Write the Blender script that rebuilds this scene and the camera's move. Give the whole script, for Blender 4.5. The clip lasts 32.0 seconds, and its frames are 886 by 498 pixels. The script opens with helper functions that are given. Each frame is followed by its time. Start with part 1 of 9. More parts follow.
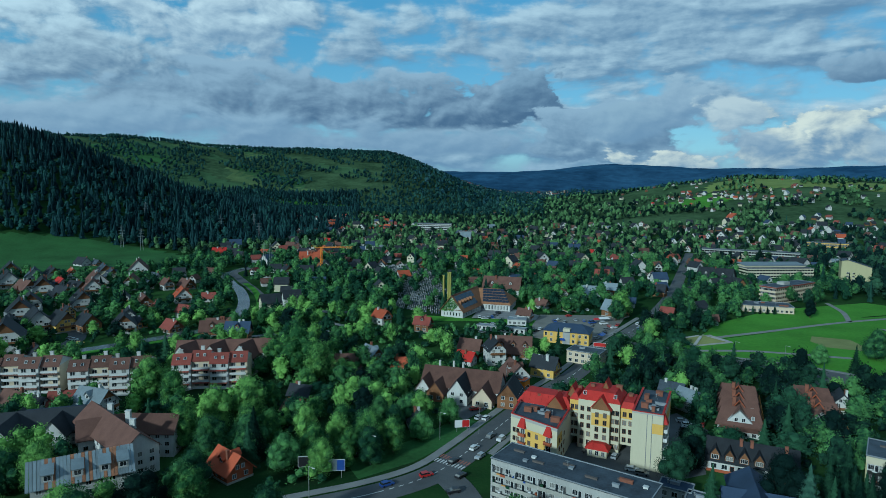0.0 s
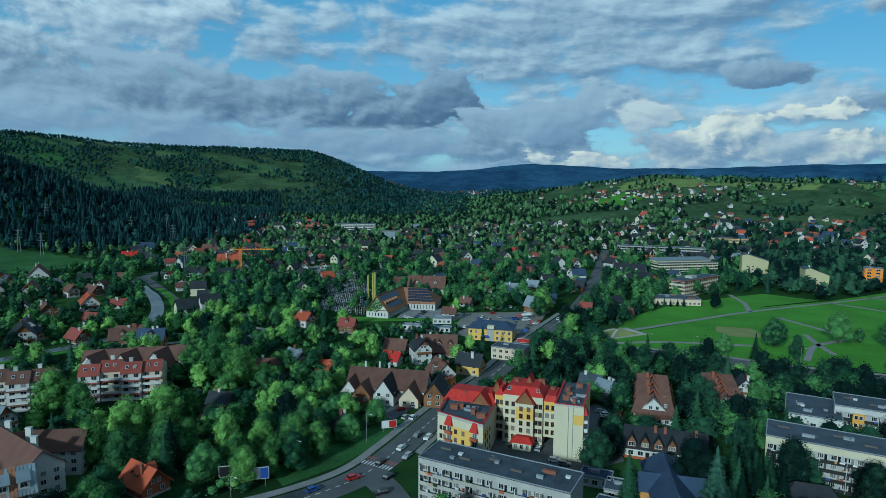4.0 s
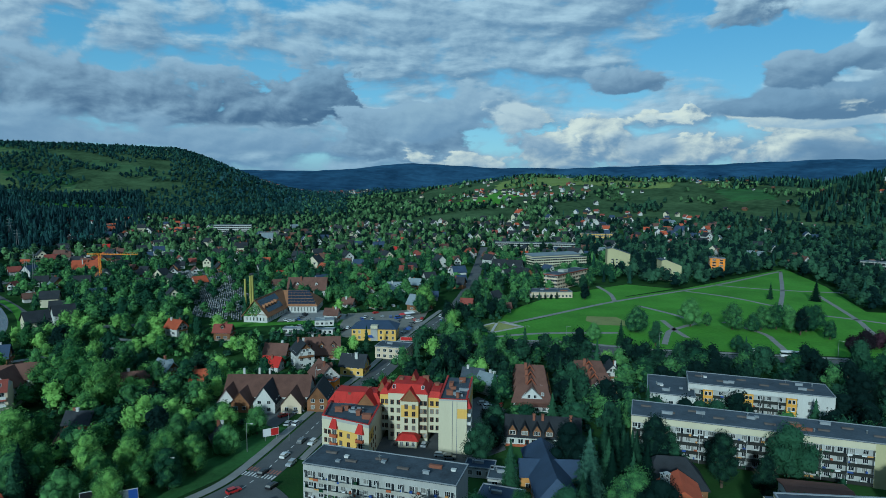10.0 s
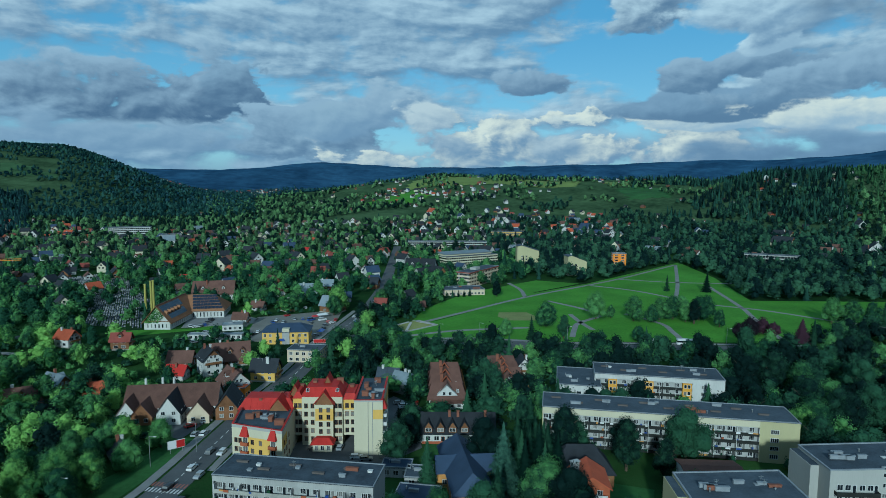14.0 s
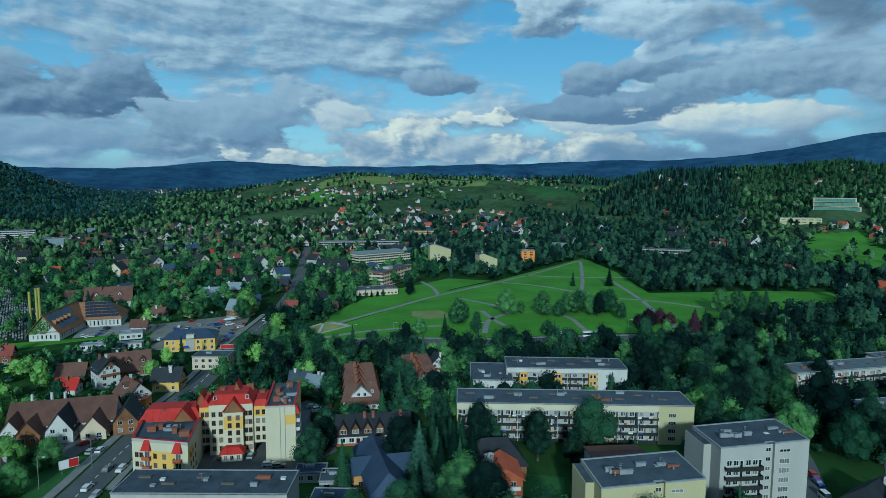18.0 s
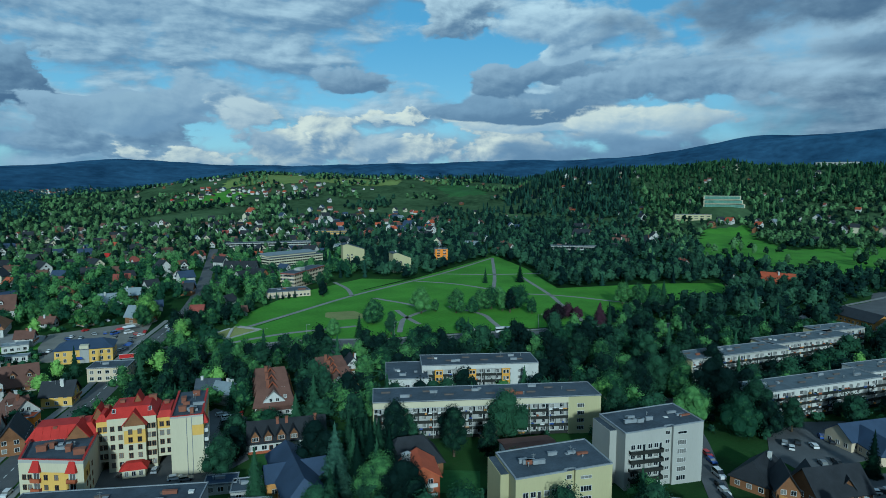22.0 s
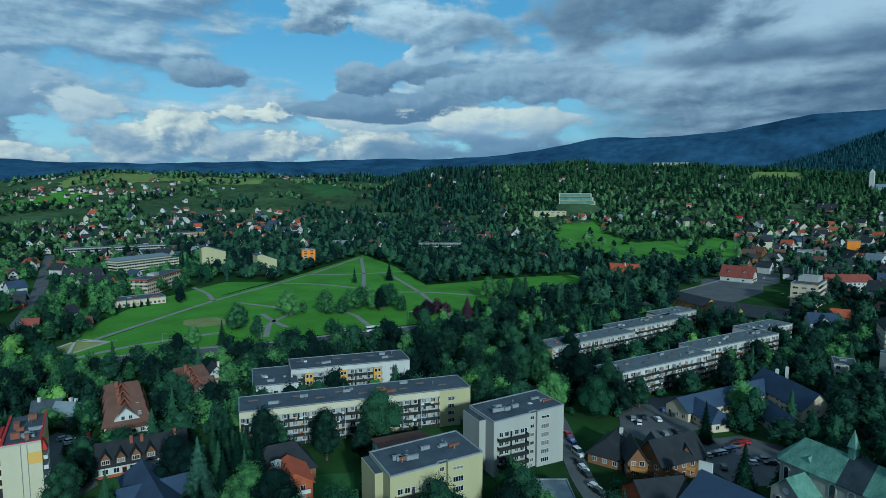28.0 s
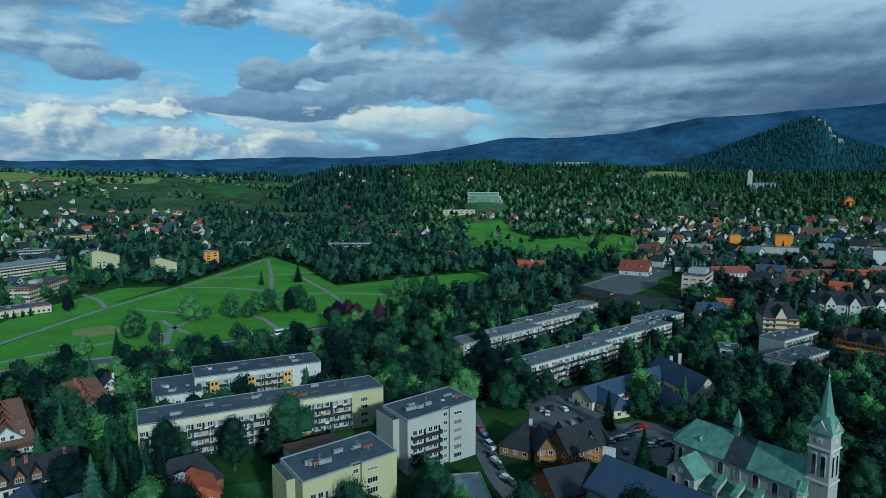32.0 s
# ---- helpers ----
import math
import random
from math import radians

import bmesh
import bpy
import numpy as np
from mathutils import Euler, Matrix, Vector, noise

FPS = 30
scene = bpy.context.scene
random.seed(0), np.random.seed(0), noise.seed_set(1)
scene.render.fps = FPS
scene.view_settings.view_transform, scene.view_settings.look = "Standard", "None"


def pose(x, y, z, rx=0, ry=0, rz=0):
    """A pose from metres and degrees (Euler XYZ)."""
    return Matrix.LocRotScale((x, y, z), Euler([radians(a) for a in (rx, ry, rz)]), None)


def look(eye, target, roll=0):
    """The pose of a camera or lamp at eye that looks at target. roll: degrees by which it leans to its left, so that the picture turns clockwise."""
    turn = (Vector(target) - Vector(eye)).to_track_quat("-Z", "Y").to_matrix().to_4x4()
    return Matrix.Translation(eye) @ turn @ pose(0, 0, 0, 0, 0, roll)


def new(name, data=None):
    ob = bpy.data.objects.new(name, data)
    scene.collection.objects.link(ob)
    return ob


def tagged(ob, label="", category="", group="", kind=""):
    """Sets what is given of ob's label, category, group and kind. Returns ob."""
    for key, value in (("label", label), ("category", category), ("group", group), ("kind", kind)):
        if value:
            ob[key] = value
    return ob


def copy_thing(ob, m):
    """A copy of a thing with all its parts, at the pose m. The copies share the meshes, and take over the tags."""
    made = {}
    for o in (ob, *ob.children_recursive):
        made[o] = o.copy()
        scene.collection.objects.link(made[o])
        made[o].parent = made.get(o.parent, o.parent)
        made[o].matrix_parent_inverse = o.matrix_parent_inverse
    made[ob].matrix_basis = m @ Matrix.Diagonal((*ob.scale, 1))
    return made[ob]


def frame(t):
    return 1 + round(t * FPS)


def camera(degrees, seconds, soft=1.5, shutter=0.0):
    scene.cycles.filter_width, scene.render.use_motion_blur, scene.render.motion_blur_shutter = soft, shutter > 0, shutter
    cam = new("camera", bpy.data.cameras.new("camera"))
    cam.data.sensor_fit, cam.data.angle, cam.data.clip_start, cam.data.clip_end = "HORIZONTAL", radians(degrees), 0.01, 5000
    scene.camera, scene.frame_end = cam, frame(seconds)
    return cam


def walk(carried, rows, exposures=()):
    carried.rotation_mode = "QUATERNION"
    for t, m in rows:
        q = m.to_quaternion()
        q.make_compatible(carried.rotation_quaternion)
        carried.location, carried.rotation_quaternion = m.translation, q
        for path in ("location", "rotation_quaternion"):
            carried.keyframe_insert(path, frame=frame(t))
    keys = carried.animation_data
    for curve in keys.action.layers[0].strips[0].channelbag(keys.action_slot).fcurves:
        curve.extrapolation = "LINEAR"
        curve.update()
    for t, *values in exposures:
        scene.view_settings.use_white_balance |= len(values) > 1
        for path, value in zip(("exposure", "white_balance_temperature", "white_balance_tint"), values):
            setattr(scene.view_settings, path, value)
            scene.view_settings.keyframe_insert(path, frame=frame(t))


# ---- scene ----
cam = camera(71.45, 32.0, 0.6)
EYE = (-0.26, -0.41, 89.14)
# the drone hovers and turns: seconds, yaw, pitch, roll
ROWS = [
    (0, 0.227, -5.971, 0.597), (1, -1.487, -5.959, 0.576), (2, -3.234, -5.949, 0.555), (3, -5.014, -5.940, 0.533), (4, -6.829, -5.933, 0.510),
    (5, -8.546, -5.926, 0.489), (6, -10.299, -5.921, 0.468), (7, -12.084, -5.917, 0.446), (8, -13.901, -5.914, 0.425), (9, -15.865, -5.915, 0.402),
    (10, -17.853, -5.917, 0.379), (11, -19.866, -5.921, 0.356), (12, -21.899, -5.926, 0.334), (13, -23.920, -5.932, 0.312),
    (14, -25.954, -5.939, 0.291), (15, -27.997, -5.947, 0.270), (16, -30.047, -5.957, 0.250), (17, -32.082, -5.967, 0.230),
    (18, -34.118, -5.978, 0.211), (19, -36.152, -5.990, 0.193), (20, -38.182, -6.003, 0.175), (21, -40.187, -6.016, 0.158),
    (22, -42.186, -6.030, 0.142), (23, -44.179, -6.044, 0.127), (24, -46.170, -6.059, 0.112), (25, -48.225, -6.076, 0.097),
    (26, -50.281, -6.093, 0.084), (27, -52.344, -6.111, 0.071), (28, -54.418, -6.130, 0.059), (29, -56.453, -6.149, 0.047),
    (30, -58.513, -6.168, 0.037), (31, -60.612, -6.188, 0.027), (32, -62.759, -6.209, 0.018),
]
EXPO, KELVIN, TINT = 0.0, 4850, -10
walk(cam, [(t, pose(*EYE, 90 + pitch, 0, yaw) @ pose(0, 0, 0, 0, 0, roll)) for t, yaw, pitch, roll in ROWS],
     [(0, EXPO, KELVIN, TINT), (32, EXPO, KELVIN, TINT)])

# ---- light: a low western sun under broken cloud ----
SUN_AZ, SUN_EL = -143.0, 21.0          # degrees, azimuth clockwise from the first view
sun = new("sun", bpy.data.lights.new("sun", "SUN"))
sun.data.energy, sun.data.angle, sun.data.color = 3.7, radians(3.0), (1.0, 0.95, 0.84)
_d = Vector((math.sin(radians(SUN_AZ)) * math.cos(radians(SUN_EL)), math.cos(radians(SUN_AZ)) * math.cos(radians(SUN_EL)), math.sin(radians(SUN_EL))))
sun.matrix_world = look(_d * 900, (0, 0, 0))


class Nodes:
    """Short hand for a node tree."""

    def __init__(self, tree):
        self.tree = tree
        tree.nodes.clear()

    def add(self, kind, **props):
        n = self.tree.nodes.new(kind)
        for k, v in props.items():
            if k == "op":
                n.operation = v
            elif k == "dims":
                n.noise_dimensions = v
            elif k == "blend":
                n.blend_type = v
            elif k == "dtype":
                n.data_type = v
        return n

    def put(self, sock, v):
        if isinstance(v, bpy.types.NodeSocket):
            self.tree.links.new(v, sock)
        elif isinstance(v, bpy.types.Node):
            self.tree.links.new(v.outputs[0], sock)
        else:
            sock.default_value = v

    def math(self, op, a, b=0.0, c=0.0, clamp=False):
        n = self.add("ShaderNodeMath", op=op)
        n.use_clamp = clamp
        for i, v in enumerate((a, b, c)):
            self.put(n.inputs[i], v)
        return n.outputs[0]

    def noise(self, vec, scale, detail=3.0, rough=0.55, dist=0.0):
        n = self.add("ShaderNodeTexNoise")
        self.put(n.inputs["Vector"], vec)
        self.put(n.inputs["Scale"], scale)
        self.put(n.inputs["Detail"], detail)
        self.put(n.inputs["Roughness"], rough)
        self.put(n.inputs["Distortion"], dist)
        return n.outputs[0]

    def mix(self, fac, a, b, blend="MIX"):
        n = self.add("ShaderNodeMixRGB", blend=blend)
        self.put(n.inputs[0], fac)
        self.put(n.inputs[1], (*a, 1) if isinstance(a, tuple) and len(a) == 3 else a)
        self.put(n.inputs[2], (*b, 1) if isinstance(b, tuple) and len(b) == 3 else b)
        return n.outputs[0]

    def ramp(self, fac, lo, hi, smooth=True):
        n = self.add("ShaderNodeMapRange")
        n.interpolation_type = "SMOOTHSTEP" if smooth else "LINEAR"
        self.put(n.inputs[0], fac)
        self.put(n.inputs[1], lo)
        self.put(n.inputs[2], hi)
        return n.outputs[0]

    def xyz(self, x, y, z):
        n = self.add("ShaderNodeCombineXYZ")
        for i, v in enumerate((x, y, z)):
            self.put(n.inputs[i], v)
        return n.outputs[0]


def make_sky():
    w = bpy.data.worlds.new("sky")
    scene.world = w
    w.use_nodes = True
    N = Nodes(w.node_tree)
    sky = N.add("ShaderNodeTexSky")
    sky.sky_type, sky.sun_disc = "NISHITA", False
    sky.sun_elevation, sky.sun_rotation, sky.altitude = radians(SUN_EL), radians(SUN_AZ), 900
    blue = N.mix(1.0, sky.outputs[0], (0.085, 0.085, 0.085), "MULTIPLY")
    co = N.add("ShaderNodeTexCoord").outputs["Generated"]
    sep = N.add("ShaderNodeSeparateXYZ")
    N.put(sep.inputs[0], co)
    x, y, z = sep.outputs
    el = N.math("ARCSINE", N.math("MAXIMUM", z, 0.0))
    az = N.math("ARCTAN2", x, y)

    fa, fe = N.math("MULTIPLY", az, 57.3), N.math("MULTIPLY", el, 57.3)

    def fbm(ka, ke, seed, shift=0.0, side=0.0, rough=0.53, dist=0.2):
        return N.noise(N.xyz(N.math("ADD", N.math("MULTIPLY", fa, ka), side), N.math("ADD", N.math("MULTIPLY", fe, ke), shift), seed), 1.0, 9.0, rough, dist)

    f1, f2 = fbm(0.22, 0.36, 2.3), fbm(0.22, 0.36, 2.3, 0.15, -0.10)
    g1, g2 = fbm(0.075, 0.26, 7.7), fbm(0.075, 0.26, 7.7, 0.14, -0.05)
    relief, broad = N.math("SUBTRACT", f1, f2), N.math("SUBTRACT", g1, g2)
    clear = N.mix(0.55, blue, N.mix(N.ramp(el, 0.05, 0.26), (0.30, 0.56, 0.66), (0.15, 0.42, 0.62)))
    # high broken sheet, torn open in the north-east
    hole = N.math("MAXIMUM", N.math("SUBTRACT", 1.0, N.math("ADD", N.math("ABSOLUTE", N.math("DIVIDE", N.math("SUBTRACT", fa, 44.0), 11.0)), N.math("ABSOLUTE", N.math("DIVIDE", N.math("SUBTRACT", fe, 11.0), 6.0)))), 0.0)
    sheet_d = N.math("SUBTRACT", N.math("ADD", N.math("MULTIPLY", g1, 0.62), N.math("MULTIPLY", f1, 0.46)), N.math("MULTIPLY", hole, 0.22))
    cover = N.ramp(sheet_d, 0.44, 0.56)
    tone = N.ramp(N.math("ADD", N.math("MULTIPLY", relief, 0.65), N.math("MULTIPLY", broad, 1.6)), -0.22, 0.30)
    body = N.mix(tone, (0.20, 0.275, 0.37), (0.62, 0.66, 0.67))
    out = N.mix(cover, clear, body)

    def cloud(a, e, ra, re, dark, light, soft=0.14, amp=1.5, cut=1.7, alpha=1.0, lift=0.40, contrast=1.7):
        """One cloud, centre and radii in degrees: ragged, flatter below, its sunward folds light."""
        nonlocal out
        u, v = N.math("DIVIDE", N.math("SUBTRACT", fa, a), ra), N.math("DIVIDE", N.math("SUBTRACT", fe, e), re)
        w = N.math("MAXIMUM", v, N.math("MULTIPLY", v, -cut))
        d = N.math("ADD", N.math("SUBTRACT", 1.0, N.math("SQRT", N.math("ADD", N.math("MULTIPLY", u, u), N.math("MULTIPLY", w, w)))), N.math("MULTIPLY", N.math("ADD", N.math("MULTIPLY", N.math("SUBTRACT", f1, 0.5), 1.25), N.math("SUBTRACT", g1, 0.5)), amp * 1.7))
        lit = N.ramp(N.math("ADD", N.math("ADD", N.math("MULTIPLY", v, lift), N.math("MULTIPLY", u, -0.10)), N.math("MULTIPLY", relief, contrast)), -0.35, 0.55)
        out = N.mix(N.math("MULTIPLY", N.ramp(d, -0.6 * soft, 1.6 * soft), alpha), out, N.mix(lit, dark, light))

    GREY, DUSK, PALE, CREAM, SHADE = (0.165, 0.225, 0.31), (0.115, 0.165, 0.245), (0.40, 0.46, 0.52), (0.90, 0.79, 0.63), (0.25, 0.32, 0.41)
    WHITE = (0.70, 0.73, 0.72)
    cloud(-30, 9.5, 10, 4.0, GREY, WHITE, 0.25)
    cloud(-19, 12.5, 9, 4.5, SHADE, (0.80, 0.80, 0.76), 0.25)
    cloud(-12, 6.6, 21, 3.6, DUSK, PALE, 0.16, 1.2, contrast=1.6)
    cloud(2, 7.2, 8.5, 3.6, DUSK, PALE, 0.10, 1.3)
    cloud(7.8, 8.0, 3.4, 2.6, DUSK, (0.34, 0.41, 0.48), 0.08)
    cloud(-6, 3.6, 34, 1.6, SHADE, PALE, 0.30, 1.0)
    cloud(16, 4.2, 9, 3.0, GREY, PALE, 0.10)
    cloud(19.5, 6.2, 3.0, 3.0, SHADE, (0.46, 0.51, 0.55), 0.14)
    cloud(39, 3.0, 24, 2.6, SHADE, (0.46, 0.51, 0.55), 0.30, 0.9)
    cloud(-24, 4.6, 20, 2.2, SHADE, PALE, 0.35, 0.9)
    cloud(30, 3.0, 11, 3.0, SHADE, CREAM, 0.09, 1.7, lift=0.25, contrast=3.0)
    cloud(24.5, 3.8, 3.6, 2.8, SHADE, (0.66, 0.64, 0.60), 0.20, 1.6)
    cloud(45, 2.6, 10, 3.2, SHADE, CREAM, 0.09, 1.7, lift=0.3, contrast=3.0)
    cloud(36, 3.4, 3.0, 2.0, SHADE, (0.66, 0.64, 0.60), 0.20)
    cloud(50, 5.4, 8.5, 1.3, PALE, CREAM, 0.10, 0.8)
    cloud(49, 6.4, 8.0, 1.7, GREY, (0.30, 0.37, 0.45), 0.08, 0.7)
    cloud(62, 5.4, 8.5, 1.8, PALE, CREAM, 0.10, 1.0)
    cloud(34, 8.6, 4.2, 1.7, GREY, PALE, 0.10, 1.2)
    cloud(47.5, 9.0, 3.4, 1.5, GREY, PALE, 0.10, 1.2)
    cloud(53, 9.6, 4.5, 1.3, GREY, PALE, 0.10, 1.2)
    cloud(43.5, 14.5, 4.2, 2.6, GREY, WHITE, 0.14)
    cloud(53, 11.4, 2.2, 1.2, PALE, WHITE, 0.14)
    cloud(64, 8.0, 10, 2.4, GREY, PALE, 0.12, 1.3)
    cloud(60, 2.2, 14, 2.2, GREY, SHADE, 0.25, 0.9)
    cloud(51, 13.2, 5.5, 2.4, SHADE, WHITE, 0.25)
    cloud(16.5, 5.0, 4.0, 2.2, SHADE, (0.40, 0.46, 0.51), 0.25, 0.8)
    # overcast over the mountains in the east
    pall = N.math("MULTIPLY", N.ramp(N.math("ADD", fa, N.math("MULTIPLY", N.math("SUBTRACT", f1, 0.5), 26.0)), 59.0, 76.0), N.ramp(el, 0.9, 0.35))
    deck = N.math("ADD", N.math("MULTIPLY", broad, 1.7), N.math("ADD", N.math("MULTIPLY", relief, 0.7), N.ramp(N.math("ADD", fe, N.math("MULTIPLY", N.math("SUBTRACT", fa, 62.0), -0.16)), -4.0, 13.0)))
    out = N.mix(N.math("MULTIPLY", pall, 0.96), out, N.mix(N.ramp(deck, 0.05, 1.0), (0.080, 0.120, 0.190), (0.52, 0.57, 0.61)))
    cloud(71, 14.2, 13, 5.0, (0.13, 0.175, 0.245), (0.27, 0.325, 0.39), 0.35, 1.1)
    cloud(86, 10.2, 20, 1.5, (0.10, 0.14, 0.21), (0.20, 0.26, 0.34), 0.45, 0.9, alpha=0.85)
    cloud(96, 6.6, 12, 2.2, (0.07, 0.10, 0.16), (0.12, 0.16, 0.23), 0.6, 0.8, alpha=0.9)
    # haze low down
    out = N.mix(N.math("MULTIPLY", N.ramp(el, 0.055, 0.005), 0.75), out, (0.27, 0.35, 0.44))
    bg = N.add("ShaderNodeBackground")
    N.put(bg.inputs[0], out)
    bg.inputs[1].default_value = 0.9
    o = N.add("ShaderNodeOutputWorld")
    N.put(o.inputs[0], bg)


make_sky()

# ---- materials ----
def mat(name, col, rough=0.8, var=0.3, scale=0.35, fine=6.0, bump=0.0, metal=0.0, spec=0.12, rnd=0.0, tint=None, streak=False):
    """A surface with stains at scale and grain at fine, both in metres of the world; rnd: change from piece to piece."""
    col = tuple(v * (0.86 - 0.16 * min(1, max(col) * 2)) for v in col)
    m = bpy.data.materials.new(name)
    m.use_nodes = True
    N = Nodes(m.node_tree)
    pos = N.add("ShaderNodeNewGeometry").outputs["Position"]
    if streak:
        mp = N.add("ShaderNodeMapping")
        N.put(mp.inputs[0], pos)
        mp.inputs["Scale"].default_value = (1, 1, 0.18)
        pos = mp.outputs[0]
    big, small = N.noise(pos, scale, 4.0), N.noise(pos, fine, 3.0)
    f = N.math("ADD", N.math("MULTIPLY", big, 0.65), N.math("MULTIPLY", small, 0.35))
    if rnd:
        f = N.math("ADD", f, N.math("MULTIPLY", N.math("SUBTRACT", N.add("ShaderNodeObjectInfo").outputs["Random"], 0.5), rnd))
    f = N.ramp(f, 0.25, 0.75, False)
    tint = tint or tuple(min(1.0, c * (1 + var)) for c in col)
    c = N.mix(f, tuple(v * (1 - var) for v in col), tint)
    b = N.add("ShaderNodeBsdfPrincipled")
    N.put(b.inputs["Base Color"], c)
    b.inputs["Roughness"].default_value, b.inputs["Metallic"].default_value = rough, metal
    b.inputs["Specular IOR Level"].default_value = spec
    if bump:
        bp = N.add("ShaderNodeBump")
        bp.inputs["Strength"].default_value, bp.inputs["Distance"].default_value = bump, 0.1
        N.put(bp.inputs["Height"], small)
        N.put(b.inputs["Normal"], bp)
    N.put(N.add("ShaderNodeOutputMaterial").inputs[0], b)
    return m


def leaf_mat(name, dark, light, scale=0.25, rnd=0.9):
    m = bpy.data.materials.new(name)
    m.use_nodes = True
    N = Nodes(m.node_tree)
    g = N.add("ShaderNodeNewGeometry")
    n = N.noise(g.outputs["Position"], scale, 5.0)
    f = N.math("ADD", N.math("MULTIPLY", n, 0.9), N.math("MULTIPLY", g.outputs["Random Per Island"], 0.1))
    f = N.math("ADD", f, N.math("MULTIPLY", N.math("SUBTRACT", N.add("ShaderNodeObjectInfo").outputs["Random"], 0.5), rnd))
    dark, light = tuple(v * 0.80 for v in dark), tuple(v * 0.84 for v in light)
    tone = N.add("ShaderNodeAttribute")
    tone.attribute_name = "tone"
    f = N.math("ADD", f, N.math("MULTIPLY", N.math("SUBTRACT", tone.outputs["Fac"], 0.5), 0.55))
    c = N.mix(N.ramp(f, 0.38, 0.74, False), dark, light)
    b = N.add("ShaderNodeBsdfPrincipled")
    N.put(b.inputs["Base Color"], c)
    b.inputs["Roughness"].default_value, b.inputs["Specular IOR Level"].default_value = 0.8, 0.05
    N.put(N.add("ShaderNodeOutputMaterial").inputs[0], b)
    return m


def ground_mat():
    """Grass, scrub and soil in patches; mown strips and hay meadows on the hills."""
    m = bpy.data.materials.new("ground")
    m.use_nodes = True
    N = Nodes(m.node_tree)
    pos = N.add("ShaderNodeNewGeometry").outputs["Position"]
    a, b_, c_ = N.noise(pos, 0.006, 5.0), N.noise(pos, 0.05, 4.0), N.noise(pos, 0.9, 3.0)
    col = N.mix(N.ramp(a, 0.38, 0.62), (0.011, 0.028, 0.010), (0.034, 0.072, 0.020))
    col = N.mix(N.math("MULTIPLY", N.ramp(b_, 0.45, 0.7), 0.7), col, (0.014, 0.024, 0.012))
    col = N.mix(N.math("MULTIPLY", N.ramp(c_, 0.5, 0.8), 0.4), col, (0.045, 0.056, 0.026))
    b = N.add("ShaderNodeBsdfPrincipled")
    N.put(b.inputs["Base Color"], col)
    b.inputs["Roughness"].default_value, b.inputs["Specular IOR Level"].default_value = 0.95, 0.0
    bp = N.add("ShaderNodeBump")
    bp.inputs["Strength"].default_value, bp.inputs["Distance"].default_value = 0.5, 0.3
    N.put(bp.inputs["Height"], c_)
    N.put(b.inputs["Normal"], bp)
    N.put(N.add("ShaderNodeOutputMaterial").inputs[0], b)
    return m


GROUND = ground_mat()
# distance haze is put into the wooded slopes' colour as blue
FARWOOD = mat("haze_blue_far_slopes", (0.022, 0.056, 0.132), 1.0, 0.6, 0.0045, 0.02, spec=0.0, tint=(0.046, 0.100, 0.178))
# nearer mountain slopes, blue-green from haze mixed into the colour
CRAGSLOPE = mat("hazed_mountain_slopes", (0.020, 0.054, 0.074), 1.0, 0.5, 0.006, 0.03, spec=0.0, tint=(0.036, 0.086, 0.098))
LAWN = mat("lawn", (0.086, 0.218, 0.022), 0.95, 0.42, 0.03, 0.5, 0.3, spec=0.1)
MEADOW = mat("meadow", (0.040, 0.100, 0.028), 0.95, 0.55, 0.03, 0.6, 0.3, spec=0.1)
PASTURE = mat("hill_pasture", (0.030, 0.068, 0.038), 0.95, 0.7, 0.012, 0.08, 0.2, spec=0.0, tint=(0.078, 0.124, 0.058))
PALEGRASS = mat("pale_grass", (0.060, 0.108, 0.050), 0.95, 0.4, 0.02, 0.3, 0.2, spec=0.0)
HAYGRASS = mat("mown_grass", (0.096, 0.142, 0.058), 0.95, 0.35, 0.02, 0.3, 0.2, spec=0.0)
HAY = mat("hay_meadow", (0.16, 0.21, 0.055), 0.95, 0.35, 0.01, 0.5, 0.2, spec=0.1)
WORN = mat("worn_grass", (0.20, 0.22, 0.08), 0.95, 0.3, 0.06, 1.5, 0.2, spec=0.1)
ASPHALT = mat("asphalt", (0.094, 0.098, 0.102), 0.9, 0.35, 0.10, 3.0, 0.1)
PAVING = mat("paving", (0.22, 0.22, 0.215), 0.9, 0.3, 0.2, 4.0, 0.1)
GRAVEL = mat("gravel", (0.19, 0.185, 0.165), 0.95, 0.25, 0.1, 5.0, 0.2)
LINE = mat("road_paint", (0.62, 0.62, 0.60), 0.7, 0.2, 0.5, 6.0)
REDPAVE = mat("red_paving", (0.30, 0.13, 0.10), 0.9, 0.2, 0.4, 5.0)
KERB = mat("kerb_stone", (0.34, 0.34, 0.33), 0.9, 0.2, 0.5, 5.0)
WATER = mat("river_water", (0.085, 0.105, 0.11), 0.25, 0.5, 0.15, 0.9, 0.6, spec=0.5)
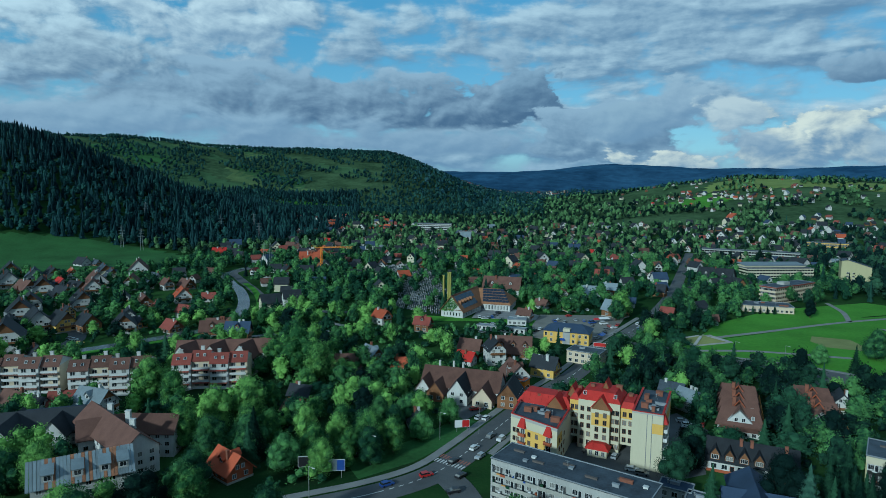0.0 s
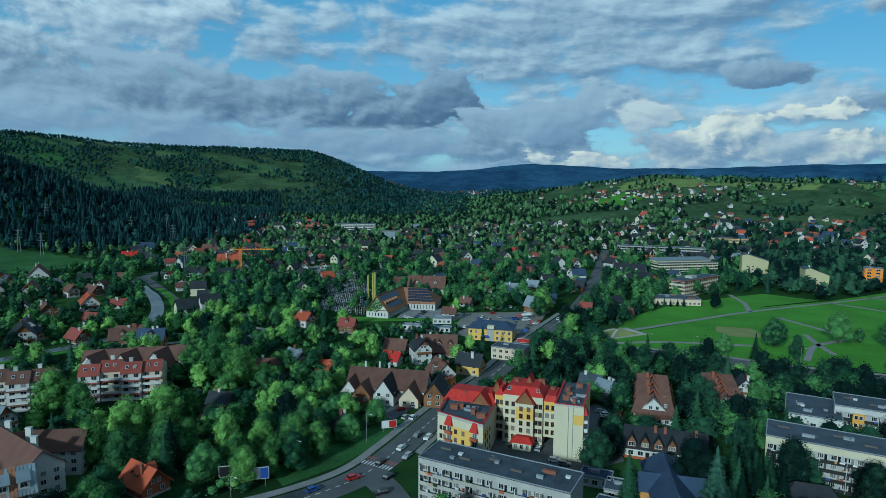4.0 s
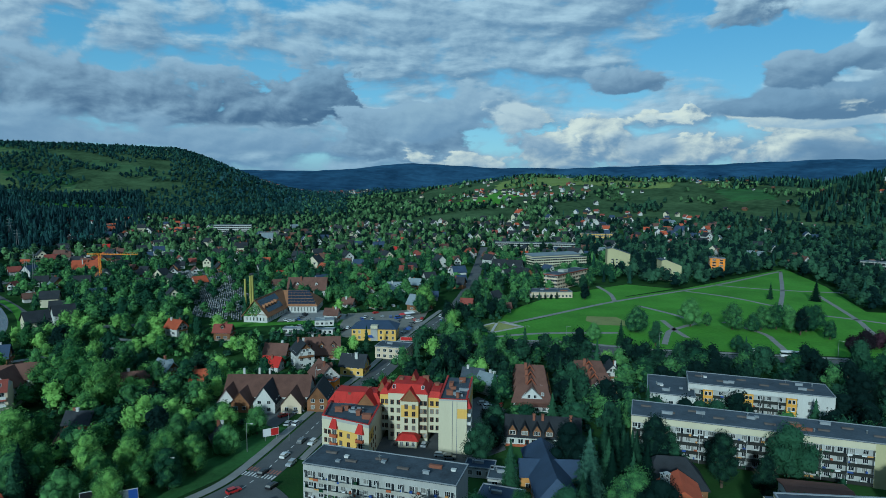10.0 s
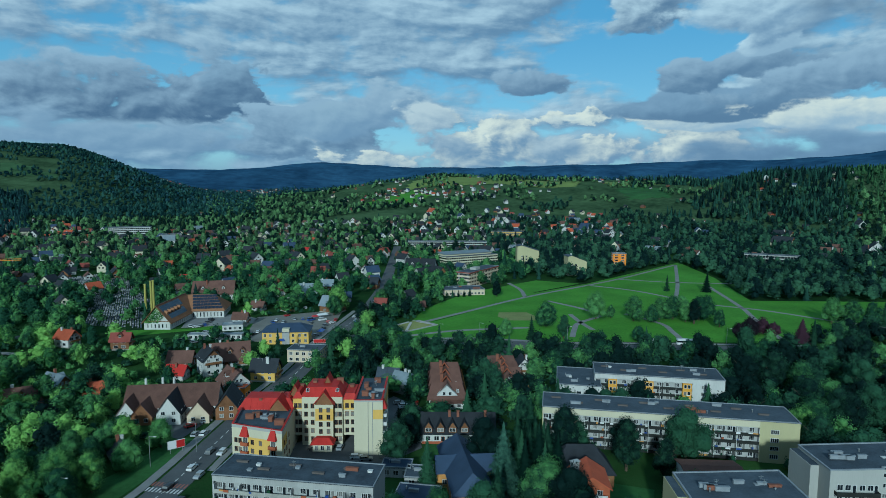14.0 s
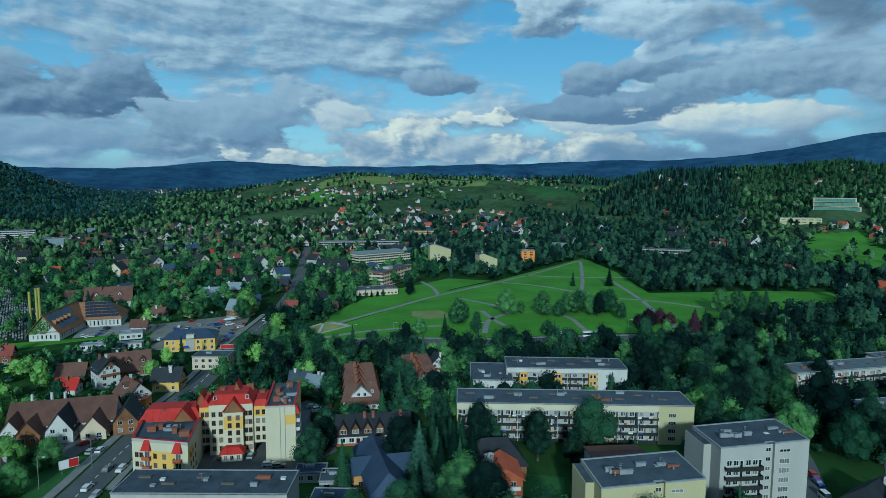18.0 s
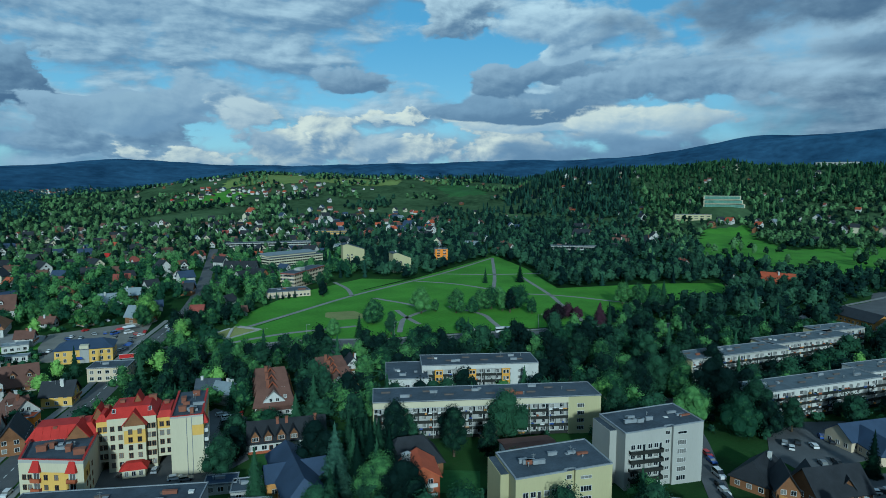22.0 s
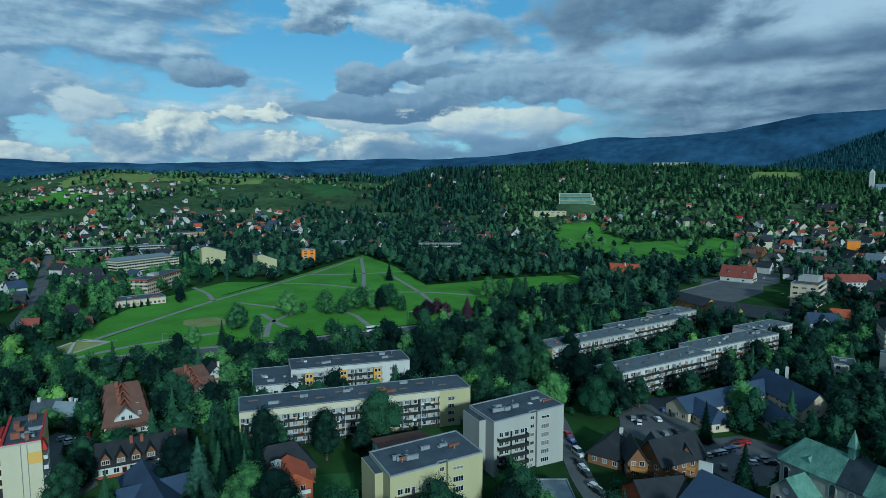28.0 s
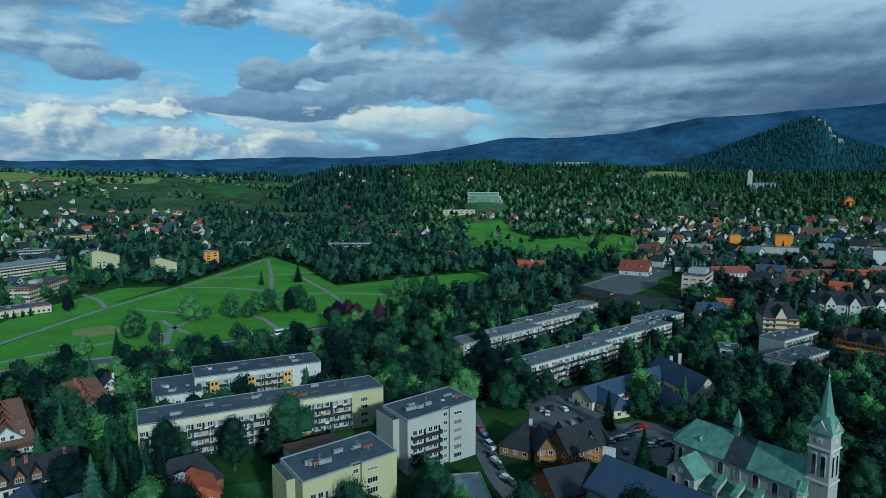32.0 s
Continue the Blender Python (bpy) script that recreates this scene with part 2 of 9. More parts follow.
WALLS = {
    "cream": mat("cream_render", (0.58, 0.54, 0.39), 0.9, 0.10, 0.15, 4.0, 0.05, streak=True),
    "pale": mat("pale_render", (0.39, 0.39, 0.36), 0.9, 0.10, 0.15, 4.0, 0.05, streak=True),
    "white": mat("white_render", (0.55, 0.55, 0.52), 0.9, 0.22, 0.2, 4.0, 0.05, streak=True),
    # white render greyed in colour for cloud shade on the block fronts
    "shaded_white": mat("shaded_white_render", (0.37, 0.375, 0.36), 0.9, 0.20, 0.2, 4.0, 0.05, streak=True),
    "grey": mat("grey_render", (0.38, 0.38, 0.36), 0.9, 0.22, 0.2, 4.0, 0.1, streak=True),
    "yellow": mat("yellow_render", (0.68, 0.44, 0.11), 0.9, 0.12, 0.2, 4.0, 0.05, streak=True),
    "ochre": mat("ochre_render", (0.62, 0.33, 0.05), 0.9, 0.12, 0.2, 4.0, 0.05),
    "lemon": mat("lemon_render", (0.47, 0.44, 0.25), 0.9, 0.10, 0.15, 4.0, 0.05, streak=True),
    "wood": mat("brown_timber", (0.17, 0.085, 0.04), 0.8, 0.35, 0.3, 3.0, 0.2, rnd=0.3),
    "honey": mat("honey_timber", (0.52, 0.27, 0.08), 0.75, 0.25, 0.4, 3.0, 0.15),
    "brick": mat("red_brick", (0.32, 0.095, 0.045), 0.9, 0.25, 0.5, 5.0, 0.2),
    "orange": mat("orange_render", (0.75, 0.26, 0.03), 0.85, 0.12, 0.2, 4.0),
    "stone": mat("grey_sandstone", (0.36, 0.35, 0.31), 0.9, 0.25, 0.35, 2.5, 0.25, streak=True),
    "olive": mat("olive_render", (0.36, 0.34, 0.09), 0.9, 0.15, 0.2, 4.0, 0.05),
    "beige": mat("beige_render", (0.60, 0.50, 0.36), 0.9, 0.14, 0.2, 4.0, 0.05, streak=True),
}
ROOFS = {
    "dark": mat("dark_slate_roof", (0.026, 0.029, 0.034), 0.65, 0.35, 0.3, 3.0, 0.3, rnd=0.3),
    "brown": mat("brown_tile_roof", (0.115, 0.062, 0.048), 0.75, 0.30, 0.3, 3.0, 0.3, rnd=0.3),
    "red": mat("red_tile_roof", (0.40, 0.030, 0.024), 0.6, 0.25, 0.3, 3.0, 0.25),
    "brickred": mat("faded_red_roof", (0.21, 0.060, 0.046), 0.7, 0.25, 0.3, 3.0, 0.25, rnd=0.3),
    "orange": mat("orange_tile_roof", (0.36, 0.085, 0.040), 0.7, 0.25, 0.3, 3.0, 0.25, rnd=0.3),
    "blue": mat("blue_metal_roof", (0.045, 0.066, 0.112), 0.6, 0.25, 0.2, 3.0, 0.05, metal=0.2, rnd=0.2),
    "steel": mat("bare_metal_roof", (0.26, 0.30, 0.32), 0.5, 0.25, 0.25, 3.0, 0.05, metal=0.4, rnd=0.3),
    "grey": mat("grey_felt_roof", (0.058, 0.072, 0.090), 0.85, 0.45, 0.25, 1.6, 0.15, rnd=0.15),
    "palefelt": mat("pale_felt_roof", (0.100, 0.122, 0.140), 0.85, 0.35, 0.25, 1.6, 0.15, rnd=0.15),
    "copper": mat("green_copper", (0.078, 0.180, 0.140), 0.7, 0.5, 0.35, 2.5, 0.05, tint=(0.165, 0.295, 0.23), streak=True),
    "newcopper": mat("dull_copper", (0.035, 0.045, 0.055), 0.5, 0.4, 0.4, 2.0, 0.05),
}
TANROOF = mat("tan_shingle_roof", (0.27, 0.135, 0.070), 0.85, 0.28, 0.4, 3.0, 0.25, streak=True)
GRAVE = mat("grave_granite", (0.25, 0.26, 0.265), 0.6, 0.4, 0.5, 3.0, 0.1)
VENT = mat("vent_sheet", (0.105, 0.092, 0.085), 0.8, 0.3, 0.6, 4.0)
TRIM = mat("white_trim", (0.60, 0.60, 0.58), 0.7, 0.12, 0.6, 5.0)
DARKTRIM = mat("dark_balcony_panel", (0.022, 0.024, 0.022), 0.7, 0.35, 0.4, 4.0, 0.1)
BRICKSTACK = mat("chimney_brick", (0.20, 0.085, 0.055), 0.9, 0.25, 0.8, 6.0, 0.2)
METAL = mat("galvanised_metal", (0.36, 0.38, 0.38), 0.45, 0.2, 0.6, 6.0, metal=0.7)
ROOFRIM = mat("zinc_rim", (0.24, 0.26, 0.28), 0.6, 0.25, 0.5, 5.0)
TRUNK = mat("bark", (0.085, 0.065, 0.045), 0.95, 0.35, 0.8, 5.0, 0.5)
RUBBER = mat("rubber", (0.02, 0.02, 0.02), 0.9, 0.2, 1.0, 8.0)
SOLAR = mat("solar_panel", (0.016, 0.022, 0.040), 0.2, 0.3, 0.5, 4.0, spec=0.5)
ROCK = mat("limestone", (0.26, 0.26, 0.24), 0.95, 0.35, 0.03, 0.4, 0.6)
LEAF = [
    leaf_mat("leaves_broad", (0.016, 0.048, 0.026), (0.102, 0.222, 0.066), 0.5, 0.36),
    # fresh green, brightened in colour for western sunlight
    leaf_mat("leaves_fresh_sunlit", (0.034, 0.092, 0.030), (0.205, 0.380, 0.084), 0.5, 0.28),
    # deep green, darkened in colour for cloud shade in the east
    leaf_mat("leaves_deep_shaded", (0.005, 0.015, 0.013), (0.031, 0.078, 0.041), 0.5, 0.6),
    leaf_mat("leaves_copper_beech", (0.012, 0.010, 0.014), (0.045, 0.022, 0.034)),
]
NEEDLE = leaf_mat("needles", (0.004, 0.015, 0.010), (0.030, 0.075, 0.038))
BLUENEEDLE = leaf_mat("blue_needles", (0.012, 0.034, 0.026), (0.060, 0.125, 0.085), 0.6, 0.3)
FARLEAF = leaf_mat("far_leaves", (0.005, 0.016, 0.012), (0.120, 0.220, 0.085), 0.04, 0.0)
# darker leaf copy: the east's cloud shade is put into its colour
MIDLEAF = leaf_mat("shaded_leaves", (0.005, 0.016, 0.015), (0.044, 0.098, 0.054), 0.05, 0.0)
# spruce colour of the rocky hill, blued to stand in for haze
CRAGNEEDLE = leaf_mat("hazed_mountain_needles", (0.013, 0.040, 0.054), (0.028, 0.074, 0.086), 0.02, 0.0)
# far spruce green with a little haze blue in it
FARNEEDLE = leaf_mat("hazed_far_needles", (0.003, 0.011, 0.011), (0.026, 0.066, 0.046), 0.03, 0.0)
# western hill leaves, darkened and blued for cloud shade and haze
DUSKLEAF = leaf_mat("shade_haze_leaves", (0.006, 0.020, 0.024), (0.028, 0.074, 0.066), 0.03, 0.0)
# needles of that hill, the same shade and haze in their colour
WESTNEEDLE = leaf_mat("shade_haze_needles", (0.005, 0.016, 0.021), (0.022, 0.056, 0.058), 0.03, 0.0)
# lighter copy of the hill needles, with a sun patch in its colour
SUNNEEDLE = leaf_mat("sunlit_needles", (0.007, 0.024, 0.013), (0.048, 0.102, 0.040), 0.03, 0.0)
# ridge tree colour, tinted blue for distance haze
RIDGELEAF = leaf_mat("hazed_ridge_leaves", (0.006, 0.022, 0.024), (0.034, 0.082, 0.066), 0.02, 0.0)
# valley leaf colour with blue distance haze worked in
VALLEYLEAF = leaf_mat("hazed_valley_leaves", (0.010, 0.034, 0.048), (0.040, 0.090, 0.098), 0.008, 0.0)


def glass_mat():
    m = bpy.data.materials.new("window_glass")
    m.use_nodes = True
    N = Nodes(m.node_tree)
    b = N.add("ShaderNodeBsdfPrincipled")
    r = N.add("ShaderNodeObjectInfo").outputs["Random"]
    N.put(b.inputs["Base Color"], N.mix(N.ramp(r, 0.55, 1.0), (0.012, 0.016, 0.020), (0.16, 0.16, 0.15)))
    b.inputs["Roughness"].default_value, b.inputs["Specular IOR Level"].default_value = 0.08, 0.6
    N.put(N.add("ShaderNodeOutputMaterial").inputs[0], b)
    return m


GLASS = glass_mat()
PAINTS = [mat("car_paint_%s" % n, c, 0.3, 0.05, 0.5, 5.0, spec=0.6) for n, c in (
    ("white", (0.70, 0.70, 0.70)), ("silver", (0.36, 0.38, 0.40)), ("black", (0.015, 0.015, 0.018)), ("blue", (0.03, 0.07, 0.28)),
    ("red", (0.42, 0.02, 0.02)), ("grey", (0.13, 0.14, 0.15)), ("yellow", (0.65, 0.45, 0.03)))]


# ---- building blocks ----
class Geo:
    """Gathers faces and becomes one mesh."""

    def __init__(self):
        self.v, self.f, self.m = [], [], []

    def face(self, pts, mi=0):
        k = len(self.v)
        self.v += [tuple(p) for p in pts]
        self.f.append(tuple(range(k, k + len(pts))))
        self.m.append(mi)
        return self

    def solid(self, bottom, top, mi=0):
        """Closes the space between two rings of equal count."""
        k, n = len(self.v), len(bottom)
        self.v += [tuple(p) for p in bottom] + [tuple(p) for p in top]
        self.f += [tuple(k + n - 1 - i for i in range(n)), tuple(k + n + i for i in range(n))]
        self.f += [(k + i, k + (i + 1) % n, k + n + (i + 1) % n, k + n + i) for i in range(n)]
        self.m += [mi] * (n + 2)
        return self

    def box(self, x0, x1, y0, y1, z0, z1, mi=0):
        q = ((x0, y0), (x1, y0), (x1, y1), (x0, y1))
        return self.solid([(a, b, z0) for a, b in q], [(a, b, z1) for a, b in q], mi)

    def prism(self, poly, z0, z1, mi=0):
        return self.solid([(a, b, z0) for a, b in poly], [(a, b, z1) for a, b in poly], mi)

    def rod(self, x, y, z0, z1, r0, r1=None, n=8, mi=0):
        r1 = r0 if r1 is None else r1
        ring = [(math.cos(2 * math.pi * i / n), math.sin(2 * math.pi * i / n)) for i in range(n)]
        return self.solid([(x + r0 * c, y + r0 * s, z0) for c, s in ring], [(x + r1 * c, y + r1 * s, z1) for c, s in ring], mi)

    def slab(self, quad, thick, mi=0):
        """A plate of some thickness under the given corners."""
        return self.solid([(p[0], p[1], p[2] - thick) for p in quad], quad, mi)

    def mesh(self, name, *mats):
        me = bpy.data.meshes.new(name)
        me.from_pydata(self.v, [], self.f)
        for x in mats:
            me.materials.append(x)
        if len(mats) > 1:
            me.polygons.foreach_set("material_index", self.m)
        me.update()
        return me


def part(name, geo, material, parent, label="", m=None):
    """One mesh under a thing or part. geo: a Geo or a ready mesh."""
    me = geo if isinstance(geo, bpy.types.Mesh) else geo.mesh(name, *(material if isinstance(material, tuple) else (material,)))
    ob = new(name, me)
    ob.parent = parent
    if m is not None:
        ob.matrix_basis = m
    if label:
        ob["label"] = label
    return ob


def thing(name, m, label, category, group="", kind=""):
    ob = new(name)
    ob.empty_display_size = 0.5
    ob.matrix_basis = m
    return tagged(ob, label, category, group, kind)


def sheet(name, geo, material, label, category, kind="structure"):
    return tagged(new(name, geo.mesh(name, *(material if isinstance(material, tuple) else (material,)))), label, category, "", kind)


CACHE = {}


def window_mesh(w, h, cols=2, frame=TRIM):
    """A framed window in one piece, its face in the xz plane, looking to -y: a proud frame with panes set back in it."""
    key = ("win", w, h, cols, frame.name)
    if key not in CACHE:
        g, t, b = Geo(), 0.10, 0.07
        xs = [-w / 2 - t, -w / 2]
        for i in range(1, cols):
            xs += [-w / 2 + w * i / cols - 0.035, -w / 2 + w * i / cols + 0.035]
        xs += [w / 2, w / 2 + t]
        zs = [-t, 0, h, h + t]
        idx = lambda i, j: i * 4 + j
        g.v = [(x, -b, z) for x in xs for z in zs]
        def add(f, mi=0):
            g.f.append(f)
            g.m.append(mi)
        for i in range(len(xs) - 1):
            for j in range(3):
                q = (idx(i, j), idx(i + 1, j), idx(i + 1, j + 1), idx(i, j + 1))
                if j == 1 and i % 2 == 1:
                    k = len(g.v)
                    g.v += [(g.v[p][0], -0.015, g.v[p][2]) for p in q]
                    for e in range(4):
                        add((q[e], q[(e + 1) % 4], k + (e + 1) % 4, k + e))
                    add((k, k + 1, k + 2, k + 3), 1)
                else:
                    add(q)
        n = len(xs) - 1
        edge = [idx(i, 0) for i in range(n + 1)] + [idx(n, j) for j in (1, 2, 3)] + [idx(i, 3) for i in range(n - 1, -1, -1)] + [idx(0, j) for j in (2, 1)]
        k = len(g.v)
        g.v += [(g.v[p][0], 0.0, g.v[p][2]) for p in edge]
        for e in range(len(edge)):
            f = (e + 1) % len(edge)
            add((edge[f], edge[e], k + e, k + f))
        CACHE[key] = g.mesh("window", frame, GLASS)
    return CACHE[key]


def windows(parent, p0, p1, us, zs, w=1.3, h=1.4, cols=2, frame=TRIM, name="window"):
    """Windows on the wall that runs from p0 to p1 (its outside to the right of that way): at distances us and sill heights zs."""
    me = window_mesh(w, h, cols, frame)
    dx, dy = p1[0] - p0[0], p1[1] - p0[1]
    ln = math.hypot(dx, dy)
    turn = math.atan2(dy, dx)
    m, o = Matrix(), parent
    while o is not None:
        m, o = o.matrix_basis @ m, o.parent
    mid = m @ Vector(((p0[0] + p1[0]) / 2, (p0[1] + p1[1]) / 2, 3.0))
    if (m.to_3x3() @ Vector((dy, -dx, 0))).dot(mid) > 0:
        return
    for z in zs:
        for u in us:
            ob = new(name, me)
            ob.parent = parent
            ob.matrix_basis = Matrix.Translation((p0[0] + dx / ln * u, p0[1] + dy / ln * u, z)) @ Matrix.Rotation(turn, 4, "Z")


def spread(a, b, n):
    return [a + (b - a) * (i + 0.5) / n for i in range(n)]


FOOT = []          # footprints (centre, half sizes, turn), kept clear of trees


def keep_clear(x, y, turn, x0, x1, y0, y1, grow=1.5):
    FOOT.append((x, y, radians(turn), x0 - grow, x1 + grow, y0 - grow, y1 + grow))

# ---- the land ----
def sstep(a, b, x):
    t = np.clip((x - a) / (b - a), 0, 1)
    return t * t * (3 - 2 * t)


def land(x, y):
    """Height of the ground: a level town in a valley, wooded and grassy hills round it, mountains far off."""
    x, y = np.asarray(x, float), np.asarray(y, float)
    az, r = np.degrees(np.arctan2(x, y)), np.hypot(x, y)
    west = np.interp(az, [-140, -60, -35, -31.7, -27, -21.6, -15.5, -8], [0, 205, 171, 150, 106, 60, 27, 0])
    ridge = np.interp(az, [-150, -60, -31.7, -28, -23.6, -19, -14.4, -5.4, -3.3, -1.2, 1.9, 4, 12], [0, 280, 254, 256, 242, 224, 213, 218, 195, 154, 95, 66, 0])
    far = np.interp(az, [-60, -5, 1, 6, 11, 15, 18.4, 25, 35, 45, 54, 62.7, 68.7, 73.7, 78.6, 83.3, 85, 90, 95.5, 98, 120, 170],
                    [0, 196, 186, 188, 212, 240, 222, 208, 226, 262, 258, 312, 396, 412, 440, 492, 518, 524, 552, 566, 640, 60])
    east = np.interp(az, [6, 11, 16, 20.8, 25, 29.3, 35.5, 42, 47, 56], [0, 52, 70, 92, 114, 118, 104, 108, 104, 60])
    wood = np.interp(az, [44, 50, 54, 60, 67.2, 69, 77, 81, 88, 110, 160], [20, 96, 118, 126, 136, 124, 126, 116, 104, 100, 0])
    crag = np.interp(az, [74, 80, 82.7, 85.7, 87.7, 90.5, 92.3, 93.3, 94, 94.6, 95.7, 98, 112], [20, 108, 160, 205, 248, 296, 326, 336, 322, 280, 245, 205, 60])
    h = 55 * sstep(1300, 3400, r)
    h = np.maximum(h, west * sstep(760, 1320, r) * (1 - 0.5 * sstep(1400, 2200, r)))
    h = np.maximum(h, ridge * sstep(1450, 2750, r))
    h = np.maximum(h, far * sstep(3300, 4600, r))
    h = np.maximum(h, east * sstep(950, 1950, r) * (1 - 0.3 * sstep(2000, 3200, r)))
    h = np.maximum(h, wood * sstep(1050, 1720, r) * (1 - 0.4 * sstep(1800, 2600, r)))
    h = np.maximum(h, crag * sstep(1900, 2900, r) * (1 - 0.5 * sstep(3000, 3600, r)))
    bumps = 5 * np.sin(x / 97 + 1.3) * np.sin(y / 121) + 3 * np.sin(x / 41) * np.sin(y / 53 + 0.7)
    roll = 14 * np.sin(x / 310 + 0.6) * np.sin(y / 270 + 1.1) * sstep(1900, 3000, r)
    roll = roll + 30 * np.sin(x / 240 + 0.4 * np.sin(y / 400)) * np.sin(y / 330 + 1.7) * sstep(3000, 3500, r) * (1 - sstep(4200, 4600, r))
    return h + bumps * sstep(900, 1500, r) + roll


def make_ground():
    azs = np.unique(np.concatenate([np.linspace(-180, -50, 40), np.linspace(-50, 112, 240), np.linspace(112, 180, 22)]))[:-1]
    rs = np.concatenate([[20, 120, 400, 600], np.linspace(650, 2000, 62), np.geomspace(2030, 4950, 60)])
    a, r = np.meshgrid(np.radians(azs), rs)
    x, y = r * np.sin(a), r * np.cos(a)
    z = land(x, y)
    n, k = len(azs), len(rs)
    verts = [(0.0, 0.0, 0.0)] + list(zip(x.ravel().tolist(), y.ravel().tolist(), z.ravel().tolist()))
    faces = [(0, 1 + (j + 1) % n, 1 + j) for j in range(n)]
    for i in range(k - 1):
        o = 1 + i * n
        faces += [(o + j, o + (j + 1) % n, o + n + (j + 1) % n, o + n + j) for j in range(n)]
    me = bpy.data.meshes.new("ground")
    me.from_pydata(verts, [], faces)
    me.materials.append(GROUND)
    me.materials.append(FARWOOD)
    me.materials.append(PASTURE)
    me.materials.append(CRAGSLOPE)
    # outer rings take the slope colours that have haze painted in
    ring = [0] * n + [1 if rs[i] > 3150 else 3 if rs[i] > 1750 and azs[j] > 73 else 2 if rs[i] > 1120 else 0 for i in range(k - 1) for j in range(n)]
    me.polygons.foreach_set("material_index", ring)
    me.polygons.foreach_set("use_smooth", [True] * len(me.polygons))
    me.update()
    tagged(new("ground", me), "grassy valley floor rising to wooded hills", "ground", kind="structure")


make_ground()
BARE = [          # outlines where no trees are scattered
    [(200, 424), (262, 416), (320, 478), (306, 500), (256, 462), (226, 460)], [(262, 560), (350, 570), (372, 612), (290, 606)], [(360, 470), (400, 460), (420, 480), (392, 490)], [(436, 488), (470, 480), (476, 504), (446, 510)],
    [(560, 40), (604, -4), (620, -60), (600, -60), (580, 0), (548, 36)], [(372, 4), (392, -4), (396, -26), (374, -26)], [(424, -30), (446, -36), (450, -64), (428, -58)], [(344, -36), (368, -36), (358, -62), (336, -58)],
    [(8, 186), (20, 206), (36, 187), (24, 172), (14, 176)], [(150, 68), (182, 54), (188, 78), (158, 91)], [(118, 160), (136, 150), (182, 116), (176, 108), (126, 146)],
    [(190, 24), (150, 34), (140, 0), (160, -40), (188, -20)],
    [(-34, 395), (-2, 395), (-2, 436), (-38, 470)],
    [(419, 119), (555, 132), (666, 94), (630, 60), (469, 45), (411, 74)],
    [(468, 47), (516, 26), (570, 3), (503, 2), (446, 25)],
    [(385, -4), (407, -31), (352, -35), (338, -18)],
    [(199, 67), (252, 59), (220, 42), (209, 23), (187, 30), (212, 46), (197, 56)],
    [(14, 182), (24, 198), (38, 188), (60, 182), (78, 184), (68, 150), (54, 148)],
    [(-44, 140), (-30, 166), (-6, 184), (20, 218), (30, 212), (16, 184), (12, 164), (10, 120), (-6, 120)],
    [(-36, 168), (-32, 184), (-14, 204), (2, 232), (16, 228), (-10, 180)],
    [(140, 345), (200, 374), (300, 425), (360, 440), (330, 480), (240, 448)],
    [(92, 108), (112, 108), (124, 126), (102, 132)], [(118, 158), (133, 149), (160, 121), (173, 106), (157, 94), (139, 97), (125, 111), (112, 126)], [(-76, 158), (-56, 158), (-50, 176), (-66, 188)], [(108, 168), (116, 158), (180, 102), (170, 96), (122, 140)],
    [(196, 96), (214, 84), (196, 60), (180, 74)], [(380, -40), (396, -74), (420, -110), (376, -110), (350, -70)],
    [(-196, 234), (-196, 250), (-84, 262), (-84, 240), (-120, 240), (-160, 232)],
    [(-12, 384), (72, 374), (66, 420), (-12, 420)],
    [(50, 322), (88, 322), (128, 415), (54, 415)],
    [(-120, 150), (-84, 150), (-80, 176), (-112, 190)],
    [(140, 50), (205, 60), (215, 20), (185, 30), (150, 20)],
]


def inside(poly, x, y):
    c = np.zeros(np.shape(x), bool)
    n = len(poly)
    for i in range(n):
        (x0, y0), (x1, y1) = poly[i], poly[(i + 1) % n]
        if y0 != y1:
            c ^= ((y0 > y) != (y1 > y)) & (x < (x1 - x0) * (y - y0) / (y1 - y0) + x0)
    return c


def smooth(pts, n=6):
    """A Catmull-Rom line through the points."""
    p = [Vector((*q, 0)) for q in pts]
    p = [p[0] * 2 - p[1]] + p + [p[-1] * 2 - p[-2]]
    out = []
    for i in range(1, len(p) - 2):
        for k in range(n):
            t = k / n
            out.append(0.5 * (2 * p[i] + (p[i + 1] - p[i - 1]) * t + (2 * p[i - 1] - 5 * p[i] + 4 * p[i + 1] - p[i + 2]) * t * t + (3 * p[i] - p[i - 1] - 3 * p[i + 1] + p[i + 2]) * t ** 3))
    return [(q.x, q.y) for q in out + [p[-2]]]


def ribbon(pts, w, off=0.0):
    """Left and right edges of a strip of width w along a line."""
    L, R = [], []
    for i, (x, y) in enumerate(pts):
        a, b = pts[max(i - 1, 0)], pts[min(i + 1, len(pts) - 1)]
        d = Vector((b[0] - a[0], b[1] - a[1])).normalized()
        nx, ny = -d.y, d.x
        L.append((x + nx * (off + w / 2), y + ny * (off + w / 2)))
        R.append((x + nx * (off - w / 2), y + ny * (off - w / 2)))
    return L, R


